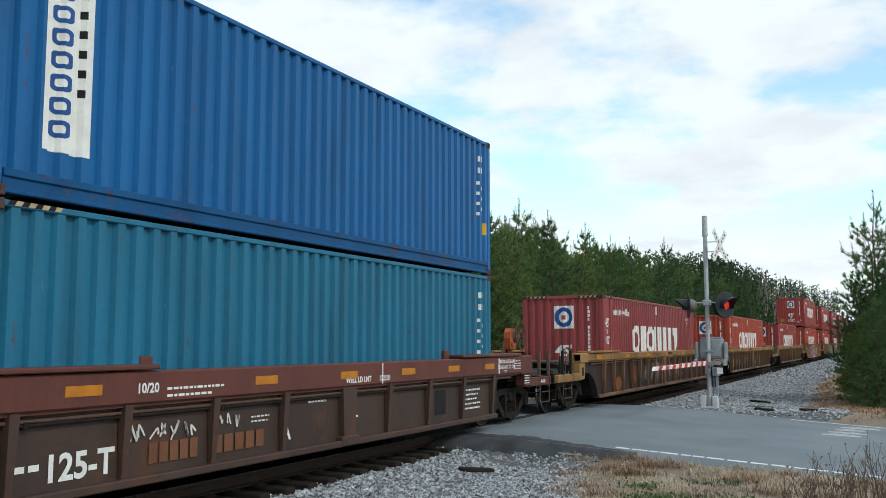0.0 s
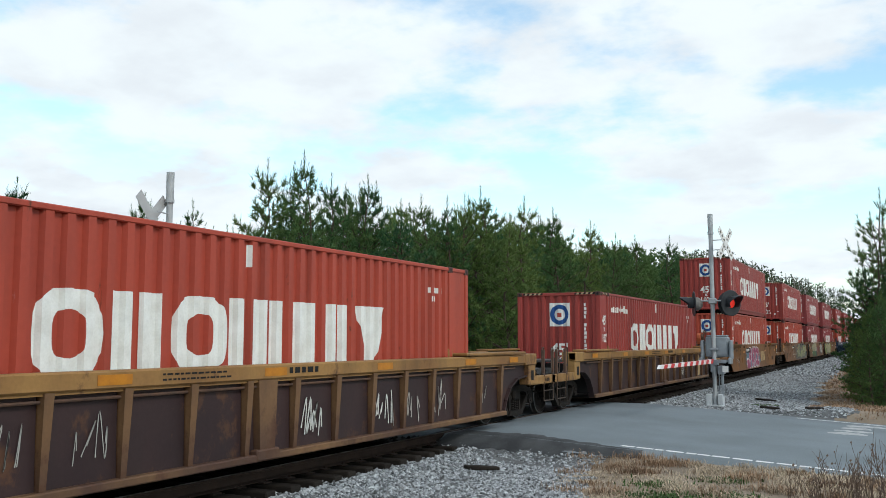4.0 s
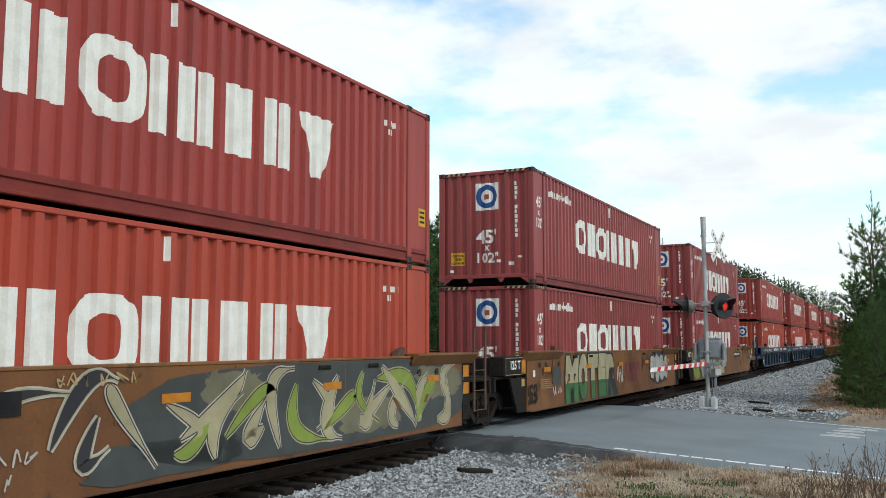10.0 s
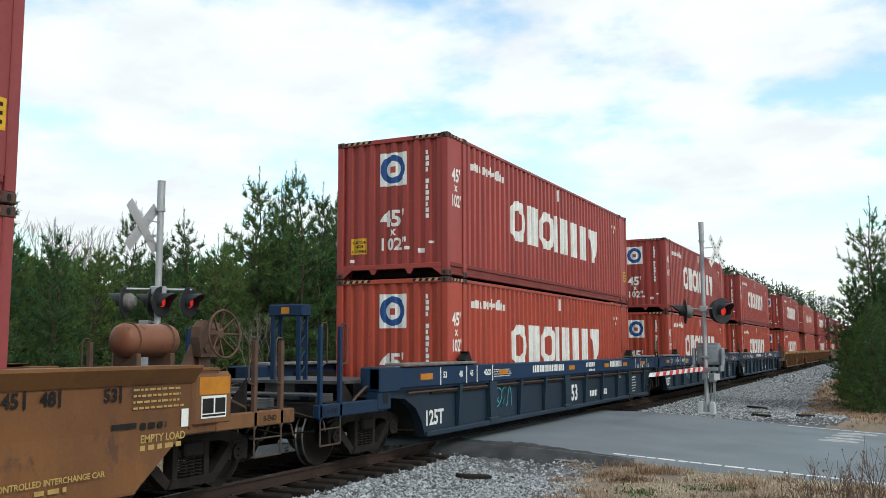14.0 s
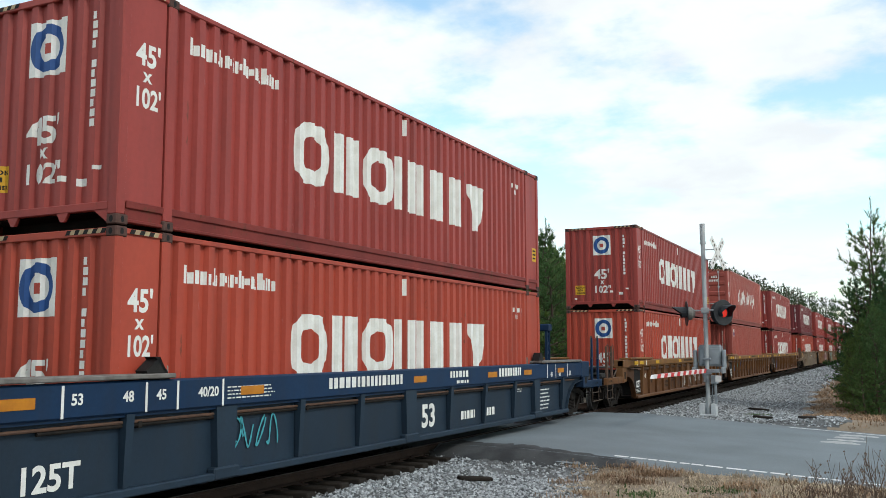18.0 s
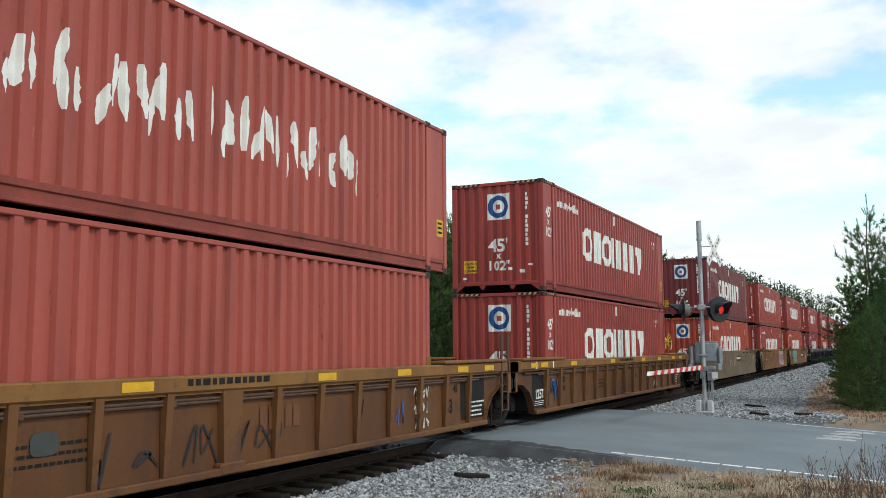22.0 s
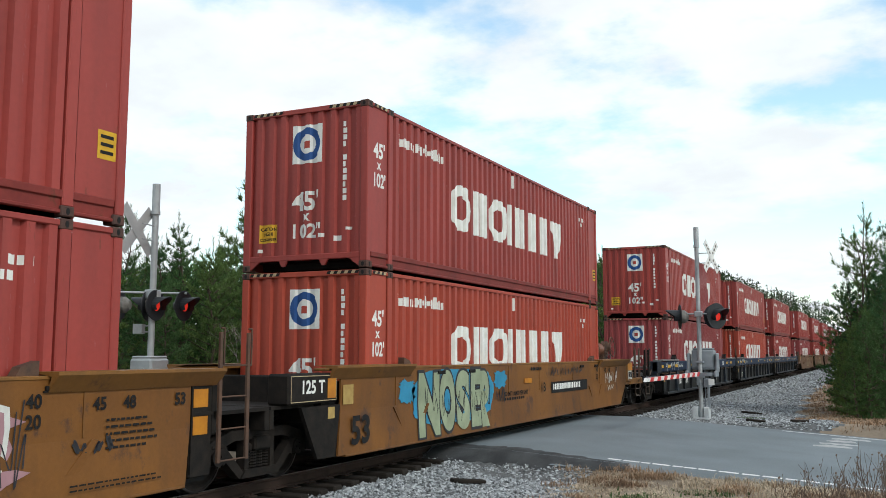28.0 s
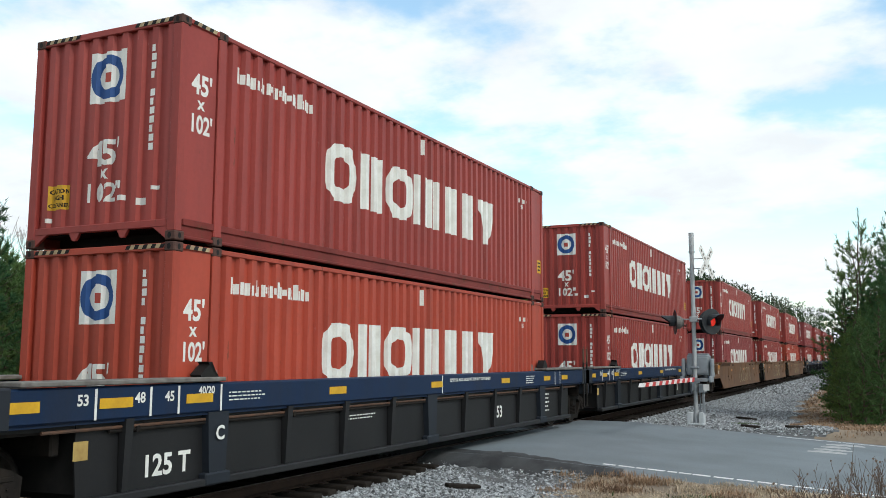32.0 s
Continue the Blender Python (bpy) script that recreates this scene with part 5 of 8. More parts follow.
def Flat(face, out):
    """A flat wall, for marks on plain plates."""
    return Wall(face, out, 1e9, 0.0)


class Skin(Wall):
    """The plate side of a smooth car: upright above, leaning out below its fold."""

    def __init__(self):
        self.face, self.out, self.pitch, self.deep = "+x", 1.50, 1e9, 0.0

    def at(self, t, z, lift=0.0):
        return (1.50 + 0.0682 * max(0.0, 0.95 - z) + lift, t, z)

    def shape(self, m, verts, faces, k=0, lift=0.003):
        seen, pts, out = {}, [], []
        for f in faces:
            poly = [verts[i] for i in f]
            for keep in (1, -1):
                cut = []
                for a, b in zip(poly, poly[1:] + poly[:1]):
                    da, db = (a[1] - 0.95) * keep, (b[1] - 0.95) * keep
                    if da >= 0:
                        cut.append(a)
                    if da * db < 0:
                        cut.append((a[0] + (b[0] - a[0]) * da / (da - db), 0.95))
                ids = []
                for x, z in cut:
                    key = (round(x, 4), round(z, 4))
                    if key not in seen:
                        seen[key] = len(pts)
                        pts.append(self.at(x, z, lift))
                    if seen[key] not in ids:
                        ids.append(seen[key])
                if len(ids) > 2:
                    out.append(tuple(ids))
        m.add(pts, out, k)


def ribbed_sides(car, hw, mats, deep_sill, tags, livery):
    sill, panel, rib, block = mats
    zs = 1.52
    zb = zs - (0.36 if deep_sill else 0.20)
    L = hw + 1.72
    for s in (-1, 1):
        X = lambda a, b: sorted((s * a, s * b))
        part("top_sill", shared(("rsill", hw, deep_sill, s), lambda: M().box(*X(1.36, 1.56), -L, L, zb, zs, c=0.02).box(*X(1.40, 1.52), -L, L, zb - 0.03, zb).mesh("top_sill", sill)), car, sill)

        def web():
            m = M()
            if hw < 7 or livery == "bluesill":
                g = hw - 0.3 if hw < 7 else hw + 0.08
                m.prism([(-g, 0.30), (g, 0.30), (g + 0.04, 0.75), (g + (0.4 if hw < 7 else 0.04), zb), (-g - (0.4 if hw < 7 else 0.04), zb), (-g - 0.04, 0.75)], "x", *X(1.405, 1.43))
                for f in (-1, 1):
                    m.prism([(f * (hw + 0.1), zb), (f * (hw + 1.45), zb), (f * (hw + 1.45), zb - 0.06), (f * (hw + 0.06), zb - 0.10)], "x", *X(1.30, 1.42))
                return m.mesh("side_panel", panel)
            prof = [(-hw, 0.30), (hw, 0.30), (hw + 0.12, 0.55), (hw + 0.35, 0.80), (hw + 0.75, 0.98), (hw + 1.5, 1.04), (hw + 1.5, zb), (-hw - 1.5, zb), (-hw - 1.5, 1.04), (-hw - 0.75, 0.98), (-hw - 0.35, 0.80), (-hw - 0.12, 0.55)]
            m.prism(prof, "x", *X(1.405, 1.43))
            edge = [(hw, 0.30), (hw + 0.12, 0.55), (hw + 0.35, 0.80), (hw + 0.75, 0.98), (hw + 1.5, 1.04)]
            for f in (-1, 1):
                for (a, b), (c, d) in zip(edge, edge[1:]):
                    m.prism([(f * a, b), (f * c, d), (f * c, d + 0.03), (f * a - f * 0.03, b + 0.02)], "x", *X(1.34, 1.5))
            return m.mesh("side_panel", panel)

        part("side_panel", shared(("web", hw, deep_sill, s, livery == "bluesill"), web), car, panel)
        part("bottom_sill", shared(("rlow", hw, s), lambda: M().box(*X(1.34, 1.55), -hw + (0.3 if hw < 7 else 0.02), hw - (0.3 if hw < 7 else 0.02), 0.265, 0.36, c=0.015).mesh("bottom_sill", rib)), car, rib)
        part("air_pipe", shared(("pipe", hw, s, deep_sill), lambda: M().cyl((s * 1.475, -hw - 0.6, zb - 0.09), (s * 1.475, hw + 0.6, zb - 0.09), 0.019, 8).mesh("air_pipe", RUSTBROWN)), car)

        def post():
            m = M()
            m.prism([(-0.06, zb), (0.06, zb), (0.04, 0.36), (-0.04, 0.36)], "x", *X(1.43, 1.445))
            for f in (-1, 1):
                m.add([(s * 1.43, f * 0.06, zb), (s * 1.55, f * 0.06, zb), (s * 1.50, f * 0.04, 0.36), (s * 1.43, f * 0.04, 0.36)], [(0, 1, 2, 3)])
                m.add([(s * 1.43, f * 0.048, zb), (s * 1.55, f * 0.048, zb), (s * 1.50, f * 0.03, 0.36), (s * 1.43, f * 0.03, 0.36)], [(0, 1, 2, 3)])
            m.add([(s * 1.55, -0.06, zb), (s * 1.55, 0.06, zb), (s * 1.50, 0.04, 0.36), (s * 1.50, -0.04, 0.36)], [(0, 1, 2, 3)])
            return m.mesh("rib", rib)

        start, step = RIBS[livery]
        first = start - step * math.floor((start + hw - 0.08) / step)
        wides = (-0.27, -5.16, 5.99) if livery == "navy" else (-6.2, -0.1, 6.05) if livery == "bluesill" else (0.08, -5.2, 5.3) if deep_sill and hw > 7 else (0.08,)
        for y in np.arange(first, hw - 0.05, step):
            if min(abs(y - w) for w in wides) < 0.3:
                continue
            part("rib", shared(("rib", deep_sill, s), post), car, rib, m=pose(0, float(y), 0))
        if livery in ("tan", "navy", "bluesill", "oxide"):
            def conduit():
                m = M().cyl((s * 1.468, -hw + 0.3, zb - 0.13), (s * 1.468, hw - 0.3, zb - 0.13), 0.021, 8)
                for y in np.arange(first + step * 0.12, hw - 0.4, step * 2):
                    m.box(*X(1.43, 1.50), y - 0.03, y + 0.03, zb - 0.165, zb - 0.09, c=0.006)
                return m.mesh("conduit", RUSTBROWN)
            part("conduit", shared(("conduit", hw, zb, s, first, step), conduit), car, RUSTBROWN if livery == "tan" else GRIME, label="thin pipe clamped under the sill")

        def wide():
            m = M()
            m.prism([(-0.2, zb), (0.2, zb), (0.15, 0.30), (-0.15, 0.30)], "x", *X(1.43, 1.535))
            return m.box(*X(1.43, 1.562), -0.24, 0.24, 0.27, 0.42, c=0.02).mesh("wide_post", rib)
        for y in wides:
            part("wide_post", shared(("wide", deep_sill, s), wide), car, block if livery == "bluesill" else rib, m=pose(0, y, 0))
        for e in (-1, 1):
            def corner():
                m = M().box(*X(1.18, 1.57), *sorted((e * (L - 0.68), e * L)), zb - 0.04, zs + 0.015, c=0.02)
                m.box(*X(1.30, 1.54), *sorted((e * (L - 0.42), e * L)), 0.84, zb - 0.02, c=0.02)
                m.box(*X(1.543, 1.546), *sorted((e * (L - 0.30), e * (L - 0.14))), 0.94, 1.16, k=1)
                return m.mesh("end_block", [block, BLACK])
            part("end_block", shared(("block", hw, deep_sill, s, e), corner), car, block)
            part("sill_cap", shared(("cap", hw, s, e), lambda: M().box(*X(1.22, 1.60), *sorted((e * (hw - 2.1), e * (L - 0.75))), zs + 0.015, zs + 0.07, c=0.012).box(*X(1.2, 1.30), *sorted((e * (hw - 2.3), e * (hw - 2.1))), zs - 0.05, zs + 0.16, c=0.02).mesh("sill_cap", sill)), car, sill if not deep_sill or livery == "oxide" else GREYPIPE)
    marks(car, 1.562, zs, zb, hw, tags)


def smooth_sides(car, hw, mats, tags, kinds):
    """Plain plate sides with a flared top edge; they stop short at the joints of a set."""
    sill, panel, rib, block = mats
    zt = 1.60
    joint = {e: kinds[e] == "joint" for e in (-1, 1)}
    stop = {-1: 7.95, 1: 7.83}
    key = (hw, joint[-1], joint[1])
    for s in (-1, 1):
        X = lambda a, b: sorted((s * a, s * b))

        def skin():
            m = M()
            up = [(-stop[-1], zt), (-stop[-1], 0.95)] if joint[-1] else [(-hw - 1.5, zt), (-hw - 1.5, 1.12), (-hw - 1.0, 0.95)]
            up += [(stop[1], 0.95), (stop[1], zt)] if joint[1] else [(hw + 1.0, 0.95), (hw + 1.5, 1.12), (hw + 1.5, zt)]
            m.prism(up, "x", *X(1.47, 1.50))
            t0, b0 = (stop[-1], stop[-1] + 0.12) if joint[-1] else (hw + 1.0, hw + 0.1)
            t1, b1 = (stop[1], stop[1] - 0.1) if joint[1] else (hw + 1.0, hw + 0.1)
            lo = [(-t0, 0.95), (t1, 0.95), (b1, 0.29), (-b0, 0.29)]
            v = [(s * (1.50 if z > 0.9 else 1.545), y, z) for y, z in lo] + [(s * (1.47 if z > 0.9 else 1.51), y, z) for y, z in lo]
            m.add(v, [(0, 1, 2, 3), (7, 6, 5, 4), (0, 4, 5, 1), (1, 5, 6, 2), (2, 6, 7, 3), (3, 7, 4, 0)])
            for e in (-1, 1):
                if not joint[e]:
                    m.prism([(e * (hw + 1.5), 0.86), (e * (hw + 0.98), 0.86), (e * (hw + 0.98), 0.97), (e * (hw + 1.5), 1.14)], "x", *X(1.47, 1.498))
            return m.mesh("side_panel", panel)

        part("side_panel", shared(("skin", key, s), skin), car, panel)
        low = {e: stop[e] - 0.1 if joint[e] else hw + 0.1 for e in (-1, 1)}
        part("bottom_sill", shared(("slow", key, s), lambda: M().box(*X(1.32, 1.55), -low[-1], low[1], 0.255, 0.29, c=0.008).mesh("bottom_sill", rib)), car, rib)
        part("top_sill", shared(("stop", key, s), lambda: M().box(*X(1.30, 1.512), -(8.4 if joint[-1] else hw + 1.5), 8.25 if joint[1] else hw + 1.5, zt - 0.03, zt + 0.01, c=0.008).mesh("top_sill", sill)), car, sill)
        for e in (-1, 1):
            f0, f1 = (5.72, 8.3) if joint[e] else (hw - 2.2, hw + 1.02)
            part("flared_sill", shared(("flare", f0, s, e), lambda: M().prism([(s * 1.25, zt + 0.05), (s * 1.66, zt + 0.05), (s * 1.66, zt + 0.015), (s * 1.52, zt - 0.16), (s * 1.50, zt - 0.16), (s * 1.56, zt)], "y", *sorted((e * f0, e * f1))).mesh("flared_sill", sill)), car, sill)
            part("corner_hook", shared(("hook", f0, s, e), lambda: M().prism([(e * (f0 - 0.02), zt), (e * (f0 - 0.3), zt), (e * (f0 - 0.24), zt + 0.1), (e * (f0 - 0.02), zt + 0.16)], "x", *X(1.28, 1.40)).mesh("corner_hook", RUSTBROWN)), car)
            if joint[e] and e > 0:
                fr = part("end_frame", shared(("eframe", s), lambda: M().box(*X(1.15, 1.50), stop[1] + 0.01, stop[1] + 0.40, 0.34, zt - 0.03, c=0.02).box(*X(1.50, 1.515), stop[1] + 0.01, stop[1] + 0.03, 0.4, zt - 0.05).box(*X(1.50, 1.512), stop[1] + 0.01, stop[1] + 0.39, 1.08, 1.12).mesh("end_frame", GRIME)), car, label="dark steel end frame")
                if s > 0:
                    for z in (1.18, 0.85):
                        part("reflector", shared(("joint_refl", z), lambda: M().box(1.50, 1.506, stop[1] + 0.05, stop[1] + 0.31, z, z + 0.22).mesh("reflector", REFLECT)), fr, label="orange reflector square")
            elif joint[e]:
                part("end_gusset", shared(("egusset", s), lambda: M().prism([(-7.96, 1.06), (-9.0, 1.06), (-8.56, 0.29), (-8.08, 0.29)], "x", *X(1.44, 1.503)).mesh("end_gusset", GRIME)), car, label="dark slanted gusset plate")
                fr = part("end_block", shared(("jblock", s), lambda: M().box(*X(1.15, 1.53), -9.35, -8.07, 1.10, 1.54, c=0.03).mesh("end_block", GRIME)), car, label="dark end block")
                if s > 0:
                    def plate():
                        m = M()
                        w = Flat("+x", 1.531)
                        w.text(m, "125 T", 0.26, -8.75, 1.26, 0, centre=True)
                        for c, d, e0, f in ((-9.30, -8.12, 1.50, 1.512), (-9.30, -8.12, 1.135, 1.147), (-9.30, -9.288, 1.135, 1.512), (-8.132, -8.12, 1.135, 1.512)):
                            w.bar(m, c, d, e0, f, 1)
                        return m.mesh("load_plate", [WHITE, STRIPE])
                    part("load_plate", shared(("jplate",), plate), fr, label="black plate lettered 125 T")
                    part("reflector", shared(("jrefl",), lambda: M().box(1.53, 1.536, -8.36, -8.14, 1.17, 1.46).mesh("reflector", REFLECT)), fr, label="orange reflector panel")
                    part("small_plate", shared(("jsmall",), lambda: M().box(1.503, 1.507, -8.30, -8.12, 0.86, 1.03).mesh("small_plate", SMALLPRINT)), fr, label="small yellow plate")
            else:
                def corner():
                    m = M().box(*X(1.20, 1.535), *sorted((e * (hw + 0.99), e * (hw + 1.74))), 0.89, zt - 0.04, c=0.055)
                    m.box(*X(1.20, 1.50), *sorted((e * (hw + 0.6), e * (hw + 1.74))), 0.82, 0.90, c=0.02)
                    return m.mesh("end_block", block)

                eb = part("end_block", shared(("sblock", hw, s, e), corner), car, block)
                if s > 0:
                    part("reflector", shared(("endreflector", e, hw), lambda: M().box(1.535, 1.539, *sorted((e * (hw + 1.10), e * (hw + 1.66))), 1.285, 1.50).mesh("reflector", REFLECT)), eb, label="faded orange reflector panel")

                    def plate():
                        m = M()
                        a, b = sorted((e * (hw + 1.14), e * (hw + 1.60)))
                        if e > 0:
                            m.box(1.535, 1.538, a, b, 1.0, 1.27, k=0).box(1.538, 1.540, a + 0.02, a + 0.22, 1.06, 1.24, k=1).box(1.538, 1.540, a + 0.25, b - 0.02, 1.06, 1.24, k=1).box(1.538, 1.540, a + 0.02, b - 0.02, 1.02, 1.045, k=1)
                        else:
                            m.box(1.535, 1.538, a, b, 1.10, 1.22, k=2).box(1.538, 1.541, a, a + 0.2, 1.07, 1.22, k=0).box(1.541, 1.542, a + 0.03, a + 0.17, 1.13, 1.17, k=1)
                        return m.mesh("route_plate", [WHITE, BLACK, panel])
                    part("route_plate", shared(("routeplate", e, hw), plate), eb, label="white-bordered black plate" if e > 0 else "small white plate")

            # short brackets under the sill, and slanted stiffeners on the lower plate
            for i in range(4):
                y = e * ((7.25 if joint[e] else hw + 0.4) - i * 1.41)
                part("sill_bracket", shared(("bracket", s), lambda: M().box(*X(1.50, 1.535), -0.15, 0.15, zt - 0.14, zt - 0.09, c=0.006).box(*X(1.50, 1.525), -0.17, 0.17, zt - 0.155, zt - 0.14).mesh("sill_bracket", GRIME)), car, m=pose(0, y, 0))
            for y, d in ((6.0, 0.3), (5.35, -0.3)):
                def stiff():
                    c = e * y
                    top, bot = [(c + e * d, 0.93), (c + e * d + 0.09, 0.93), (c + 0.16, 0.62), (c - 0.02, 0.60)], 0
                    return M().prism(top, "x", *X(1.49, 1.527)).mesh("stiffener", panel)
                part("stiffener", shared(("stiff", s, e, y), stiff), car, panel)
        for k in range(3):
            for e in (-1, 1):
                part("seam", shared(("seam", s), lambda: M().box(*X(1.50, 1.512), -0.012, 0.012, 0.96, zt - 0.05).mesh("seam", rib)), car, rib, m=pose(0, e * (1.0 + k * 2.6), 0))
    marks(car, 1.515, zt, 1.15, hw, tags, smooth_side=True)


def marks(car, x, zs, zb, hw, tags, smooth_side=False):
    """Reflectors, stencilled numbers and blocks of small print on the camera's side."""
    w = Flat("+x", x)
    low = Flat("+x", 1.565 if smooth_side else 1.435)
    zc = (zs + zb) / 2 if not smooth_side else 1.2
    for y in tags.get("reflect", (-hw - 0.3, -hw + 2.0, -3.2, 0.4, 3.9, hw - 1.9, hw + 0.2)):
        part("reflector", shared(("reflector", x, zc), lambda: M().box(x, x + 0.004, -0.24, 0.24, zc - 0.055, zc + 0.055).mesh("reflector", REFLECT)), car, tags.get("tint", REFLECT), label="amber reflector strip", m=pose(0, y, 0))
    m = M()
    for s, size, y, z, on, k in tags.get("text", ()):
        wall = w if on == "sill" else low
        wall.text(m, s, size, y, z, k, centre=True)
    for y0, y1, z0, z1, rows, on, k in tags.get("print", ()):
        wall = w if on == "sill" else low
        rng = random.Random(int(y0 * 97))
        for r in range(rows):
            z = z1 - (r + 0.8) * (z1 - z0) / rows
            y = y0
            end = y1 - rng.uniform(0, 0.25) * (y1 - y0)
            while y < end:
                d = rng.uniform(0.03, 0.10) if rows > 1 else rng.uniform(0.07, 0.14)
                wall.bar(m, y, min(y + d, end), z, z + (0.36 if rows > 1 else 0.8) * (z1 - z0) / rows, k)
                y += d + (0.022 if rows > 1 else 0.045)
    for y0, y1, z0, z1, on, k in tags.get("plates", ()):
        (w if on == "sill" else low).bar(m, y0, y1, z0, z1, k, lift=0.002)
    if m.v:
        tagged(part("stencil_print", m.mesh("stencil_print", [tags.get("ink", WHITE), BLACK, SMALLPRINT, WHITE]), car, label="stencilled numbers and small print"), kind="stuff")
    face = Skin() if smooth_side else low
    for y0, y1, z0, z1, tint in tags.get("signs", ()):
        # a worn owner's sign: plain blocks
        m = M()
        n = 3 if y1 - y0 > 1.2 else 5
        for k in range(n):
            a = y0 + k * (y1 - y0) / n
            b = a + (y1 - y0) / n * 0.8
            face.shape(m, [(a, z0), (b, z0), (b, z1), (a, z1)], [(0, 1, 2, 3)], 0, lift=0.0118)
        part("worn_sign", m.mesh("worn_sign", spray(tint, SPRAY[tint])), car, label=f"worn {tint} painted blocks")
    if "smile" in tags:
        cy, cz = tags["smile"]
        m = M()
        face.shape(m, *holed(cy, cz, 0.19, 0.21, 0.16, 0.18, 24, 2.0), 0, lift=0.0172)
        for d in (-0.06, 0.06):
            face.shape(m, [(cy + d - 0.012, cz + 0.02), (cy + d + 0.012, cz + 0.02), (cy + d + 0.012, cz + 0.09), (cy + d - 0.012, cz + 0.09)], [(0, 1, 2, 3)], 0, lift=0.0172)
        ribbon(face, m, [Vector((cy + 0.1 * math.cos(a), cz - 0.02 + 0.1 * math.sin(a))) for a in np.linspace(3.4, 6.0, 9)], [0.02] * 9, 0, 0.0172)
        part("sprayed_line", m.mesh("sprayed_line", spray("tan", SPRAY["tan"])), car, label="smiling face sprayed in a tan line")
    for g in tags.get("patches", ()):
        sprayed_patch(car, face, *g)
    for n, g in enumerate(tags.get("graffiti", ())):
        graffiti(car, face, n, *g)
    for g in tags.get("pieces", ()):
        lettered_piece(car, face, *g)
    for g in tags.get("wild", ()):
        wild_piece(car, face, *g)
    for g in tags.get("handwriting", ()):
        handwriting(car, face, *g)
    for n, g in enumerate(tags.get("scrawl", ())):
        scrawl(car, face, n, *g)


PAINTS = {}


def spray(name, c):
    if name not in PAINTS:
        PAINTS[name] = mat("spray_" + name, c, tuple(v * 0.75 for v in c), rough=0.55, scale=2.5, fine=20, grain=0.15, bump=0.02, rust=(0.2, 0.1, 0.05), rust_at=0.70)
    return PAINTS[name]


SPRAY = {"pink": (0.30, 0.035, 0.10), "white": (0.62, 0.62, 0.58), "black": (0.03, 0.03, 0.035), "cream": (0.34, 0.31, 0.19), "green": (0.075, 0.13, 0.04), "lime": (0.20, 0.27, 0.05), "cyan": (0.06, 0.34, 0.40),
         "rose": (0.36, 0.2, 0.22), "blue": (0.05, 0.12, 0.32), "red": (0.25, 0.045, 0.03), "silver": (0.42, 0.40, 0.36), "charcoal": (0.055, 0.062, 0.06), "maroon": (0.17, 0.045, 0.04), "sky blue": (0.03, 0.24, 0.40), "magenta": (0.30, 0.03, 0.10),
         "grey blue": (0.10, 0.17, 0.22), "pale green": (0.29, 0.34, 0.22), "tan": (0.42, 0.30, 0.15), "leaf green": (0.045, 0.13, 0.045), "teal": (0.04, 0.30, 0.26), "grey": (0.36, 0.36, 0.33), "dull grey": (0.17, 0.155, 0.145), "olive": (0.15, 0.14, 0.09), "faded orange": (0.16, 0.066, 0.032), "rust": (0.20, 0.075, 0.03)}


def graffiti(car, wall, n, seed, y0, y1, z0, z1, count, fill, line, second=None, tilt=0.15):
    """Fat abstract painted shapes with an outline, side by side."""
    rng = random.Random(seed)
    w = (y1 - y0) / count
    for i in range(count):
        m = M()
        cx, cz = y0 + (i + 0.5) * w, (z0 + z1) / 2 + rng.uniform(-0.03, 0.03)
        hw, hh = w * 0.66, (z1 - z0) / 2 * rng.uniform(0.85, 1.05)
        lean = tilt * rng.uniform(0.5, 1.3)
        wob = [rng.uniform(0.86, 1.12) for _ in range(18)]
        p = blob(0, 0, 1, 1, 18, 2.3)
        shape = [(cx + a * hw * k + b * hh * lean, cz + b * hh * k) for (a, b), k in zip(p, wob)]
        inner = [(cx + (a - cx) * 0.84, cz + (b - cz) * 0.87) for a, b in shape]
        wall.shape(m, shape, [tuple(range(18))], 1, lift=0.0122 + 0.0005 * (i % 3))
        wall.shape(m, inner, [tuple(range(18))], 0, lift=0.0142 + 0.0005 * (i % 3))
        for _ in range(2):
            a0, r0, th = rng.uniform(0, math.tau), rng.uniform(0.35, 0.62), rng.uniform(0.04, 0.09)
            arc = [(a0 + 2.2 * j / 8, r) for r in (r0, r0 - th) for j in range(9)]
            pts = [(cx + math.cos(g) * r * hw, cz + math.sin(g) * r * hh) for g, r in arc]
            wall.shape(m, pts, [(j, j + 1, j + 10, j + 9) for j in range(8)], 1 if _ else 2, lift=0.0165)
        part("painted_shape", m.mesh("painted_shape", [spray(fill, SPRAY[fill]), spray(line, SPRAY[line]), spray(second or fill, SPRAY[second or fill])]), car, label=f"large {fill} spray-painted shape outlined in {line}")


def ragged(rng, y0, y1, z0, z1, n=44, rough=0.10, power=3.6):
    """An uneven rounded patch outline."""
    cy, cz, hw, hh = (y0 + y1) / 2, (z0 + z1) / 2, (y1 - y0) / 2, (z1 - z0) / 2
    return [(cy + (a - cy) * (1 - rough * rng.random()), min(1.57, max(0.31, cz + (b - cz) * (1 - rough * rng.random())))) for a, b in blob(cy, cz, hw, hh, n, power)]


def sprayed_patch(car, wall, seed, y0, y1, z0, z1, tint, rough=0.12, lift=0.0115):
    """A flat patch of colour under or beside the lettering."""
    m = M()
    v = ragged(random.Random(seed), y0, y1, z0, z1, rough=rough)
    wall.shape(m, v, [tuple(range(len(v)))], 0, lift=lift)
    part("sprayed_patch", m.mesh("sprayed_patch", spray(tint, SPRAY[tint])), car, label=f"uneven patch of {tint} spray paint")


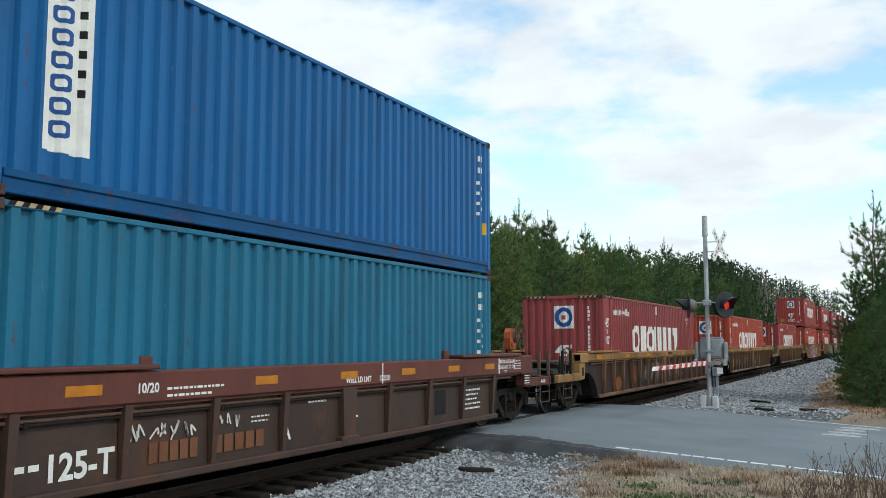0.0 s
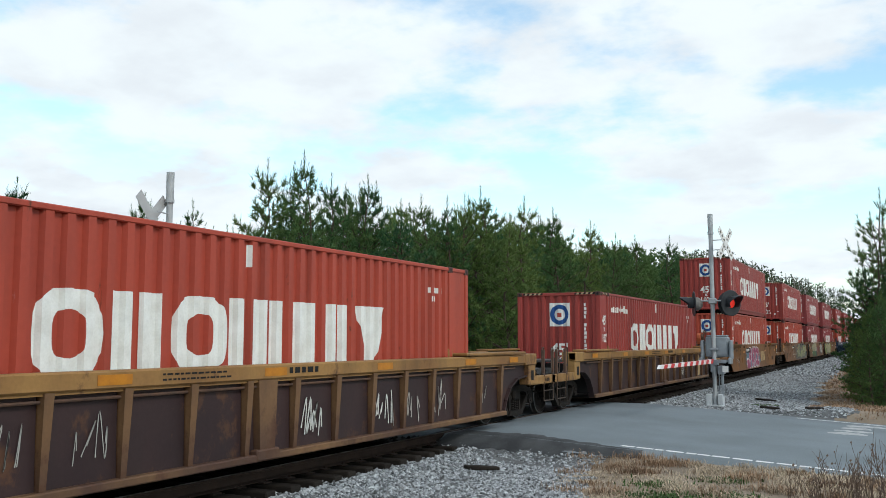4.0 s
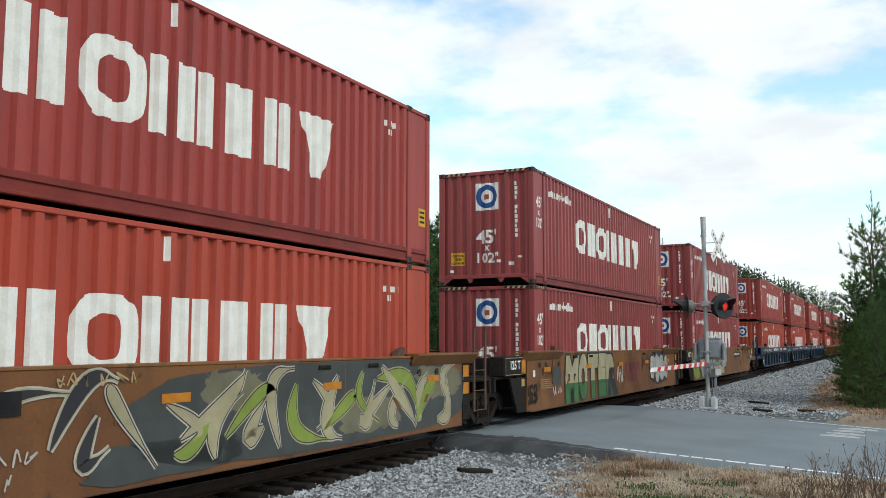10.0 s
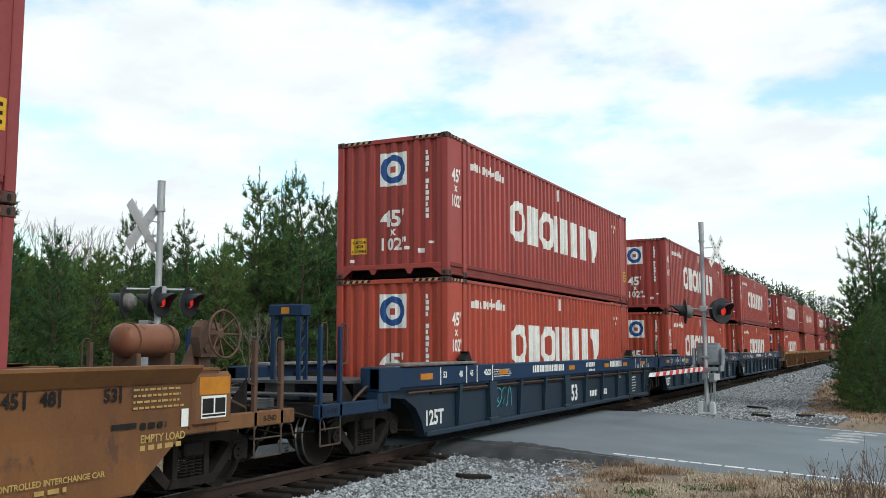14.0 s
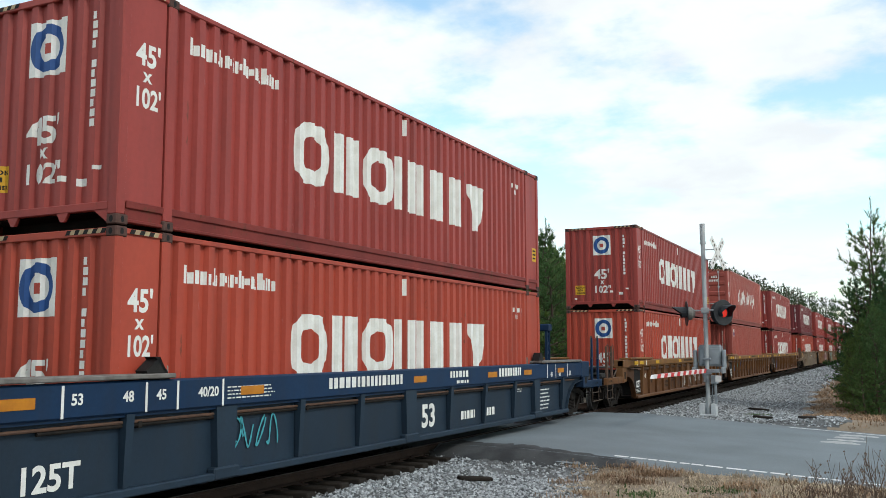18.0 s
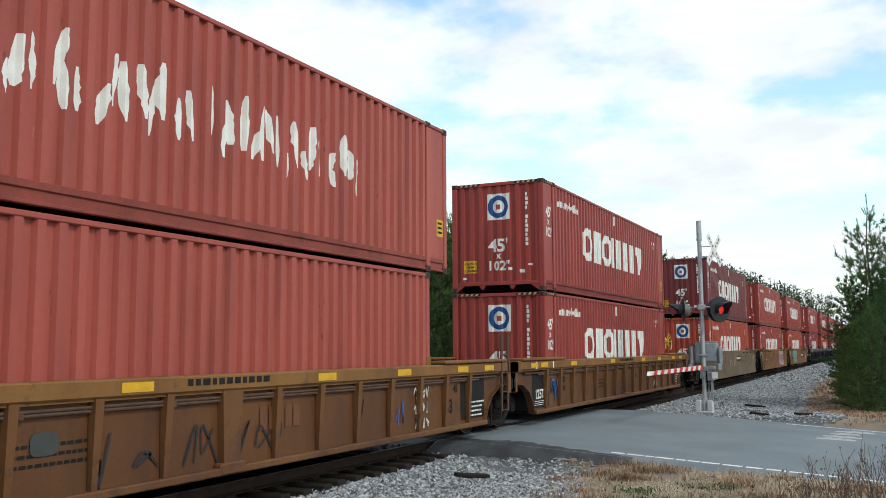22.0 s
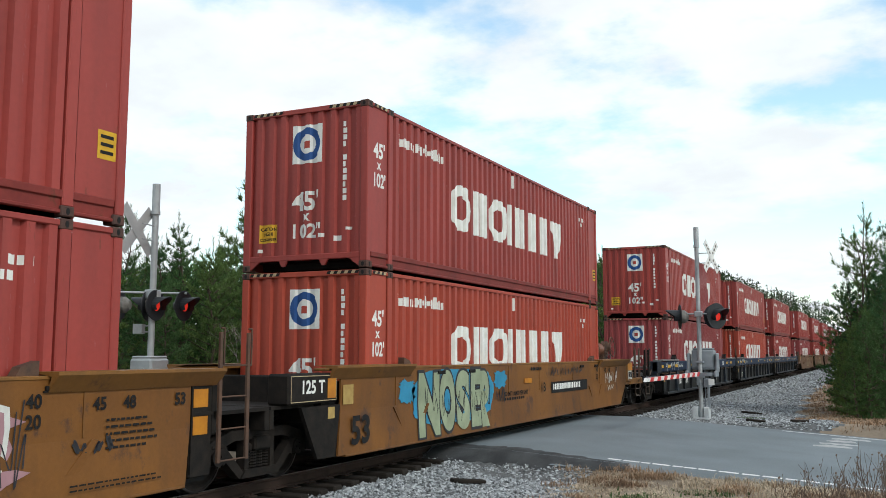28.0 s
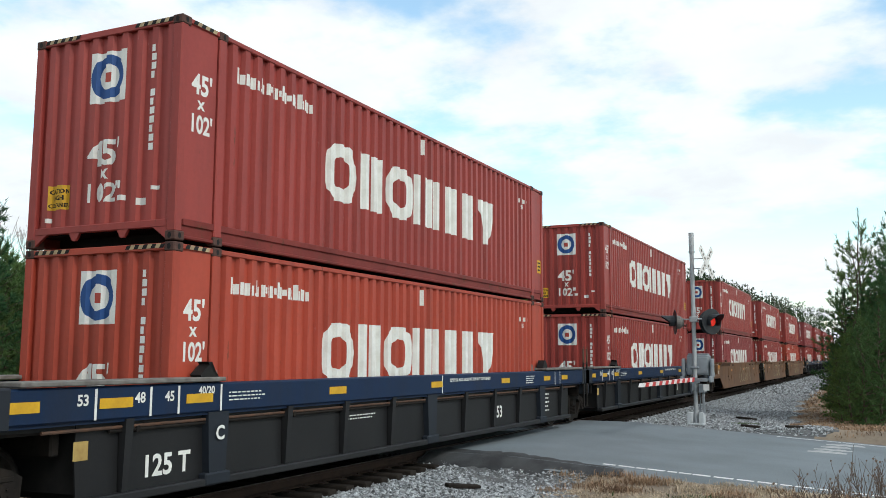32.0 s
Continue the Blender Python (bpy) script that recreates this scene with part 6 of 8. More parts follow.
def lettered_piece(car, wall, word, cells, z0, z1, fill, line, low=None, cut=0.8, fat=0.05, rim=0.075, lean=0.0, seed=1):
    """Big fat sprayed letters, each with a dark or light rim and, where given, a second colour below a line."""
    rng = random.Random(seed)
    mats = [spray(fill, SPRAY[fill]), spray(line, SPRAY[line]), spray(low or fill, SPRAY[low or fill])]
    for i, (ch, (a, b)) in enumerate(zip(word, cells)):
        m = M()
        inner, fi = text_faces(ch, 1.0, fat, 8)
        outer, fo = text_faces(ch, 1.0, fat + rim, 8)
        xs, zs = [q[0] for q in inner], [q[1] for q in inner]
        kx, kz = (b - a) / (max(xs) - min(xs)), (z1 - z0) / (max(zs) - min(zs))
        drop, tip = rng.uniform(-0.03, 0.03), rng.uniform(-0.05, 0.05)

        def put(q):
            z = z0 + (q[1] - min(zs)) * kz + drop
            return (a + (q[0] - min(xs)) * kx + (lean + tip) * (z - z0), min(1.58, max(0.30, z)))
        wall.shape(m, [put(q) for q in outer], fo, 1, lift=0.0122 + 0.0004 * (i % 3))
        pts = [put(q) for q in inner]
        if low:
            for f in fi:
                poly = [pts[j] for j in f]
                for keep, k in ((1, 0), (-1, 2)):
                    part_of = []
                    for p0, p1 in zip(poly, poly[1:] + poly[:1]):
                        da, db = (p0[1] - cut) * keep, (p1[1] - cut) * keep
                        if da >= 0:
                            part_of.append(p0)
                        if da * db < 0:
                            part_of.append((p0[0] + (p1[0] - p0[0]) * da / (da - db), cut))
                    if len(part_of) > 2:
                        wall.shape(m, part_of, [tuple(range(len(part_of)))], k, lift=0.0145 + 0.0004 * (i % 3))
        else:
            wall.shape(m, pts, fi, 0, lift=0.0145 + 0.0004 * (i % 3))
        part("painted_letter", m.mesh("painted_letter", mats), car, label=f"large {fill} spray-painted letter rimmed in {line}")


def ribbon(wall, m, pts, widths, k, lift):
    v = []
    for j, p in enumerate(pts):
        d = pts[min(j + 1, len(pts) - 1)] - pts[max(j - 1, 0)]
        d = Vector((-d.y, d.x)).normalized() * widths[j] / 2
        v += [(p.x + d.x, min(1.58, max(0.30, p.y + d.y))), (p.x - d.x, min(1.58, max(0.30, p.y - d.y)))]
    wall.shape(m, v, [(2 * j, 2 * j + 2, 2 * j + 3, 2 * j + 1) for j in range(len(pts) - 1)], k, lift)


def wild_piece(car, wall, seed, y0, y1, z0, z1, count, fill, line, second, reach=0.9):
    """Interlocking pointed strokes with a dark core line and a pale rim."""
    rng = random.Random(seed)
    mats = [spray(fill, SPRAY[fill]), spray(line, SPRAY[line]), spray(second, SPRAY[second])]
    for i in range(count):
        m = M()
        c = y0 + (y1 - y0) * (i + 0.5) / count
        a = Vector((c + rng.uniform(-0.5, 0.1) * reach, rng.uniform(z0, z0 + 0.35)))
        b = Vector((c + rng.uniform(0.0, 0.8) * reach, rng.uniform(z1 - 0.4, z1)))
        if rng.random() < 0.35:
            a.y, b.y = b.y, a.y
        bow = Vector((rng.uniform(-0.5, 0.5), rng.uniform(-0.35, 0.35)))
        pts = [a.lerp(b, j / 14) + bow * math.sin(math.pi * j / 14) for j in range(15)]
        w = rng.uniform(0.12, 0.26)
        prof = [w * (0.08 + math.sin(math.pi * min(1, j / 14 * 1.15)) ** 0.8) if j < 13 else w * 0.06 for j in range(15)]
        ribbon(wall, m, pts, [q + 0.07 for q in prof], 2, 0.0125 + 0.0003 * (i % 4))
        ribbon(wall, m, pts, [q + 0.03 for q in prof], 1, 0.0140 + 0.0003 * (i % 4))
        ribbon(wall, m, pts, prof, 0, 0.0155 + 0.0003 * (i % 4))
        part("painted_stroke", m.mesh("painted_stroke", mats), car, label=f"pointed {fill} spray-painted stroke edged in {line}")


def handwriting(car, wall, seed, y0, y1, z0, z1, letters, tint, width=0.03, lean=0.25):
    """One quick row of joined, angular letter-like strokes, one part a stroke."""
    rng = random.Random(seed)
    step, h = (y1 - y0) / letters, z1 - z0
    for i in range(letters):
        m = M()
        o = y0 + i * step
        n = rng.choice((3, 4, 4, 5))
        knots = [Vector((o + rng.uniform(0.0, 0.95) * step, z0 + h * (rng.uniform(0.55, 1.0) if j % 2 else rng.uniform(0.0, 0.4)))) for j in range(n)]
        knots = [Vector((q.x + lean * (q.y - z0) * 0.4, q.y)) for q in knots]
        pts = []
        for j in range(n - 1):
            p0, p1, p2, p3 = knots[max(j - 1, 0)], knots[j], knots[j + 1], knots[min(j + 2, n - 1)]
            for t in (0, 0.2, 0.4, 0.6, 0.8):
                pts.append(0.5 * (2 * p1 + (p2 - p0) * t + (2 * p0 - 5 * p1 + 4 * p2 - p3) * t * t + (3 * p1 - p0 - 3 * p2 + p3) * t ** 3))
        pts.append(knots[-1])
        ribbon(wall, m, pts, [width * rng.uniform(0.7, 1.15) for _ in pts], 0, 0.0178)
        part("sprayed_line", m.mesh("sprayed_line", spray(tint, SPRAY[tint])), car, label=f"{tint} sprayed line")


def scrawl(car, wall, n, seed, y0, y1, z0, z1, count, tint, width=0.035):
    """Quick looping spray-can lines, one part each."""
    rng = random.Random(seed)
    w = (y1 - y0) / count
    for i in range(count):
        m = M()
        cx, cz, h = y0 + (i + 0.5) * w, (z0 + z1) / 2, (z1 - z0) / 2
        ph, fq, ax = rng.uniform(0, 6), rng.choice((1, 2, 2, 3)), rng.uniform(0.35, 0.6)
        pts = []
        for j in range(21):
            t = j / 20
            pts.append(Vector((cx + w * ax * math.sin(ph + t * 6.3 * fq * 0.5) + 0.1 * h * math.cos(t * 9 + ph), cz + h * math.cos(t * 5.4 * (1 + 0.3 * (fq % 2)) + ph * 0.5))))
        v = []
        for j, p in enumerate(pts):
            d = pts[min(j + 1, 20)] - pts[max(j - 1, 0)]
            d = Vector((-d.y, d.x)).normalized() * width / 2 * (0.7 + 0.5 * math.sin(j * 0.9 + ph) ** 2)
            v += [wall.at(p.x + d.x, p.y + d.y, 0.0172), wall.at(p.x - d.x, p.y - d.y, 0.0172)]
        m.add(v, [(2 * j, 2 * j + 2, 2 * j + 3, 2 * j + 1) for j in range(20)])
        part("sprayed_line", m.mesh("sprayed_line", spray(tint, SPRAY[tint])), car, label=f"{tint} sprayed line")


def well_floor(car, hw):
    def make():
        m = M()
        for y in np.linspace(-hw + 0.4, hw - 0.4, 13):
            m.box(-1.4, 1.4, y - 0.15, y + 0.15, 0.26, 0.345, c=0.01)
        m.box(-1.38, -1.30, -hw, hw, 0.28, 1.4)
        m.box(1.30, 1.38, -hw, hw, 0.28, 1.4)
        for e in (-1, 1):
            m.box(-1.38, 1.38, *sorted((e * hw, e * (hw + 0.06))), 0.4, 1.2)
        return m.mesh("well_floor", BLACK)
    part("well_floor", shared(("floor", hw), make), car)


RIBS = {"navy": (-5.16, 1.63), "bluesill": (-7.72, 1.53), "tan": (-5.3, 1.06), "rusty": (-5.5, 1.04), "oxide": (-4.45, 1.45)}


def well_car(livery, label, near, far, hw=8.25, brake="", tags=None, group="well cars", deep=False, fins=False, tank=False, dark=False, near_brake=""):
    near_brake = near_brake or ("dark" if dark else "")
    mats = CAR_MATS[livery]
    car = thing("well_car", label, "well car", group)
    tags = tags or {}
    well_floor(car, hw)
    if livery.startswith("smooth"):
        smooth_sides(car, hw, mats, tags, {-1: near, 1: far})
    else:
        ribbed_sides(car, hw, mats, deep, tags, livery)
    for e, kind in ((-1, near), (1, far)):
        if kind == "coupler":
            coupled_end(car, e, hw, mats, brake if e > 0 else near_brake, 1.62 if livery in ("rusty", "oxide") else 2.18 if livery == "navy" else 1.95)
        else:
            joint_end(car, e, hw, mats, e > 0, e > 0, livery)
    if fins:
        for e in (-1, 1):
            for s in (-1, 1):
                def fin():
                    y = e * (hw - 1.95)
                    return M().prism([(y - 0.16, 1.5), (y + 0.16, 1.5), (y + 0.13 * (1 + e) / 2 + 0.1, 1.62), (y + e * 0.10, 1.78), (y + e * 0.02, 1.78), (y - 0.13 * (1 - e) / 2 - 0.1, 1.62)], "x", *sorted((s * 1.33, s * 1.50))).mesh("container_guide", BLACK)
                part("container_guide", shared(("fin", hw, e, s), fin), car)
    if tank:
        y0, y1, r, xt, zt = 9.18, 10.02, 0.215, 0.4, 1.95
        m = M().lathe([(y0 - 0.075, 0.0), (y0 - 0.07, 0.08), (y0 - 0.045, 0.155), (y0, 0.2), (y0 + 0.04, r), (y1 - 0.04, r), (y1, 0.2), (y1 + 0.045, 0.155), (y1 + 0.07, 0.08), (y1 + 0.075, 0.0)], 28, "y")
        m.v = [(x + xt, y, z + zt) for x, y, z in m.v]
        tk = part("air_reservoir", m.mesh("air_reservoir", TANKPAINT, smooth=True), car, label="rust-brown air reservoir tank")
        for y in (y0 + 0.12, y1 - 0.12):
            part("tank_bracket", M().box(xt - 0.2, xt + 0.2, y - 0.04, y + 0.04, 1.0, zt - r + 0.05, c=0.01).ring((xt, y, zt), (0, 1, 0), r + 0.008, 0.012, 24, 4), tk, RUSTBROWN)
    return car


NUM = lambda s, size, y, z, on="panel", k=0: (s, size, y, z, on, k)
SILLNUM = (NUM("53", 0.16, -7.55, 1.3, "sill"), NUM("48", 0.16, -6.85, 1.3, "sill"), NUM("45", 0.16, -6.35, 1.3, "sill"), NUM("40/20", 0.16, -5.55, 1.3, "sill"))


def all_cars():
    C, J = "coupler", "joint"
    units = []
    units.append(well_car("oxide", "brown single-unit well car with vertical ribs and stencilled panels", C, C, hw=6.15, brake="orange", deep=True, tags={
        "reflect": (-5.1, -2.05, 0.0, 1.9, 3.7, 5.4, 7.51), "ink": WHITE,
        "text": (NUM("125-T", 0.38, -5.0, 0.45), NUM("WELL LD LMT", 0.12, 0.28, 1.22, "sill"), NUM("122300", 0.12, 1.08, 1.22, "sill"), NUM("10/20", 0.15, -4.2, 1.28, "sill"), NUM("A", 0.3, -1.42, 0.5), NUM("TMX BRAKE BEAMS", 0.105, 6.33, 1.39, "sill"), NUM("STANDARD TO CAR", 0.105, 6.33, 1.275, "sill")),
        "print": ((-3.9, -2.9, 1.2, 1.36, 2, "sill", 0), (-5.8, -5.42, 0.56, 0.64, 1, "panel", 0), (-2.2, -1.8, 0.78, 0.9, 2, "panel", 0), (0.0, 0.5, 0.66, 0.88, 3, "panel", 0), (4.4, 5.2, 0.5, 0.95, 5, "panel", 0), (-0.9, -0.4, 0.95, 1.1, 2, "panel", 0), (6.74, 7.2, 1.24, 1.46, 4, "sill", 0), (7.3, 7.72, 1.44, 1.50, 1, "sill", 0), (7.36, 7.70, 0.90, 1.12, 4, "sill", 0), (6.15, 6.35, 1.19, 1.25, 2, "sill", 0)),
        "plates": ((1.0, 1.03, 1.17, 1.5, "sill", 0), (5.87, 5.92, 1.17, 1.5, "sill", 0), (3.15, 3.6, 0.5, 0.95, "panel", 1)),
        "signs": ((-4.04, -3.2, 0.47, 0.70, "faded orange"), (-2.95, -1.9, 0.47, 0.69, "faded orange")),
        "handwriting": ((21, -4.4, -3.22, 0.70, 0.95, 7, "white", 0.028), (22, -2.93, -2.4, 0.76, 0.95, 3, "white", 0.026))}))
    rusty = {"reflect": (-8.3, -5.2, -2.6, 0.2, 3.1, 6.4, 8.6), "ink": WHITE, "print": ((-1.9, -0.7, 1.37, 1.49, 2, "sill", 1), (0.5, 1.3, 1.37, 1.47, 1, "sill", 1)), "plates": ((0.42, 0.45, 1.33, 1.51, "sill", 1),)}
    names = "rusty brown single-unit well car with yellow top sill and ribs"
    rust_marks = (
        {"patches": ((301, -4.25, -3.75, 0.5, 0.9, "rust", 0.4), (302, -4.05, -3.8, 0.75, 1.12, "red", 0.35), (303, -6.3, -5.5, 0.35, 0.8, "rust", 0.3), (304, -0.2, 0.25, 0.5, 0.95, "rust", 0.3)), "text": (NUM("20", 0.17, -6.5, 1.0, "panel", 1), NUM("40", 0.17, -6.5, 0.8, "panel", 1)),
         "wild": ((311, -2.4, 0.5, 0.42, 1.2, 6, "dull grey", "charcoal", "dull grey", 0.35),), "handwriting": ((312, 0.85, 1.5, 0.88, 1.16, 4, "silver", 0.022), (313, 0.85, 1.45, 0.55, 0.84, 4, "silver", 0.022), (314, -2.9, -2.5, 0.5, 1.15, 2, "grey", 0.02), (315, 2.2, 3.4, 0.5, 0.9, 4, "grey", 0.02))},
        {"plates": ((-6.62, -6.58, 0.7, 1.1, "panel", 1), (-8.58, -8.40, 0.5, 0.68, "panel", 2)), "patches": ((321, -7.45, -6.85, 0.5, 1.2, "tan", 0.06),), "text": (NUM("20", 0.17, -6.45, 0.98, "panel", 1), NUM("40", 0.17, -6.45, 0.78, "panel", 1)),
         "handwriting": ((322, -7.35, -6.9, 0.58, 0.85, 3, "charcoal", 0.02), (323, -6.3, -5.5, 0.5, 1.15, 4, "grey", 0.014), (324, -5.2, -4.5, 0.5, 1.15, 5, "grey", 0.014), (325, -4.2, -3.6, 0.5, 1.15, 4, "grey", 0.014), (326, -3.1, -2.6, 0.55, 1.15, 3, "grey", 0.014), (327, 0.9, 1.5, 0.38, 1.12, 4, "white", 0.03), (328, 2.9, 3.6, 0.42, 1.1, 4, "white", 0.026), (329, 3.9, 4.5, 0.42, 1.1, 3, "silver", 0.026), (330, 4.9, 5.5, 0.42, 1.15, 3, "silver", 0.026), (331, 6.9, 7.4, 0.5, 1.1, 3, "silver", 0.03))},
        {"patches": ((341, 6.0, 6.75, 0.36, 1.24, "tan", 0.06),), "text": (NUM("20", 0.17, 5.85, 1.02, "panel", 1), NUM("40", 0.17, 5.85, 0.82, "panel", 1)),
         "handwriting": ((342, -0.2, 0.5, 0.45, 1.08, 4, "white", 0.022), (343, 2.95, 3.55, 0.86, 1.2, 3, "white", 0.024), (344, 2.9, 3.6, 0.5, 0.82, 4, "white", 0.024), (345, 3.72, 3.95, 0.3, 1.28, 2, "silver", 0.03), (346, 4.85, 5.6, 0.82, 1.2, 4, "white", 0.03), (347, 4.9, 5.3, 0.36, 0.7, 2, "white", 0.024), (348, 6.1, 6.65, 0.9, 1.18, 3, "charcoal", 0.02), (349, 7.5, 8.0, 0.9, 1.2, 3, "tan", 0.02))})
    for i, (br, g) in enumerate(zip(("far_rust", "", "orange"), rust_marks)):
        units.append(well_car("rusty", names, C, C, brake=br, tags=dict(dict(rusty), **g), dark=(i == 0)))
    plate53 = (NUM("53", 0.60, -7.72, 0.46, "panel", 1),)
    smallnum = tuple(NUM(s, 0.17, y, 1.26 - (0.19 if s == "20" else 0), "sill", 1) for s, y in (("53", -7.9), ("48", -7.13), ("45", -6.7), ("40", -5.75), ("20", -5.75), ("45", 6.0), ("48", 6.7), ("53", 8.2)))
    units.append(well_car("smooth_ochre", "yellow-tan smooth-sided well car with magenta spray-painted lettering", C, C, brake="", tags={"ink": WHITE, "reflect": (-8.3, -4.6, 3.9, 8.6), "text": smallnum, "plates": ((-3.8, -2.3, 1.16, 1.40, "sill", 1), (6.9, 7.3, 0.6, 0.8, "panel", 1)),
        "print": ((-3.7, -2.4, 1.2, 1.36, 1, "sill", 0), (-8.2, -7.2, 1.35, 1.5, 3, "sill", 1)), "patches": ((401, -4.1, 1.75, 0.30, 1.40, "grey blue", 0.16), (402, -3.75, -2.75, 0.28, 0.86, "white", 0.05, 0.0125), (403, -3.68, -2.82, 0.28, 0.80, "magenta", 0.06, 0.0145)), "pieces": (("PATCO", ((-2.82, -2.0), (-1.98, -1.08), (-1.2, -0.42), (-0.5, 0.28), (0.26, 1.06)), 0.36, 1.42, "magenta", "white", None, 0.8, 0.07, 0.05, 0.12),), "signs": ((1.95, 3.75, 0.62, 1.18, "tan"),), "handwriting": ((404, 1.12, 1.6, 0.98, 1.14, 4, "white", 0.018), (42, -7.2, -6.0, 0.6, 1.0, 5, "silver", 0.02))}))
    t5 = {"ink": WHITE, "reflect": (-3.4, -0.08, 3.24, 6.57), "text": smallnum + plate53, "plates": ((-3.9, -2.2, 1.14, 1.38, "sill", 1),), "print": ((-3.8, -2.3, 1.19, 1.33, 1, "sill", 0), (-9.15, -8.3, 1.14, 1.42, 5, "sill", 2), (-9.18, -9.03, 0.94, 1.12, 2, "sill", 3)),
          "patches": ((501, -0.9, 8.0, 0.30, 1.57, "charcoal", 0.05), (502, -1.6, 1.2, 0.30, 0.75, "charcoal", 0.18), (503, 0.3, 1.6, 0.9, 1.55, "olive", 0.3, 0.0121), (504, 3.2, 5.4, 0.4, 1.0, "olive", 0.3, 0.0121), (505, 5.8, 7.8, 0.8, 1.5, "olive", 0.3, 0.0121)),
          "wild": ((511, -0.9, 7.6, 0.40, 1.50, 15, "cream", "black", "silver", 1.1), (512, 0.0, 6.5, 0.4, 1.4, 7, "lime", "black", "cream", 1.2), (513, -2.5, -1.0, 0.5, 1.45, 3, "black", "cream", "silver", 1.4)),
          "handwriting": ((521, -3.5, -2.0, 0.66, 0.84, 9, "silver", 0.022), (522, -3.3, -2.3, 0.45, 0.62, 7, "silver", 0.022), (523, -4.2, -3.0, 1.22, 1.5, 6, "tan", 0.03), (524, -1.9, -0.6, 1.38, 1.54, 6, "tan", 0.02), (54, -8.9, -7.9, 0.86, 1.08, 5, "black", 0.025))}
    units.append(well_car("smooth", "tan smooth-sided well car covered in cream and black spray paint", C, J, tags=t5, dark=True))
    t6 = {"ink": WHITE, "reflect": (-6.6, -3.25, 0.07, 3.37, 6.6), "text": smallnum[1:4] + plate53 , "plates": ((-7.6, -7.45, 1.05, 1.2, "sill", 3),), "print": ((-7.2, -6.3, 0.75, 1.0, 5, "panel", 2),),
          "patches": ((601, -6.3, -5.5, 0.75, 1.3, "charcoal", 0.4), (602, 3.75, 6.6, 0.42, 1.54, "black", 0.1)),
          "pieces": (("MOTER", ((-5.35, -4.3), (-4.22, -3.45), (-3.42, -2.5), (-2.45, -1.7), (-1.62, -0.5)), 0.32, 1.53, "cream", "black", "leaf green", 0.80, 0.095, 0.05, 0.12),), "graffiti": ((62, 3.85, 6.5, 0.46, 1.5, 4, "grey", "black"),), "signs": ((0.62, 2.55, 0.62, 1.24, "maroon"),),
          "handwriting": ((63, 2.7, 3.65, 1.02, 1.48, 4, "black", 0.03), (64, -0.45, 0.25, 0.6, 1.25, 4, "white", 0.03), (65, 4.0, 4.6, 0.7, 0.95, 3, "black", 0.02), (66, 5.8, 6.4, 0.8, 1.2, 3, "black", 0.02), (67, -7.0, -6.2, 1.0, 1.35, 4, "black", 0.03), (68, -6.3, -5.6, 0.5, 0.8, 4, "white", 0.02))}
    units.append(well_car("smooth", "tan smooth-sided well car with cream and green spray-painted lettering", J, J, tags=t6))
    t7 = {"ink": WHITE, "reflect": (-6.45, -3.13, 0.12), "text": (NUM("45", 0.2, 6.72, 1.28, "sill", 1), NUM("48", 0.2, 7.16, 1.28, "sill", 1), NUM("53", 0.2, 7.97, 1.28, "sill", 1), NUM("EMPTY LOAD", 0.12, 8.78, 0.80, "sill", 2), NUM("CONTROLLED INTERCHANGE CAR", 0.085, 7.2, 0.51, "panel", 2)) , "plates": ((3.0, 5.3, 1.10, 1.36, "sill", 1), (6.87, 6.90, 1.26, 1.44, "sill", 1), (7.29, 7.32, 1.26, 1.44, "sill", 1), (8.10, 8.13, 1.26, 1.44, "sill", 1), (9.07, 9.19, 0.93, 1.14, "sill", 3), (8.0, 8.36, 0.97, 1.03, "sill", 1)), "print": ((3.1, 5.2, 1.15, 1.30, 1, "sill", 0), (8.3, 9.15, 1.16, 1.43, 4, "sill", 2), (8.42, 8.84, 0.93, 1.02, 1, "sill", 1), (8.42, 9.1, 0.70, 0.77, 1, "sill", 2), (7.0, 7.5, 0.41, 0.47, 1, "panel", 2)),
          "patches": ((701, -8.0, -6.6, 0.32, 1.5, "lime", 0.1), (702, -6.9, -0.1, 0.30, 1.575, "charcoal", 0.03, 0.0118), (703, -4.9, -4.5, 1.25, 1.57, "lime", 0.2, 0.0121), (704, -0.5, 0.7, 0.8, 1.45, "lime", 0.2, 0.0114), (706, -7.75, -7.0, 0.75, 1.2, "black", 0.05, 0.0125), (707, -7.7, -7.05, 0.79, 1.16, "lime", 0.05, 0.0135), (708, -4.25, -3.85, 0.75, 1.1, "lime", 0.1, 0.0132), (709, -2.65, -2.3, 0.85, 1.12, "lime", 0.1, 0.0132)),
          "pieces": (("WOCE", ((-6.62, -4.82), (-4.66, -3.42), (-3.24, -1.9), (-1.75, -0.35)), 0.36, 1.50, "cream", "black", None, 0.8, 0.105, 0.035),),
          "handwriting": ((72, -7.65, -7.1, 0.9, 1.05, 4, "black", 0.02), (73, -8.6, -7.9, 0.9, 1.4, 4, "black", 0.03), (74, -0.35, 0.1, 0.9, 1.25, 3, "black", 0.03)), "smile": (5.4, 1.18)}
    units.append(well_car("smooth", "tan smooth-sided well car with huge cream spray-painted shapes", J, C, brake="rib", tags=t7, tank=True))
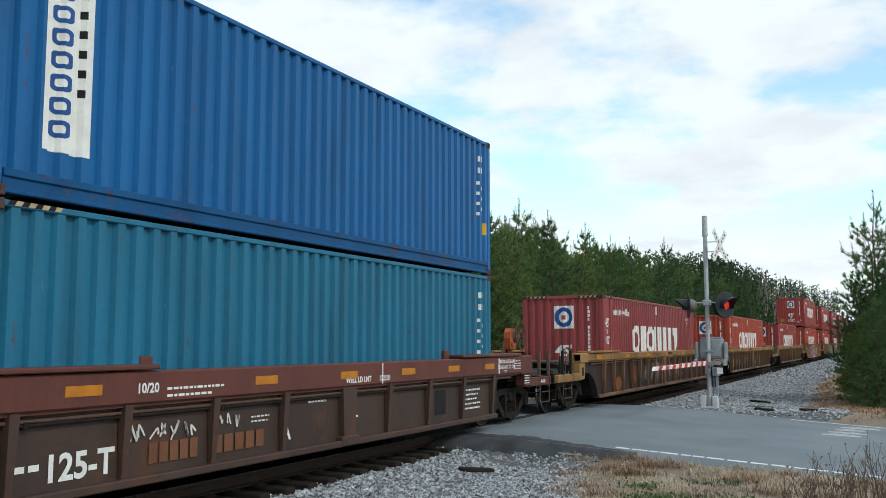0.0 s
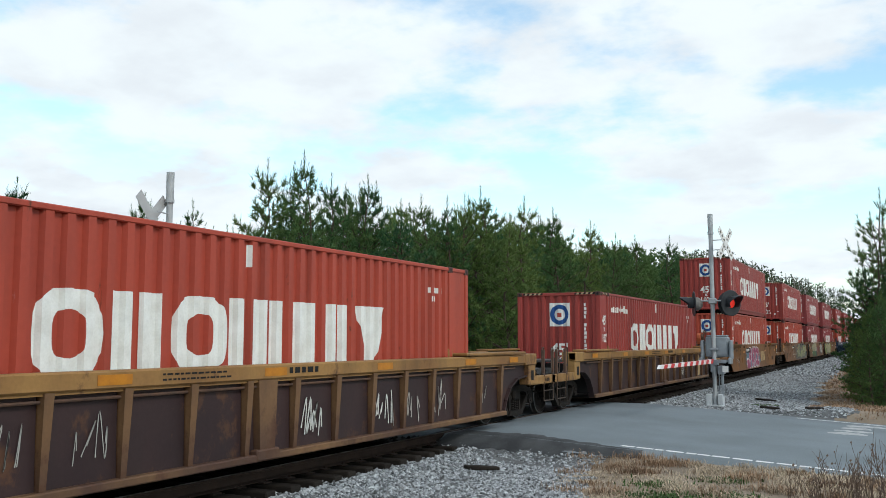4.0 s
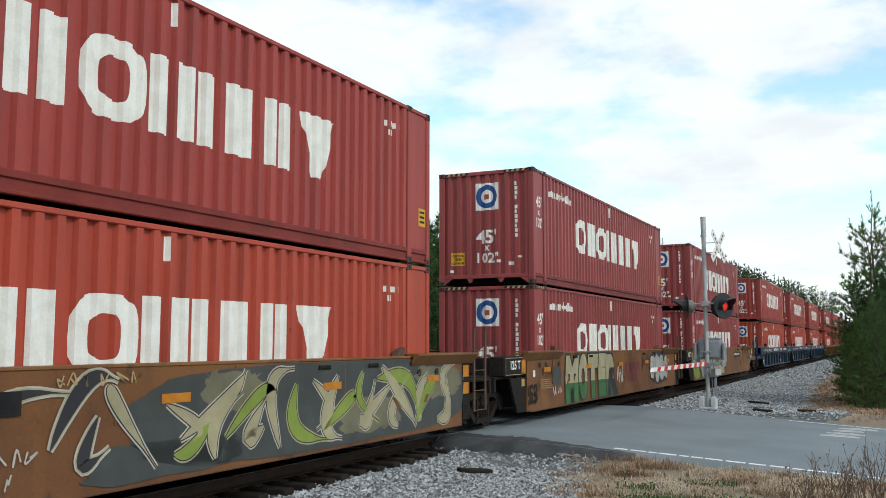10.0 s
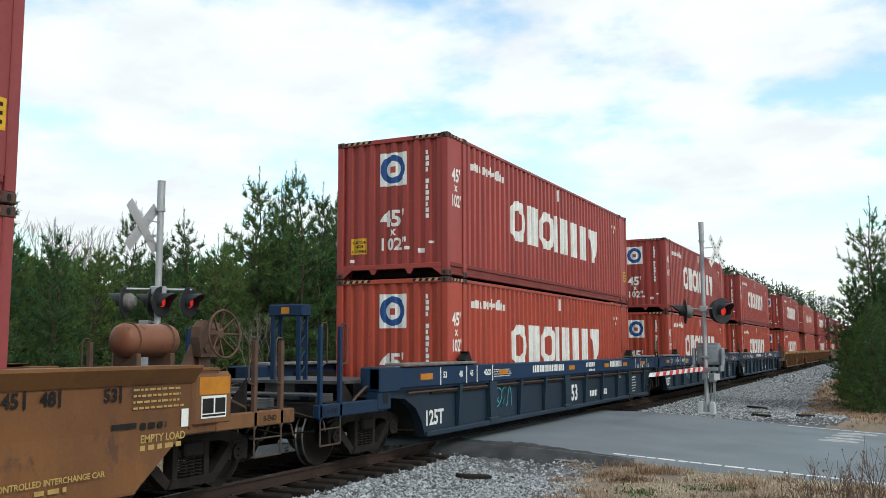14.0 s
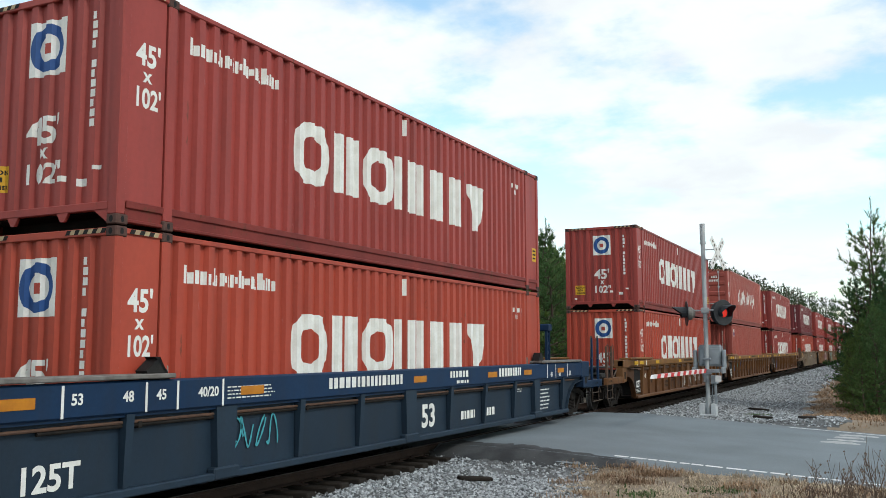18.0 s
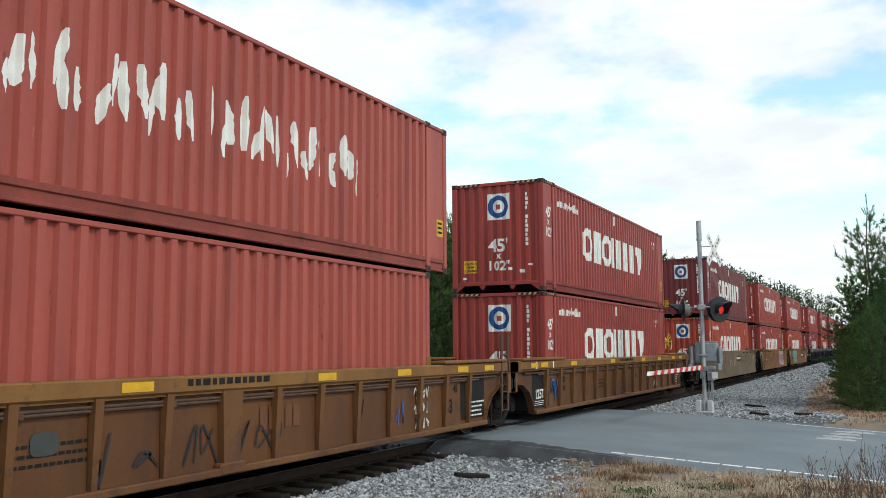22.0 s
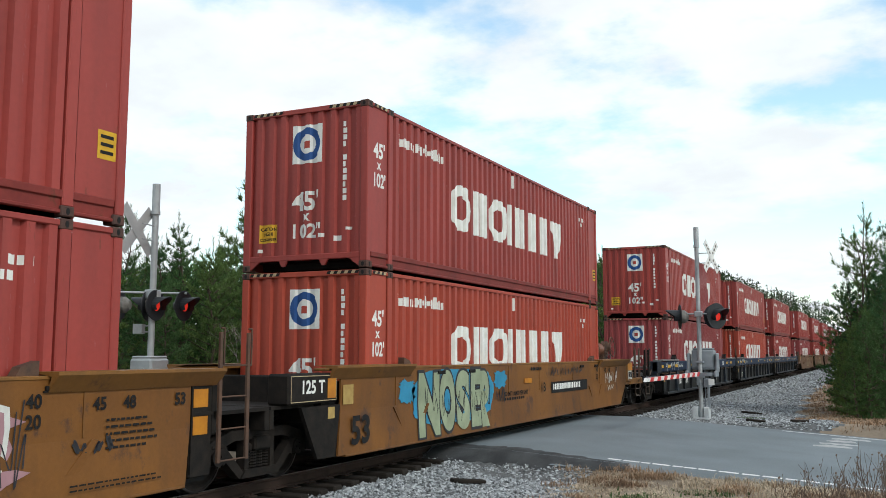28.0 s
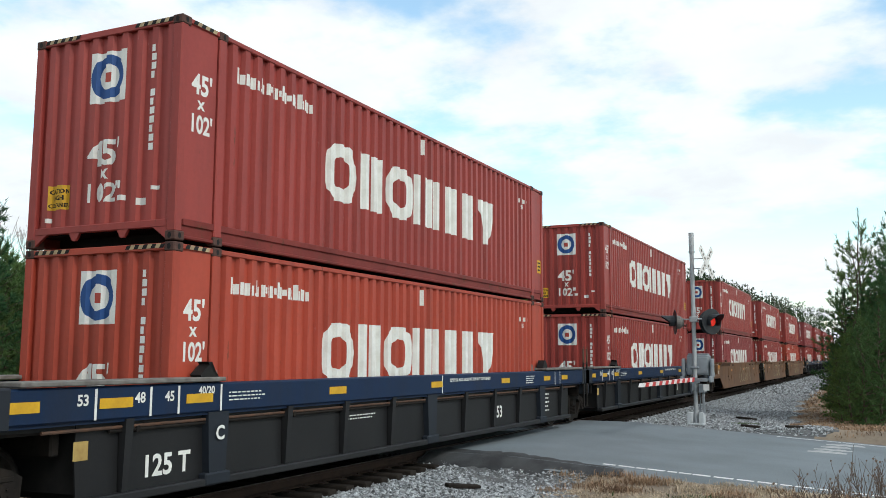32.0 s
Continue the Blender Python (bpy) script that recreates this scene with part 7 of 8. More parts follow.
    navy = {"ink": WHITE, "reflect": (-8.3, -4.7, 0.0, 3.25, 5.3, 7.6), "text": SILLNUM + (NUM("125T", 0.37, -7.75, 0.46), NUM("53", 0.56, 0.55, 0.48), NUM("45", 0.16, 6.9, 1.2, "sill"), NUM("48", 0.16, 7.5, 1.2, "sill"), NUM("53", 0.16, 8.3, 1.2, "sill")),
            "print": ((-2.9, -0.6, 1.24, 1.44, 1, "sill", 0), (1.22, 2.2, 1.30, 1.45, 1, "sill", 0), (1.5, 2.2, 1.2, 1.27, 1, "sill", 0), (3.6, 5.0, 1.24, 1.46, 1, "sill", 0), (1.95, 2.7, 0.46, 0.66, 1, "panel", 0), (3.05, 3.8, 0.46, 0.66, 1, "panel", 0), (4.9, 5.3, 0.9, 1.0, 2, "panel", 0), (6.2, 7.1, 0.42, 0.95, 6, "panel", 0), (-5.2, -4.2, 1.24, 1.42, 4, "sill", 0)),
            "plates": tuple((y, y + 0.035, 1.17, 1.5, "sill", 0) for y in (-7.75, -6.6, -6.1, -5.3, 6.6, 7.2, 8.1))}
    for i, (a, b, g) in enumerate(((C, J, (81, -5.1, -4.0, 0.6, 1.0, 4, "cyan", 0.03)), (J, J, (82, -4.6, -3.3, 0.6, 1.0, 5, "cyan", 0.035)), (J, C, (83, -5, -4, 0.6, 1.0, 4, "cyan", 0.03)))):
        units.append(well_car("navy", "dark blue-grey ribbed well car with navy top sill and white stencils", a, b, brake="frame" if b == C else "", deep=True, fins=True, near_brake="frame" if a == C else "", tags=dict(navy, scrawl=(g,))))
    tan = {"ink": WHITE, "tint": CAUTION, "reflect": (-8.4, -7.7, -5.4, -1.6, 2.2, 4.6, 7.0, 8.3), "plates": ((-8.25, -7.1, 0.4, 1.30, "panel", 1), (7.15, 8.3, 0.42, 1.30, "panel", 1), (-8.3, -8.22, 1.33, 1.5, "sill", 0), (-7.1, -7.02, 1.33, 1.5, "sill", 0)),
           "text": (NUM("125T", 0.30, -7.74, 0.62), NUM("53", 0.36, 6.6, 0.6, "panel", 1), NUM("20", 0.2, -5.9, 0.95, "panel", 1), NUM("40", 0.2, -5.9, 0.72, "panel", 1), NUM("48", 0.2, -6.75, 0.9), NUM("45", 0.2, 6.9, 0.98, "panel", 1)),
           "print": ((-8.1, -7.3, 0.45, 0.58, 3, "panel", 3), (-3.2, -1.8, 0.66, 0.95, 3, "panel", 1), (-0.8, 1.2, 1.38, 1.48, 1, "sill", 1), (7.6, 8.3, 0.45, 0.8, 4, "panel", 0))}
    gs = ({"wild": ((1101, -0.95, -0.3, 0.45, 1.1, 3, "grey", "grey", "white", 0.3), (1102, 0.2, 0.85, 0.4, 1.1, 3, "grey", "grey", "white", 0.35), (1103, 1.25, 2.3, 0.4, 1.05, 4, "grey", "grey", "white", 0.35)),
           "handwriting": ((111, -3.1, -0.8, 0.32, 0.85, 5, "black", 0.03), (112, 3.35, 4.0, 0.55, 1.08, 4, "blue", 0.05), (113, 4.3, 4.6, 0.7, 0.95, 3, "black", 0.025), (114, 2.6, 2.9, 0.5, 0.8, 2, "white", 0.02)), "patches": ((1104, -3.9, -3.6, 0.8, 1.02, "charcoal", 0.02),), "text": (NUM("20 FT CONTAINER", 0.12, -3.72, 0.64, "panel", 1), NUM("LIMIT 57,500 EACH", 0.11, -3.72, 0.5, "panel", 1), NUM("A", 0.16, -4.3, 0.85, "panel", 1))},
          {"handwriting": ((115, -5.2, -4.35, 0.88, 1.3, 4, "blue", 0.09), (116, -6.12, -5.5, 0.88, 1.15, 5, "teal", 0.05), (117, -4.12, -3.6, 0.8, 1.08, 5, "white", 0.035), (118, -2.2, 1.2, 0.32, 0.95, 6, "black", 0.035), (119, 3.15, 3.4, 0.66, 1.1, 2, "black", 0.03), (120, 5.1, 5.75, 0.92, 1.18, 4, "white", 0.03), (121, 5.1, 5.75, 0.65, 0.9, 4, "white", 0.03), (122, 5.1, 5.75, 0.38, 0.62, 4, "white", 0.03), (123, -7.3, -6.65, 0.55, 1.05, 3, "blue", 0.08), (124, 4.2, 4.8, 0.5, 1.0, 3, "blue", 0.025)),
           "patches": ((1201, -2.9, -2.55, 0.78, 1.02, "charcoal", 0.02),), "signs": ((0.75, 1.7, 0.75, 1.05, "faded orange"),), "text": (NUM("LD LMT 118,400", 0.13, -4.75, 0.66, "panel", 1), NUM("20 FT CONTAINER", 0.1, -3.75, 0.66, "panel", 1), NUM("IL 53 1-3/4", 0.15, -5.8, 0.62, "panel", 1), NUM("IW 8 9-7/8", 0.15, -5.8, 0.42, "panel", 1))},
          {"handwriting": ((125, -2.2, 1.1, 0.32, 0.95, 6, "black", 0.03), (126, 2.05, 2.6, 0.55, 1.05, 4, "black", 0.03), (127, 4.0, 4.62, 0.42, 0.74, 5, "white", 0.035), (128, 7.2, 7.95, 0.58, 1.05, 4, "blue", 0.08), (129, -6.95, -6.3, 0.45, 1.2, 4, "blue", 0.08)), "plates": tan["plates"] + ((3.1, 4.85, 0.78, 1.02, "panel", 1),), "print": tan["print"] + ((3.2, 4.75, 0.83, 0.97, 1, "panel", 3),), "patches": ((1301, 5.25, 5.5, 0.8, 1.05, "charcoal", 0.02),), "text": (NUM("NWG33A", 0.17, 1.35, 0.85, "panel", 1),)})
    for i, (a, b) in enumerate(((C, J), (J, J), (J, C))):
        units.append(well_car("tan", "tan ribbed well car with yellow-tan sill and graffiti", a, b, brake="yellow" if b == C else "", dark=False, tags=dict(tan, **dict(gs[i], text=tan["text"] + gs[i].get("text", ())))))
    t14 = {"ink": WHITE, "reflect": (-8.5, 0.0, 7.2), "text": plate53, "plates": ((0.2, 1.9, 1.05, 1.3, "sill", 1),), "print": ((0.3, 1.8, 1.1, 1.25, 1, "sill", 0),), "handwriting": ((141, -7.0, -5.6, 0.9, 1.3, 3, "silver", 0.03), (142, -2.2, -0.2, 0.7, 1.3, 6, "silver", 0.02))}
    units.append(well_car("smooth_grey", "weathered grey-brown smooth-sided well car", C, J, tags=t14))
    t15 = {"ink": BLACK, "reflect": (2.6,), "text": (NUM("45", 0.19, 6.4, 1.24, "sill"), NUM("48", 0.19, 6.83, 1.24, "sill"), NUM("53", 0.19, 7.63, 1.24, "sill"), NUM("40", 0.19, 5.56, 1.30, "sill"), NUM("20", 0.19, 5.56, 1.10, "sill"), NUM("53", 0.19, -7.68, 1.24, "sill"), NUM("48", 0.19, -6.85, 1.24, "sill"), NUM("45", 0.19, -6.35, 1.24, "sill"), NUM("40", 0.2, -5.5, 1.18, "sill"), NUM("20", 0.2, -5.5, 0.98, "sill"), NUM("LD LMT 118,400 PER UNIT", 0.13, -2.7, 0.92, "sill", 1), NUM("C", 0.3, -1.46, 0.87), NUM("53", 0.60, -7.45, 0.44)), "print": ((6.5, 7.3, 0.80, 1.17, 5, "sill", 1), (6.0, 7.3, 0.42, 0.52, 2, "panel", 1), (-5.1, -4.2, 1.05, 1.35, 4, "sill", 1), (-3.4, -2.1, 0.80, 0.87, 1, "sill", 1)),
           "patches": ((151, 2.0, 5.6, 0.32, 1.54, "rose", 0.2, 0.0118),), "graffiti": ((152, 2.3, 5.2, 0.40, 1.48, 5, "rose", "white", "red"),), "signs": ((0.35, 2.3, 0.62, 1.26, "maroon"),),
           "handwriting": ((153, -6.3, -5.5, 0.84, 1.06, 5, "white", 0.035), (154, -1.8, -0.7, 1.12, 1.47, 5, "black", 0.05), (155, 6.0, 6.6, 0.75, 1.0, 4, "black", 0.03), (156, 2.4, 5.6, 0.45, 1.4, 12, "black", 0.018))}
    units.append(well_car("smooth_ochre", "yellow-tan smooth-sided well car with rose spray paint", J, J, tags=t15))
    t16 = {"ink": BLACK, "reflect": (0.2,), "text": (NUM("53", 0.60, -7.45, 0.44), NUM("40", 0.19, 5.9, 1.30, "sill"), NUM("20", 0.19, 5.9, 1.10, "sill"), NUM("45", 0.19, 6.75, 1.27, "sill"), NUM("48", 0.19, 7.2, 1.27, "sill"), NUM("53", 0.19, 8.0, 1.27, "sill"), NUM("B", 0.3, 1.2, 0.92), NUM("LD LMT 118,400 PER UNIT", 0.13, -0.55, 0.9, "sill", 1)), "plates": ((1.85, 4.9, 0.84, 1.12, "sill", 1), (-7.9, -7.6, 1.05, 1.35, "sill", 2)), "print": ((2.0, 4.8, 0.89, 1.07, 1, "sill", 3), (-1.3, 0.2, 0.79, 0.86, 1, "sill", 1), (0.4, 1.3, 1.42, 1.5, 1, "sill", 1)),
           "patches": ((160, -5.65, -1.85, 0.5, 1.55, "sky blue", 0.08), (161, -6.15, -5.45, 0.92, 1.42, "sky blue", 0.35), (162, -1.9, -1.1, 1.05, 1.5, "sky blue", 0.35)),
           "pieces": (("NOSER", ((-5.4, -4.55), (-4.5, -3.82), (-3.78, -3.15), (-3.1, -2.62), (-2.58, -1.95)), 0.36, 1.50, "pale green", "black", None, 0.8, 0.065, 0.04),),
           "handwriting": ((163, 1.75, 4.4, 1.26, 1.52, 10, "black", 0.03), (164, 6.7, 8.0, 0.95, 1.3, 6, "white", 0.035), (165, -1.8, -1.2, 0.75, 1.1, 4, "black", 0.03), (166, -5.2, -2.1, 0.5, 1.3, 10, "black", 0.014), (167, 6.9, 7.6, 0.72, 0.9, 4, "white", 0.025))}
    units.append(well_car("smooth_ochre", "yellow-tan smooth-sided well car with cyan-edged spray paint", J, C, brake="rib", tags=t16, tank=True))
    blue = {"ink": WHITE, "reflect": (-9.2, -7.95, -6.6, -3.45, 0.02, 3.5, 6.3, 7.7), "tint": CAUTION, "text": (NUM("53", 0.16, -8.42, 1.33, "sill"), NUM("48", 0.16, -7.60, 1.33, "sill"), NUM("45", 0.16, -7.13, 1.33, "sill"), NUM("40/20", 0.13, -6.48, 1.39, "sill"), NUM("53", 0.34, 3.43, 0.55), NUM("52,900 LBS. MAX. GROSS WT. FOR 20 FT CONTAINERS", 0.084, 1.6, 1.38, "sill")),
            "print": ((-6.05, -5.2, 1.28, 1.42, 3, "sill", 0), (4.8, 5.4, 1.24, 1.44, 4, "sill", 0), (-3.0, -1.9, 0.85, 0.95, 2, "panel", 0), (6.4, 6.8, 0.5, 1.0, 5, "panel", 0)), "plates": tuple((y, y + 0.035, 1.17, 1.5, "sill", 0) for y in (-8.26, -7.45, -6.99, -6.22, 0.24, 6.9, 7.3)) + ((-8.4, -8.2, 0.75, 0.95, "panel", 2),)}
    for rep in range(2):
        seq = []
        for i, (a, b) in enumerate(((C, J), (J, J), (J, C))):
            pl = {"text": blue["text"] + ((NUM("B", 0.24, -6.2, 0.82, "sill"),) if i == 0 else (NUM("C", 0.24, -6.2, 0.82, "sill"), NUM("125 T", 0.34, -7.0, 0.48)) if i == 1 else ()), "print": blue["print"] + (((-5.9, -4.85, 0.55, 0.80, 1, "panel", 0), (-4.45, -3.4, 0.55, 0.80, 1, "panel", 0)) if i == 0 else ())}
            seq.append(well_car("bluesill", "black ribbed well car with dark blue top sill", a, b, brake="dark" if b == C else "", deep=True, fins=True, near_brake="far_navy" if a == C else "", tags=dict(blue, **pl)))
        if rep == 0:
            units += seq
            for i, (a, b) in enumerate(((C, J), (J, J), (J, C))):
                units.append(well_car("smooth_brown", "brown smooth-sided well car far along the train", a, b, tags={"reflect": (-5, 0, 5), "scrawl": ((200 + i, -2, 3, 0.5, 1.3, 5, "cream", 0.06),)}))
        else:
            units += seq
    units.append(well_car("smooth", "tan smooth-sided well car far along the train", C, C, tags={"reflect": (-5, 0, 5)}))
    for i, car in enumerate(units[:len(LOADS)]):
        MOVERS.append((car, centre_of(i), 0.0))


all_cars()


# ---- crossing signals and gate ----
def lamp_unit(owner, c, facing, lit, wide=1.0):
    """A round black background, hood and lens that faces a direction in the plane."""
    d = Vector((*facing, 0)).normalized()
    turn = d.to_track_quat("Y", "Z").to_matrix().to_4x4()
    at = Matrix.Translation(c) @ turn @ Matrix.Scale(wide, 4)
    disc = M()
    disc.lathe([(0.0, 0.0), (0.0, 0.295), (0.012, 0.305), (0.02, 0.295), (0.02, 0.0)], 30, "y")
    base = part("signal_background", disc.mesh("signal_background", DARKLAMP, smooth=False), owner, label="round black signal background", m=at)
    part("lamp_housing", M().lathe([(-0.20, 0.0), (-0.19, 0.09), (-0.10, 0.16), (-0.002, 0.165)], 20, "y").mesh("lamp_housing", GREYPIPE), base, label="grey round lamp housing")
    hood, n = M(), 14
    for r0, r1 in ((0.165, 0.16),):
        v = []
        for i in range(n + 1):
            a = math.pi * (-0.2 + 1.4 * i / n)
            ln = 0.14 + 0.22 * math.sin(max(0.0, min(math.pi, a)))
            for y, r in ((0.02, r0), (ln, r0), (ln, r0 - 0.008), (0.02, r0 - 0.008)):
                v.append((r * math.cos(a), y, r * math.sin(a)))
        f = []
        for i in range(n):
            for j in range(4):
                f.append((i * 4 + j, i * 4 + (j + 1) % 4, i * 4 + 4 + (j + 1) % 4, i * 4 + 4 + j))
        hood.add(v, f)
    part("hood", hood.mesh("hood", DARKLAMP), base, label="long black hood")
    part("lens", M().lathe([(0.022, 0.11), (0.036, 0.095), (0.044, 0.05), (0.046, 0.0)], 20, "y").mesh("lens", LENSRED if lit else DARKLAMP), base, label="red signal lens")


def crossbuck(owner, c, face_angle, back):
    """Two crossed boards on a bracket."""
    at = Matrix.Translation(c) @ pose(0, 0, 0, 0, 0, face_angle)
    for i, a in enumerate((45, -45)):
        m = M().box(-0.61, 0.61, -0.006 + 0.012 * i, 0.0 + 0.012 * i, -0.115, 0.115)
        b = part("crossbuck_board", m.mesh("crossbuck_board", SIGNBACK if back else GATEWHITE), owner, label="crossed sign board", m=at @ pose(0, 0, 0, 0, a, 0))
        if not back:
            bars = M()
            for k in range(7):
                if k != 3:
                    x = -0.5 + k * 0.155
                    bars.box(x, x + 0.085, 0.0121 * i - 0.011, 0.0121 * i - 0.009, -0.032, 0.032)
            part("sign_bars", bars.mesh("sign_bars", GREYPIPE), b)


def crossing_signal(x, y, z, tall, far):
    label = "grey signal mast with crossbuck, red lamps and gate box"
    t = thing("crossing_signal", label + (" beyond track" if far else ""), "crossing signal", "crossing signals", m=pose(x, y, z))
    m = M().cyl((0, 0, 0.0), (0, 0, tall - 0.55), 0.064, 18)
    m.cyl((0, 0, tall - 0.55), (0, 0, tall), 0.078, 18).cyl((0, 0, tall - 0.62), (0, 0, tall - 0.55), 0.09, 18)
    part("mast", m, t, GALV, "galvanised tubular mast")
    base = M().box(-0.24, 0.24, -0.2, 0.2, 0.0, 0.05, c=0.01)
    for a in (-1, 1):
        base.box(a * 0.17 - 0.075, a * 0.17 + 0.075, -0.16, 0.16, 0.05, 0.36, c=0.015)
        for b in (-1, 1):
            base.cyl((a * 0.19, b * 0.16, 0.05), (a * 0.19, b * 0.16, 0.1), 0.02, 6)
    part("mast_base", base, t, GALVBOX, "grey cast base")
    if far:
        part("gate_mechanism", M().box(-0.30, 0.26, -0.26, 0.26, 1.42, 1.98, c=0.04).box(-0.27, 0.23, -0.23, 0.23, 1.98, 2.03, c=0.02).box(-0.1, 0.1, -0.28, -0.26, 1.5, 1.8), t, GALV, "grey gate mechanism box")
        part("junction_box", M().box(-0.45, -0.2, -0.05, 0.05, 2.46, 2.66, c=0.01).tube([(-0.2, 0, 2.62), (0.06, 0, 2.62)], 0.012).tube([(-0.2, 0, 2.50), (0.06, 0, 2.50)], 0.012), t, SIGNBACK, "small rusty sign plate on a bracket")
        part("lamp_arm", M().cyl((-0.46, -0.46, 3.27), (0.46, 0.46, 3.27), 0.022, 8).box(-0.12, 0.12, -0.12, 0.12, 3.15, 3.33, c=0.02), t, GALV)
        lamp_unit(t, (-0.42, -0.42, 3.02), (-0.93, -0.37), False)
        lamp_unit(t, (0.10, -0.02, 3.02), (0.95, 0.10), True)
        lamp_unit(t, (-0.12, 0.02, 3.02), (-0.93, -0.30), False)
        lamp_unit(t, (0.42, 0.42, 3.02), (0.95, 0.10), True)
        crossbuck(t, (-0.02, -0.46, tall - 0.98), 98, True)
        part("sign_bracket", M().tube([(0.08, -0.42, tall - 0.85), (0.0, 0, tall - 0.85)], 0.014).tube([(0.08, -0.42, tall - 1.15), (0.0, 0, tall - 1.15)], 0.014), t, GALV)
    else:
        m = M().box(-0.26, 0.40, 0.08, 0.46, 1.46, 2.06, c=0.03).box(-0.23, 0.37, 0.1, 0.43, 2.06, 2.11, c=0.015)
        m.box(-0.22, 0.36, 0.055, 0.08, 1.52, 2.0, c=0.01).box(-0.28, -0.26, 0.14, 0.4, 1.55, 1.92)
        gm = part("gate_mechanism", m, t, WEATHERED, "grey gate mechanism box")
        for sx in (-0.36, 0.48):
            part("gate_bracket", M().box(sx - 0.03, sx + 0.03, -0.3, 0.22, 1.26, 1.44, c=0.015).box(sx - 0.045, sx + 0.045, 0.02, 0.30, 1.38, 1.96, c=0.03).cyl((sx - 0.06, 0.16, 1.5), (sx + 0.06, 0.16, 1.5), 0.06, 12), gm, WEATHERED)
        part("gate_shaft", M().cyl((-0.46, 0.16, 1.34), (0.46, 0.16, 1.34), 0.04, 12).box(-0.40, 0.40, -0.34, -0.28, 1.28, 1.38, c=0.01), gm, WEATHERED)
        part("mast_clamp", M().box(-0.12, 0.12, -0.1, 0.1, 1.22, 1.30, c=0.01).box(-0.12, 0.12, -0.1, 0.1, 1.66, 1.72, c=0.01).tube([(0.1, 0.05, 1.2), (0.14, 0.02, 0.8), (0.1, 0.06, 0.35)], 0.02, 6), gm, WEATHERED)
        part("counterweight", M().box(0.12, 0.3, -0.2, 0.2, 0.95, 1.2, c=0.02).box(0.20, 0.26, -0.05, 0.05, 0.3, 1.2).box(-0.1, 0.0, -0.1, 0.1, 1.0, 1.22, c=0.01), t, WEATHERED, "galvanised counterweight arm")
        part("small_sign", M().box(0.28, 0.45, -0.3, -0.28, 1.02, 1.2), t, GATEWHITE, "small white and black plate")
        part("lamp_arm", M().cyl((-0.62, 0.1, 3.14), (0.55, -0.1, 3.14), 0.022, 8).box(-0.11, 0.11, -0.11, 0.11, 3.05, 3.22, c=0.02), t, GALV)
        lamp_unit(t, (-0.56, 0.08, 3.06), (-0.96, -0.34), False, 1.25)
        lamp_unit(t, (0.54, -0.10, 3.06), (0.80, -0.60), True, 1.28)
        lamp_unit(t, (0.45, 0.20, 3.06), (-0.6, 0.8), False, 1.2)
        crossbuck(t, (0.44, -0.05, tall - 0.92), 74, False)
        part("sign_bracket", M().tube([(0.44, 0.02, tall - 0.8), (0.0, 0, tall - 0.8)], 0.014).tube([(0.44, 0.02, tall - 1.1), (0.0, 0, tall - 1.1)], 0.014), t, GALV)
        m = M()
        n = 18
        for i in range(n + 1):
            yy = -0.35 - i * 0.37
            h = 0.062 - 0.001 * i
            m.v += [(0.05, yy, 1.34 + h), (0.05, yy - 0.12, 1.34 - h), (-0.02, yy - 0.12, 1.34 - h), (-0.02, yy, 1.34 + h)]
            if i:
                o = i * 4
                m.f += [(o - 4 + j, o - 4 + (j + 1) % 4, o + (j + 1) % 4, o + j) for j in range(4)]
                m.k += [i % 2] * 4
        m.f += [(3, 2, 1, 0), (n * 4, n * 4 + 1, n * 4 + 2, n * 4 + 3)]
        m.k += [0, 0]
        part("gate_arm", m.mesh("gate_arm", [GATEWHITE, GATERED]), t, label="lowered gate arm striped red and white")
    return t


crossing_signal(-5.03, 28.2, -0.12, 5.78, False)
crossing_signal(-13.0, 13.7, -0.25, 5.45, True)


# ---- trees, grass and shrubs ----
def quick_mesh(name, v, f, mats, k=None):
    me = bpy.data.meshes.new(name)
    me.from_pydata(v, [], f)
    for m in mats:
        me.materials.append(m)
    if k is not None:
        me.polygons.foreach_set("material_index", k)
    return me


def limb(v, f, a, b, r0, r1, n=5, bend=0.0, rng=None, steps=3):
    """A tapered branch from a to b; returns the points along it."""
    a, b = Vector(a), Vector(b)
    d = (b - a)
    u = d.orthogonal().normalized()
    w = d.normalized().cross(u)
    pts = []
    for s in range(steps + 1):
        t = s / steps
        off = Vector((0, 0, bend * math.sin(t * math.pi))) + (u * rng.uniform(-1, 1) + w * rng.uniform(-1, 1)) * d.length * 0.03 * (1 if 0 < s < steps else 0)
        p = a + d * t + off
        pts.append(p)
        r = r0 + (r1 - r0) * t
        o = len(v)
        for i in range(n):
            g = i * math.tau / n
            v.append(tuple(p + (u * math.cos(g) + w * math.sin(g)) * r))
        if s:
            for i in range(n):
                f.append((o - n + i, o - n + (i + 1) % n, o + (i + 1) % n, o + i))
    return pts


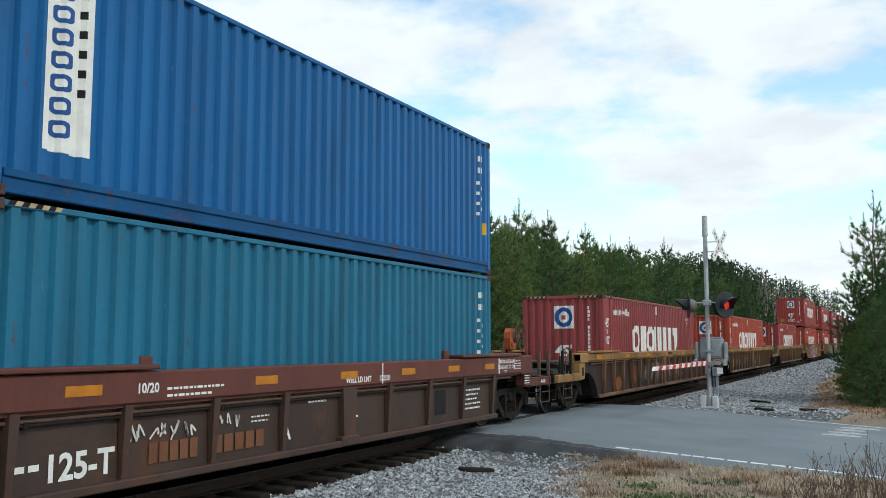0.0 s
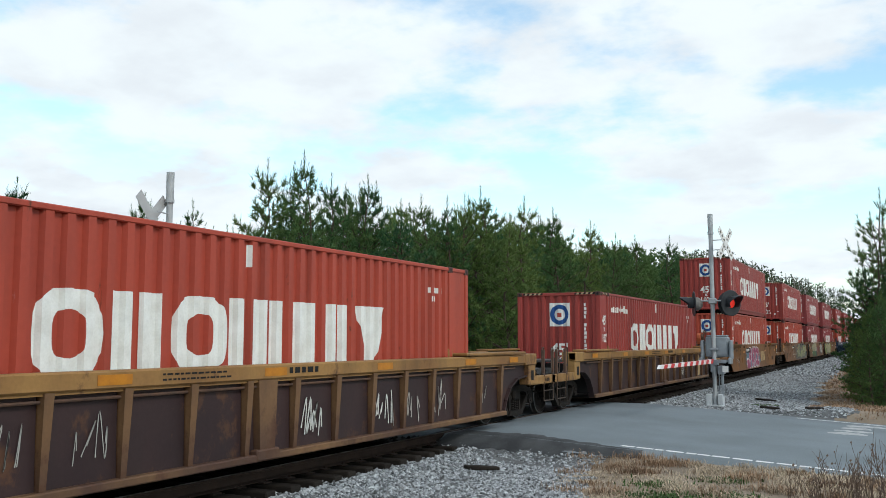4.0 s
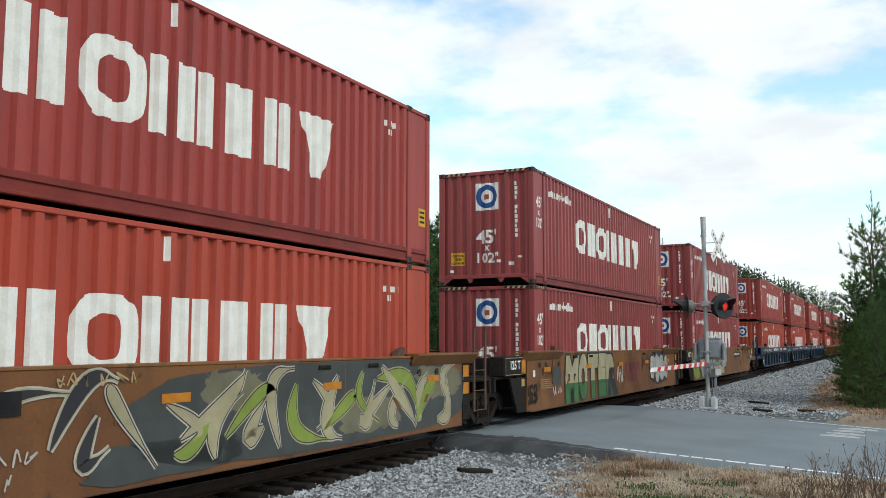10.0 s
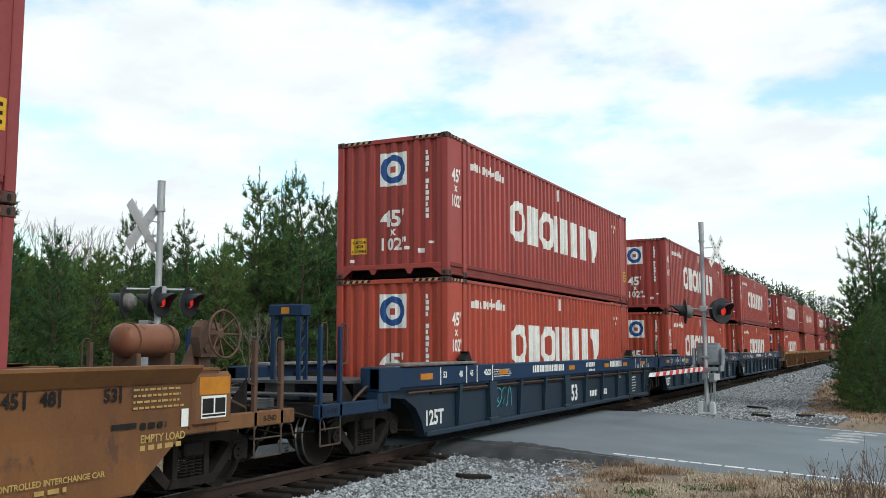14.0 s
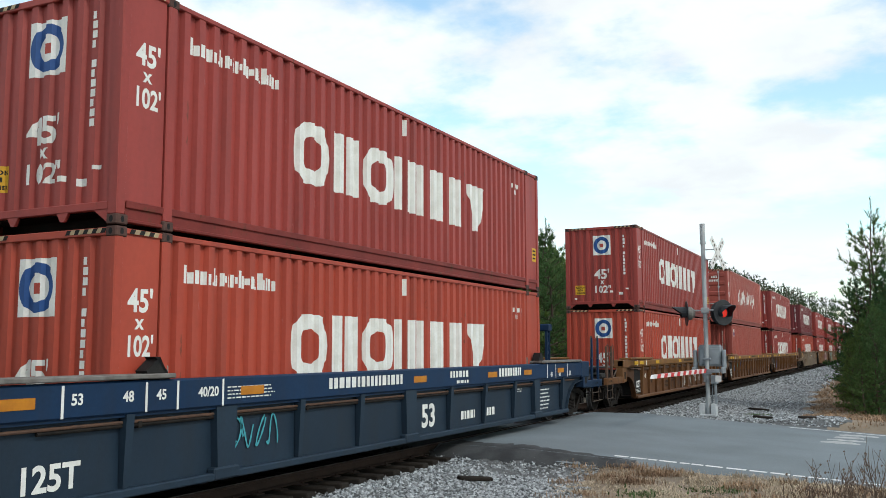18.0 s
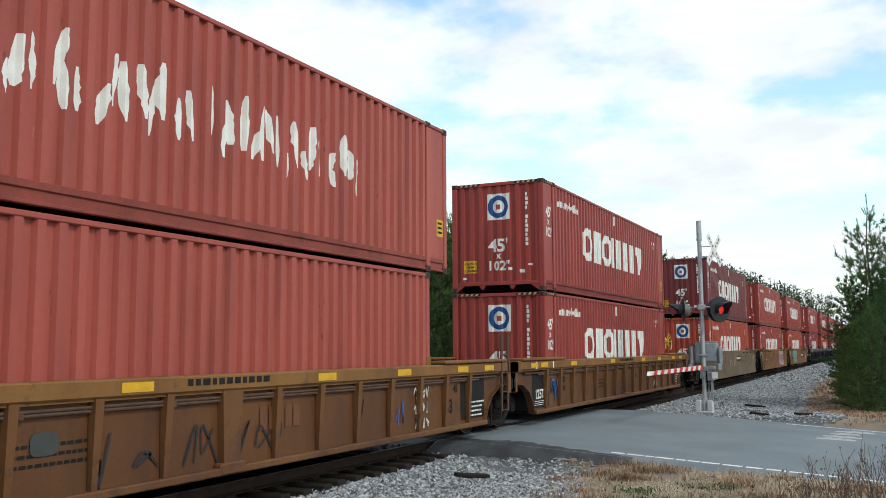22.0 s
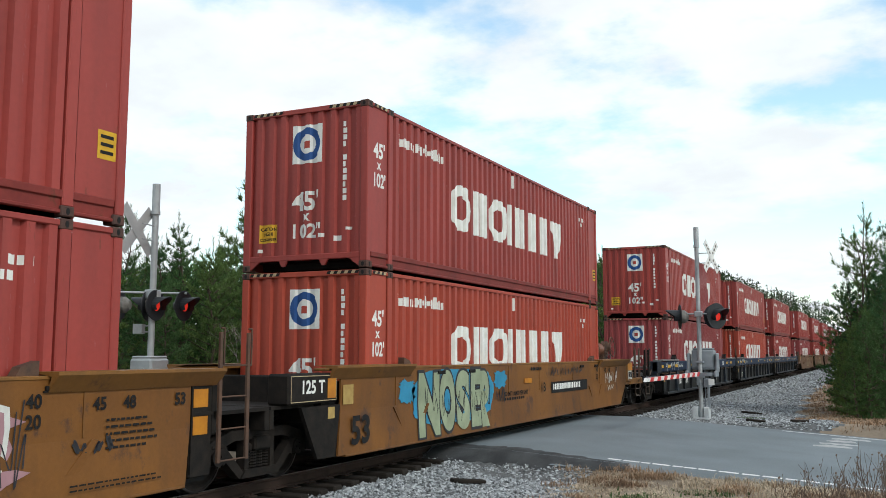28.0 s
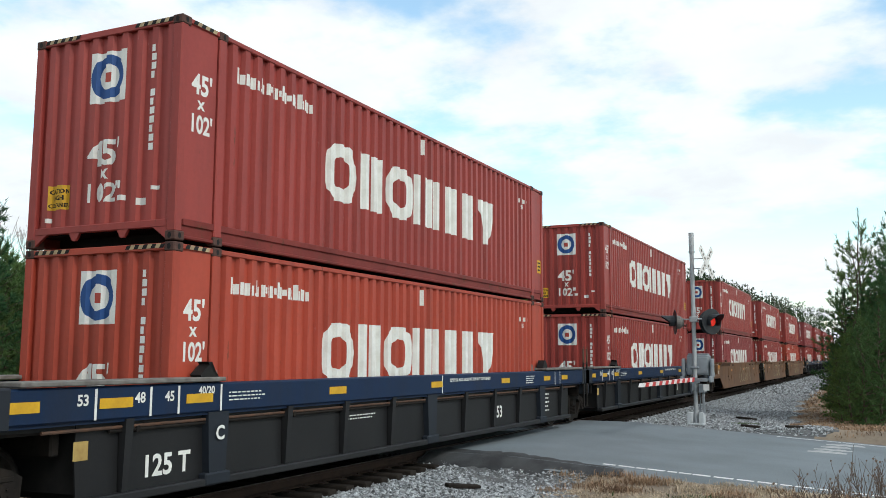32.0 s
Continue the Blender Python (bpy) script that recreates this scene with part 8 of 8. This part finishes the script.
def tuft(v, f, p, d, rng, size, count, wide):
    """Leaves spreading forwards from a twig's end."""
    d = d.normalized()
    u = d.orthogonal().normalized()
    w = d.cross(u)
    for i in range(count):
        a = rng.uniform(0, math.tau)
        s = rng.uniform(0.25, 1.15)
        e = (d * rng.uniform(0.35, 1.0) + (u * math.cos(a) + w * math.sin(a)) * s).normalized() * size * rng.uniform(0.7, 1.15)
        c = e.cross(Vector((rng.uniform(-1, 1), rng.uniform(-1, 1), rng.uniform(-1, 1)))).normalized() * wide
        o = len(v)
        q = p + d * rng.uniform(-0.12, 0.05)
        v.extend((tuple(q - c), tuple(q + c), tuple(q + e)))
        f.append((o, o + 1, o + 2))


def brush(v, f, p, d, rng, ln, count):
    """A pine shoot: needles set round a short twig like a bottle brush, pointing forwards."""
    d = d.normalized()
    u = d.orthogonal().normalized()
    w = d.cross(u)
    for i in range(count):
        t = i / count
        a = i * 2.4 + rng.uniform(-0.4, 0.4)
        q = p + d * ln * t
        e = (d * rng.uniform(0.55, 1.0) + (u * math.cos(a) + w * math.sin(a)) * (0.85 - 0.45 * t)).normalized() * rng.uniform(0.13, 0.22)
        c = e.cross(d).normalized() * 0.017
        o = len(v)
        v.extend((tuple(q - c), tuple(q + c), tuple(q + e)))
        f.append((o, o + 1, o + 2))


def pine_meshes(seed, h, spread, low, step=0.36, count=12, size=0.30, wide=0.021, gaps=0.12):
    """A pine: whorls of rising limbs that carry separate clumps of needles, with gaps between them."""
    rng = random.Random(seed)
    tv, tf, cv, cf = [], [], [], []
    lean = Vector((rng.uniform(-0.03, 0.03), rng.uniform(-0.03, 0.03), 1))
    limb(tv, tf, (0, 0, -0.2), lean * h, 0.010 * h + 0.02, 0.012, 6, 0, rng, 6)
    z = low * h
    while z < h * 0.96:
        t = (z - low * h) / (h - low * h)
        reach = spread * (1 - t) ** 0.75 * min(1, 0.65 + t * 1.6) + 0.12
        whorl = rng.choice((4, 5, 5, 6)) if t < 0.75 else 4
        a0 = rng.uniform(0, math.tau)
        for i in range(whorl):
            if rng.random() < gaps:
                continue
            a = a0 + i * math.tau / whorl + rng.uniform(-0.35, 0.35)
            ln = reach * rng.uniform(0.5, 1.2)
            up = 0.10 + 0.75 * t + rng.uniform(-0.12, 0.25)
            root = lean * z
            tip = root + Vector((math.cos(a), math.sin(a), up)) * ln
            limb(tv, tf, root, tip, 0.01 + 0.011 * ln, 0.006, 3, -0.05 * ln, rng, 1)
            d = (tip - root).normalized()
            out = Vector((-d.y, d.x, 0))
            tuft(cv, cf, tip, d * 0.6 + Vector((0, 0, 0.8)), rng, size, count, wide)
            for k in range(int(ln / step)):
                s = 0.25 + 0.7 * (k + rng.random()) / max(1, int(ln / step))
                side = out * rng.choice((-1, 1)) * rng.uniform(0.0, 0.42) * ln * (1.2 - s * 0.8)
                q = root + (tip - root) * s + side + Vector((0, 0, rng.uniform(-0.05, 0.12) * ln))
                tuft(cv, cf, q, side.normalized() * 0.5 + d * 0.5 + Vector((0, 0, rng.uniform(0.4, 1.1))), rng, size * rng.uniform(0.8, 1.2), count, wide)
            if t > 0.55:
                brush(cv, cf, tip, Vector((0, 0, 1)) + d * 0.25, rng, rng.uniform(0.25, 0.45), 8)
        z += h * rng.uniform(0.042, 0.06) * (1.15 - 0.3 * t)
    for k in range(3):
        brush(cv, cf, lean * (h - 0.35 + 0.3 * k), Vector((0, 0, 1)), rng, 0.36, 12)
    for k in range(4):
        a = rng.uniform(0, math.tau)
        brush(cv, cf, lean * (h - 0.25) + Vector((math.cos(a), math.sin(a), 0)) * 0.12, Vector((math.cos(a) * 0.4, math.sin(a) * 0.4, 1)), rng, 0.36, 12)
    return quick_mesh("trunk", tv, tf, [BARK]), quick_mesh("crown", cv, cf, [NEEDLE])


def bare_mesh(seed, h, levels=5, thin=1.0):
    """A leafless tree or bush by forking."""
    rng = random.Random(seed)
    v, f = [], []

    def grow(p, d, ln, r, lvl):
        q = p + d * ln
        limb(v, f, p, q, r, r * 0.62, 5 if lvl > 2 else 3, 0, rng, 2 if lvl > 1 else 1)
        if lvl == 0:
            return
        for _ in range(rng.choice((2, 3, 3))):
            e = (d + Vector((rng.uniform(-1, 1), rng.uniform(-1, 1), rng.uniform(-0.1, 0.8))) * 0.62).normalized()
            grow(q, e, ln * rng.uniform(0.62, 0.85), r * 0.6, lvl - 1)

    grow(Vector((0, 0, -0.1)), Vector((rng.uniform(-0.1, 0.1), rng.uniform(-0.1, 0.1), 1)).normalized(), h * 0.27, 0.016 * h * thin, levels)
    return quick_mesh("branches", v, f, [GREYBARK])


PINES = [pine_meshes(100 + i, 8.0, *spec) for i, spec in enumerate((
    (2.3, 0.08, 0.19, 24, 0.23, 0.016, 0.04), (2.0, 0.12, 0.19, 24, 0.23, 0.016, 0.06), (2.6, 0.05, 0.19, 24, 0.23, 0.016, 0.04), (1.8, 0.2, 0.21, 24, 0.23, 0.016), (2.4, 0.05, 0.18, 24, 0.23, 0.016, 0.02), (2.0, 0.22, 0.22, 24, 0.23, 0.016),
    (2.5, 0.08, 0.34, 16, 0.34, 0.034, 0.05), (2.3, 0.10, 0.34, 16, 0.34, 0.034, 0.05), (2.7, 0.06, 0.34, 16, 0.34, 0.034, 0.05),
    (2.0, 0.30, 0.22, 26, 0.19, 0.013, 0.28), (2.4, 0.02, 0.17, 26, 0.22, 0.015, 0.02)))]
BARES = [bare_mesh(300 + i, 8.0) for i in range(3)]
BUSH = bare_mesh(320, 3.5, 5, 0.6)


def plant_pine(x, y, h, kind, rng, label):
    t = thing("pine_tree", label, "pine tree", "pines behind the track" if x < TRACK else "pines beside the road", m=pose(x, y, ground_z(x, y) - 0.05, rng.uniform(-2, 2), rng.uniform(-2, 2), rng.uniform(0, 360)))
    k = h / 8.0
    for name, me in zip(("trunk", "crown"), PINES[kind]):
        ob = part(name, me, t)
        ob.scale = (k * rng.uniform(0.9, 1.1), k * rng.uniform(0.9, 1.1), k)
    return t


def plant_bare(x, y, h, i, rng, label="leafless grey-twigged tree among the pines"):
    t = thing("bare_tree", label, "bare tree", "bare trees", m=pose(x, y, ground_z(x, y) - 0.05, 0, 0, rng.uniform(0, 360)))
    ob = part("branch_crown", BARES[i % 3], t)
    ob.scale = (h / 8, h / 8, h / 8)


def polar(az, dist):
    return -math.sin(radians(az)) * dist, math.cos(radians(az)) * dist


def forest():
    rng = random.Random(77)
    # the trees whose tops stand out against the sky: bearing from the verge, elevation of the top, distance
    for az, el, dist, kind in ((37.6, 10.3, 33, 0), (36.3, 9.6, 34, 4), (35.0, 10.6, 31, 1), (33.7, 9.4, 32, 0), (27.9, 8.5, 35, 0), (26.4, 8.3, 36, 4), (25.2, 8.5, 37, 2), (31.6, 9.0, 34, 2), (32.6, 9.0, 33, 5), (30.7, 9.5, 34, 1), (29.2, 7.4, 32, 2), (24.0, 8.9, 38, 0), (22.8, 7.4, 36, 4), (21.7, 8.3, 42, 3), (19.6, 7.6, 46, 0), (17.6, 6.9, 50, 1),
                               (16.0, 6.2, 56, 4), (14.6, 6.0, 62, 0), (12.5, 5.9, 70, 3), (11.5, 5.1, 74, 1), (41.6, 7.9, 32, 4), (39.9, 6.4, 30, 2), (45.3, 8.2, 36, 5), (49.0, 7.0, 34, 3), (52.5, 8.6, 30, 1), (43.4, 6.4, 31, 0), (47.2, 6.2, 30, 2), (51.0, 6.3, 33, 0)):
        x, y = polar(az, dist)
        plant_pine(x, y, 1.84 + 0.4 + dist * math.tan(radians(el)), kind, rng, "tall green pine whose top stands against the sky")
    # the body of the wood, in rows running back from the track; its skyline sinks with distance
    line = ((0, 3.2), (6, 3.7), (10, 4.3), (12.5, 4.9), (16, 6.0), (20, 7.2), (24, 8.2), (28, 8.2), (32, 8.6), (36, 8.6), (40, 6.3), (44, 6.0), (48, 6.1), (52, 7.2), (60, 8), (90, 8))
    for row in range(4):
        y = 3.0 + row
        while y < 170:
            x = -19.6 - row * 3.2 - rng.uniform(0, 2.4)
            dist, az = math.hypot(x, y), math.degrees(math.atan2(-x, y))
            el = next(p + (q - p) * (az - a) / (b - a) for (a, p), (b, q) in zip(line, line[1:]) if a <= az <= b)
            h = 2.1 + dist * math.tan(radians(el)) * rng.uniform(0.74, 1.0)
            plant_pine(x, y, h, 6 + rng.randrange(3) if row > 1 or y > 70 else rng.randrange(6), rng, "dense green pine in the wood behind the track")
            y += rng.uniform(1.9, 3.0) * (1 + max(0, y - 30) * 0.007) * (1 + row * 0.1)
    for az, dist, h in ((26.5, 52, 9.2), (27.4, 54, 8.6), (47.5, 50, 9), (49.5, 52, 9.5), (45.8, 48, 8), (53, 46, 9), (42, 50, 8.5), (6.9, 150, 13), (6.2, 160, 13)):
        x, y = polar(az, dist)
        plant_bare(x, y, h, rng.randrange(3), rng)
    for az, dist in ((37.6, 25.5), (29.6, 26)):
        x, y = polar(az, dist)
        t = thing("bare_bush", "leafless pale-twigged bush at the wood's edge", "bush", "bare bushes", m=pose(x, y, ground_z(x, y), 0, 0, rng.uniform(0, 360)))
        part("branch_crown", BUSH, t)


def far_wood():
    """Distant woods on both sides of the track, as one mass of small crowns."""
    rng = random.Random(78)
    v, f = [], []
    for _ in range(620):
        az = rng.uniform(-4.0, 12.5)
        dist = rng.uniform(130, 300 if az > 5 or az < 1 else 400)
        x, y = polar(az, dist)
        if -8.5 < x - TRACK < 5.5:
            continue
        top = min(21.0, 1.84 + dist * math.tan(radians(min(5.6, 1.9 + 0.38 * max(0, az)) + rng.uniform(-0.9, 0.05))))
        r = rng.uniform(1.8, 3.2)
        base = Vector((x, y, -0.5))
        limb(v, f, base, base + Vector((0, 0, top)), 0.2, 0.05, 4, 0, rng, 1)
        for _ in range(46):
            t = rng.uniform(0.15, 1.0)
            a = rng.uniform(0, math.tau)
            rr = r * (1.15 - t) ** 0.6 * rng.uniform(0.3, 1.0)
            p = base + Vector((math.cos(a) * rr, math.sin(a) * rr, t * top))
            tuft(v, f, p, Vector((math.cos(a), math.sin(a), 0.7)), rng, 0.55, 10, 0.075)
    tagged(new("far_wood", quick_mesh("far_wood", v, f, [NEEDLE_FAR])), "hazy green pine wood in the distance", "wood", kind="stuff")


def wood_mass():
    """The depth of the wood behind its front rows: small crowns in tree shapes, and low growth under them."""
    rng = random.Random(80)
    v, f = [], []
    for _ in range(900):
        x, y = rng.uniform(-46, -29), rng.uniform(-12, 175)
        dist = math.hypot(x, y)
        top = 1.84 + dist * rng.uniform(0.055, 0.10)
        r = rng.uniform(1.4, 2.4)
        for _ in range(40):
            t = rng.uniform(0.06, 1.0)
            a = rng.uniform(0, math.tau)
            rr = r * (1.1 - t) ** 0.6 * rng.uniform(0.3, 1.0)
            tuft(v, f, Vector((x + math.cos(a) * rr, y + math.sin(a) * rr, t * top - 0.2)), Vector((math.cos(a), math.sin(a), 0.9)), rng, 0.55, 13, 0.07)
    for _ in range(2600):
        x, y = rng.uniform(-30, -19.0), rng.uniform(2, 150)
        p = Vector((x, y, rng.uniform(-0.4, 0.9)))
        tuft(v, f, p, Vector((rng.uniform(-1, 1), rng.uniform(-1, 1), rng.uniform(0.2, 1.2))), rng, 0.30, 14, 0.018)
    tagged(new("wood_undergrowth", quick_mesh("wood_undergrowth", v, f, [NEEDLE])), "dense green undergrowth and back of the pine wood", "undergrowth", kind="stuff")


def right_pines():
    rng = random.Random(79)
    for x, y, h, kind in ((0.45, 39.0, 7.6, 9), (0.0, 38.0, 6.6, 9), (1.2, 40.0, 8.0, 9), (0.75, 36.0, 3.8, 10), (0.35, 36.6, 3.2, 10), (1.4, 35.0, 4.2, 4), (0.5, 34.2, 2.5, 10), (0.4, 41.0, 3.6, 10), (1.5, 38.5, 6.6, 9), (1.1, 37.0, 4.2, 10), (0.1, 45.0, 4.0, 9), (0.9, 34.4, 3.4, 10),
                          (1.6, 37.2, 6.4, 2), (1.9, 39.5, 7.6, 4), (1.25, 38.0, 4.9, 4), (1.0, 40.0, 5.6, 2), (1.2, 64, 7, 2), (2.5, 70, 8, 4), (1.5, 80, 8, 2), (0.8, 95, 8, 0), (3.5, 60, 8, 4), (0.5, 110, 9, 2), (-0.8, 130, 9, 2), (-0.5, 150, 10, 4), (2.6, 50, 8, 2), (-0.9, 52, 3.4, 10), (-0.6, 58, 3.8, 10), (-1.2, 70, 5, 4), (-1.5, 85, 6, 4), (-1.8, 100, 7, 2), (-2.0, 120, 8, 4), (0.1, 36.0, 2.6, 10), (-0.1, 38.0, 2.9, 10), (-0.3, 44, 3.0, 10), (0.25, 38.4, 4.9, 2), (0.5, 40.2, 5.9, 4), (0.4, 52.0, 5.0, 9), (1.0, 50, 6.6, 9), (0.2, 64, 6.0, 5), (0.3, 80, 7.5, 0), (2.0, 46, 8, 9), (-0.6, 100, 8, 1), (1.1, 60, 7, 5)):
        x -= 0.0 if y > 47 else 0.7 if h > 5.5 else 1.4
        plant_pine(x, y, h, kind, rng, "green pine beside the gravel, close to the road")


forest()
far_wood()
wood_mass()
right_pines()


def blades(name, label, spots, seed, hmin, hmax, material, lean=0.5, wide=0.006):
    """Grass: thin bent blades, each two faces."""
    rng = np.random.default_rng(seed)
    p = np.array(spots)
    n = len(p)
    a = rng.uniform(0, math.tau, n)
    h = rng.uniform(hmin, hmax, n) * rng.uniform(0.5, 1.0, n)
    d = np.stack([np.cos(a), np.sin(a), np.zeros(n)], -1)
    s = np.stack([-np.sin(a), np.cos(a), np.zeros(n)], -1) * rng.uniform(0.6, 1.4, (n, 1)) * wide
    up = np.array([0, 0, 1.0])
    l = rng.uniform(0.1, 1.0, (n, 1)) * lean
    mid = p + up * (h * 0.6)[:, None] + d * l * (h * 0.4)[:, None]
    tip = p + up * (h * (0.98 - 0.3 * l[:, 0]))[:, None] + d * l * (h * 1.2)[:, None]
    v = np.stack([p - s, p + s, mid + s * 0.8, mid - s * 0.8, tip], 1).reshape(-1, 3)
    o = np.arange(n) * 5
    f = [(i, i + 1, i + 2, i + 3) for i in o.tolist()] + [(i + 3, i + 2, i + 4) for i in o.tolist()]
    tagged(new(name, quick_mesh(name, v.tolist(), f, [material])), label, "grass", kind="stuff")


def grass_spots(n, x0, x1, y0, y1, seed, clump=1.0):
    rng = random.Random(seed)
    out = []
    while len(out) < n:
        x, y = rng.uniform(x0, x1), rng.uniform(y0, y1)
        if gravel_at(x - 0.25, y) or ROAD_Y0 - 0.15 - 0.25 * rng.random() < y < ROAD_Y1 + 0.15:
            continue
        if noise.noise((x * 1.6, y * 1.6, seed)) * clump < rng.uniform(-0.45, 0.4):
            continue
        out.append((x, y, ground_z(x, y) - 0.01))
    return out


def verge():
    rng = random.Random(41)
    blades("dry_grass", "short flattened straw-coloured winter grass on the verge", grass_spots(40000, -5.6, 3.2, 9.0, 16.6, 11, 2.4), 11, 0.025, 0.10, STRAW, 2.6, 0.005)
    clumps = [(-5.2, 16.15), (-4.9, 15.7), (-4.5, 16.2), (-4.1, 16.25), (-3.5, 16.1), (-5.1, 15.0), (-4.3, 15.3)] + [(rng.uniform(-4.6, 1.0), rng.uniform(12.4, 16.2)) for _ in range(34)]
    blades("dry_grass_clumps", "russet grass clumps scattered by the road edge", [(x + rng.gauss(0, 0.15), y + rng.gauss(0, 0.11), ground_z(x, y)) for x, y in clumps for _ in range(rng.randrange(70, 230))], 12, 0.05, 0.21, RUSSET, 1.1, 0.0045)
    blades("straw_tufts", "pale straw tufts on the verge", [(x + rng.gauss(0, 0.12), y + rng.gauss(0, 0.1), ground_z(x, y)) for x, y in [(rng.uniform(-4.4, 2.0), rng.uniform(11.5, 16.3)) for _ in range(46)] for _ in range(110)], 16, 0.05, 0.19, STRAW, 1.5, 0.0045)
    blades("green_weeds", "low green weeds among the dry grass", [(x + random.gauss(0, 0.22), y + random.gauss(0, 0.18), ground_z(x, y)) for x, y in ((-3.2, 12.6), (-2.9, 12.9), (-2.2, 13.2), (-3.3, 13.6), (-1.9, 12.5), (-2.6, 14.6), (-4.3, 33.2)) for _ in range(260)], 13, 0.03, 0.09, GREENWEED, 1.0, 0.012)
    blades("far_dry_grass", "tan dry grass beside the gravel", grass_spots(30000, -4.4, 4.0, 27.0, 56, 14), 14, 0.04, 0.17, RUSSET, 1.6, 0.010)
    blades("distant_dry_grass", "tan dry grass far along the gravel", grass_spots(9000, -4.5, 9, 46, 120, 17), 17, 0.1, 0.3, RUSSET, 1.2, 0.03)
    blades("wood_edge_grass", "tan dry grass at the edge of the wood", grass_spots(9000, -22, -12.6, 4, 30, 15), 15, 0.15, 0.5, STRAW, 0.7, 0.012)


def twig_shrub(x, y, seed, h, n):
    rng = random.Random(seed)
    v, f = [], []
    for _ in range(n):
        a = rng.uniform(0, math.tau)
        root = Vector((rng.gauss(0, 0.28), rng.gauss(0, 0.2), 0))
        d = Vector((math.cos(a) * rng.uniform(0.05, 0.5), math.sin(a) * rng.uniform(0.05, 0.5), 1)).normalized()
        ln = h * rng.uniform(0.5, 1.05)
        pts = limb(v, f, root, root + d * ln, 0.006, 0.0028, 4, 0, rng, 4)
        for p in pts[1:]:
            for _ in range(rng.choice((1, 2, 2))):
                e = (d + Vector((rng.uniform(-1, 1), rng.uniform(-1, 1), rng.uniform(0, 0.8))) * 0.7).normalized()
                tip = p + e * ln * rng.uniform(0.15, 0.36)
                limb(v, f, p, tip, 0.0035, 0.002, 3, 0, rng, 2)
                if rng.random() < 0.3:
                    o = len(v)
                    s = rng.uniform(0.008, 0.02)
                    v.extend(((tip.x - s, tip.y, tip.z), (tip.x + s, tip.y, tip.z + s * 0.4), (tip.x, tip.y + s, tip.z + s), (tip.x, tip.y - s, tip.z - s)))
                    f.extend(((o, o + 1, o + 2), (o, o + 1, o + 3)))
    t = thing("dry_shrub", "leafless brown twiggy shrub in the verge grass", "shrub", "dry shrubs", m=pose(x, y, ground_z(x, y)))
    part("twig_crown", quick_mesh("twigs", v, f, [TWIG]), t)


verge()
for _x, _y, _s, _h, _n in ((-0.75, 13.4, 1, 0.62, 26), (-0.2, 13.0, 2, 0.75, 34), (0.25, 12.6, 3, 0.8, 30), (-0.45, 12.2, 4, 0.5, 24), (0.1, 13.9, 5, 0.6, 20), (-1.2, 13.0, 6, 0.35, 14)):
    twig_shrub(_x, _y, _s, _h, _n)


# ---- what moves ----
def motions():
    """The whole train rolls along the track; its wheels turn as it goes."""
    for ob, along, z in MOVERS:
        walk(ob, [(t, pose(TRACK, along - d, z)) for t, d in ROLLED])
    places = {ob: along for ob, along, _ in MOVERS}
    for w, car, y in WHEELS:
        rows, f = [], 0
        along = places.get(car)
        if along is None:
            continue
        spin = 0.0
        steps = [k for k in range(0, 961) if 1.0 < along + y - rolled(k / 30) < 34.0]
        if not steps:
            continue
        first = steps[0] / 30
        rows = [(k / 30, pose(0, y, R_WHEEL, math.degrees((rolled(k / 30) - rolled(first)) / R_WHEEL) % 360)) for k in steps]
        if steps[0] > 0:
            rows.insert(0, (0.0, pose(0, y, R_WHEEL)))
        if steps[-1] < 960:
            rows.append((32.0, rows[-1][1]))
        walk(w, rows)


motions()
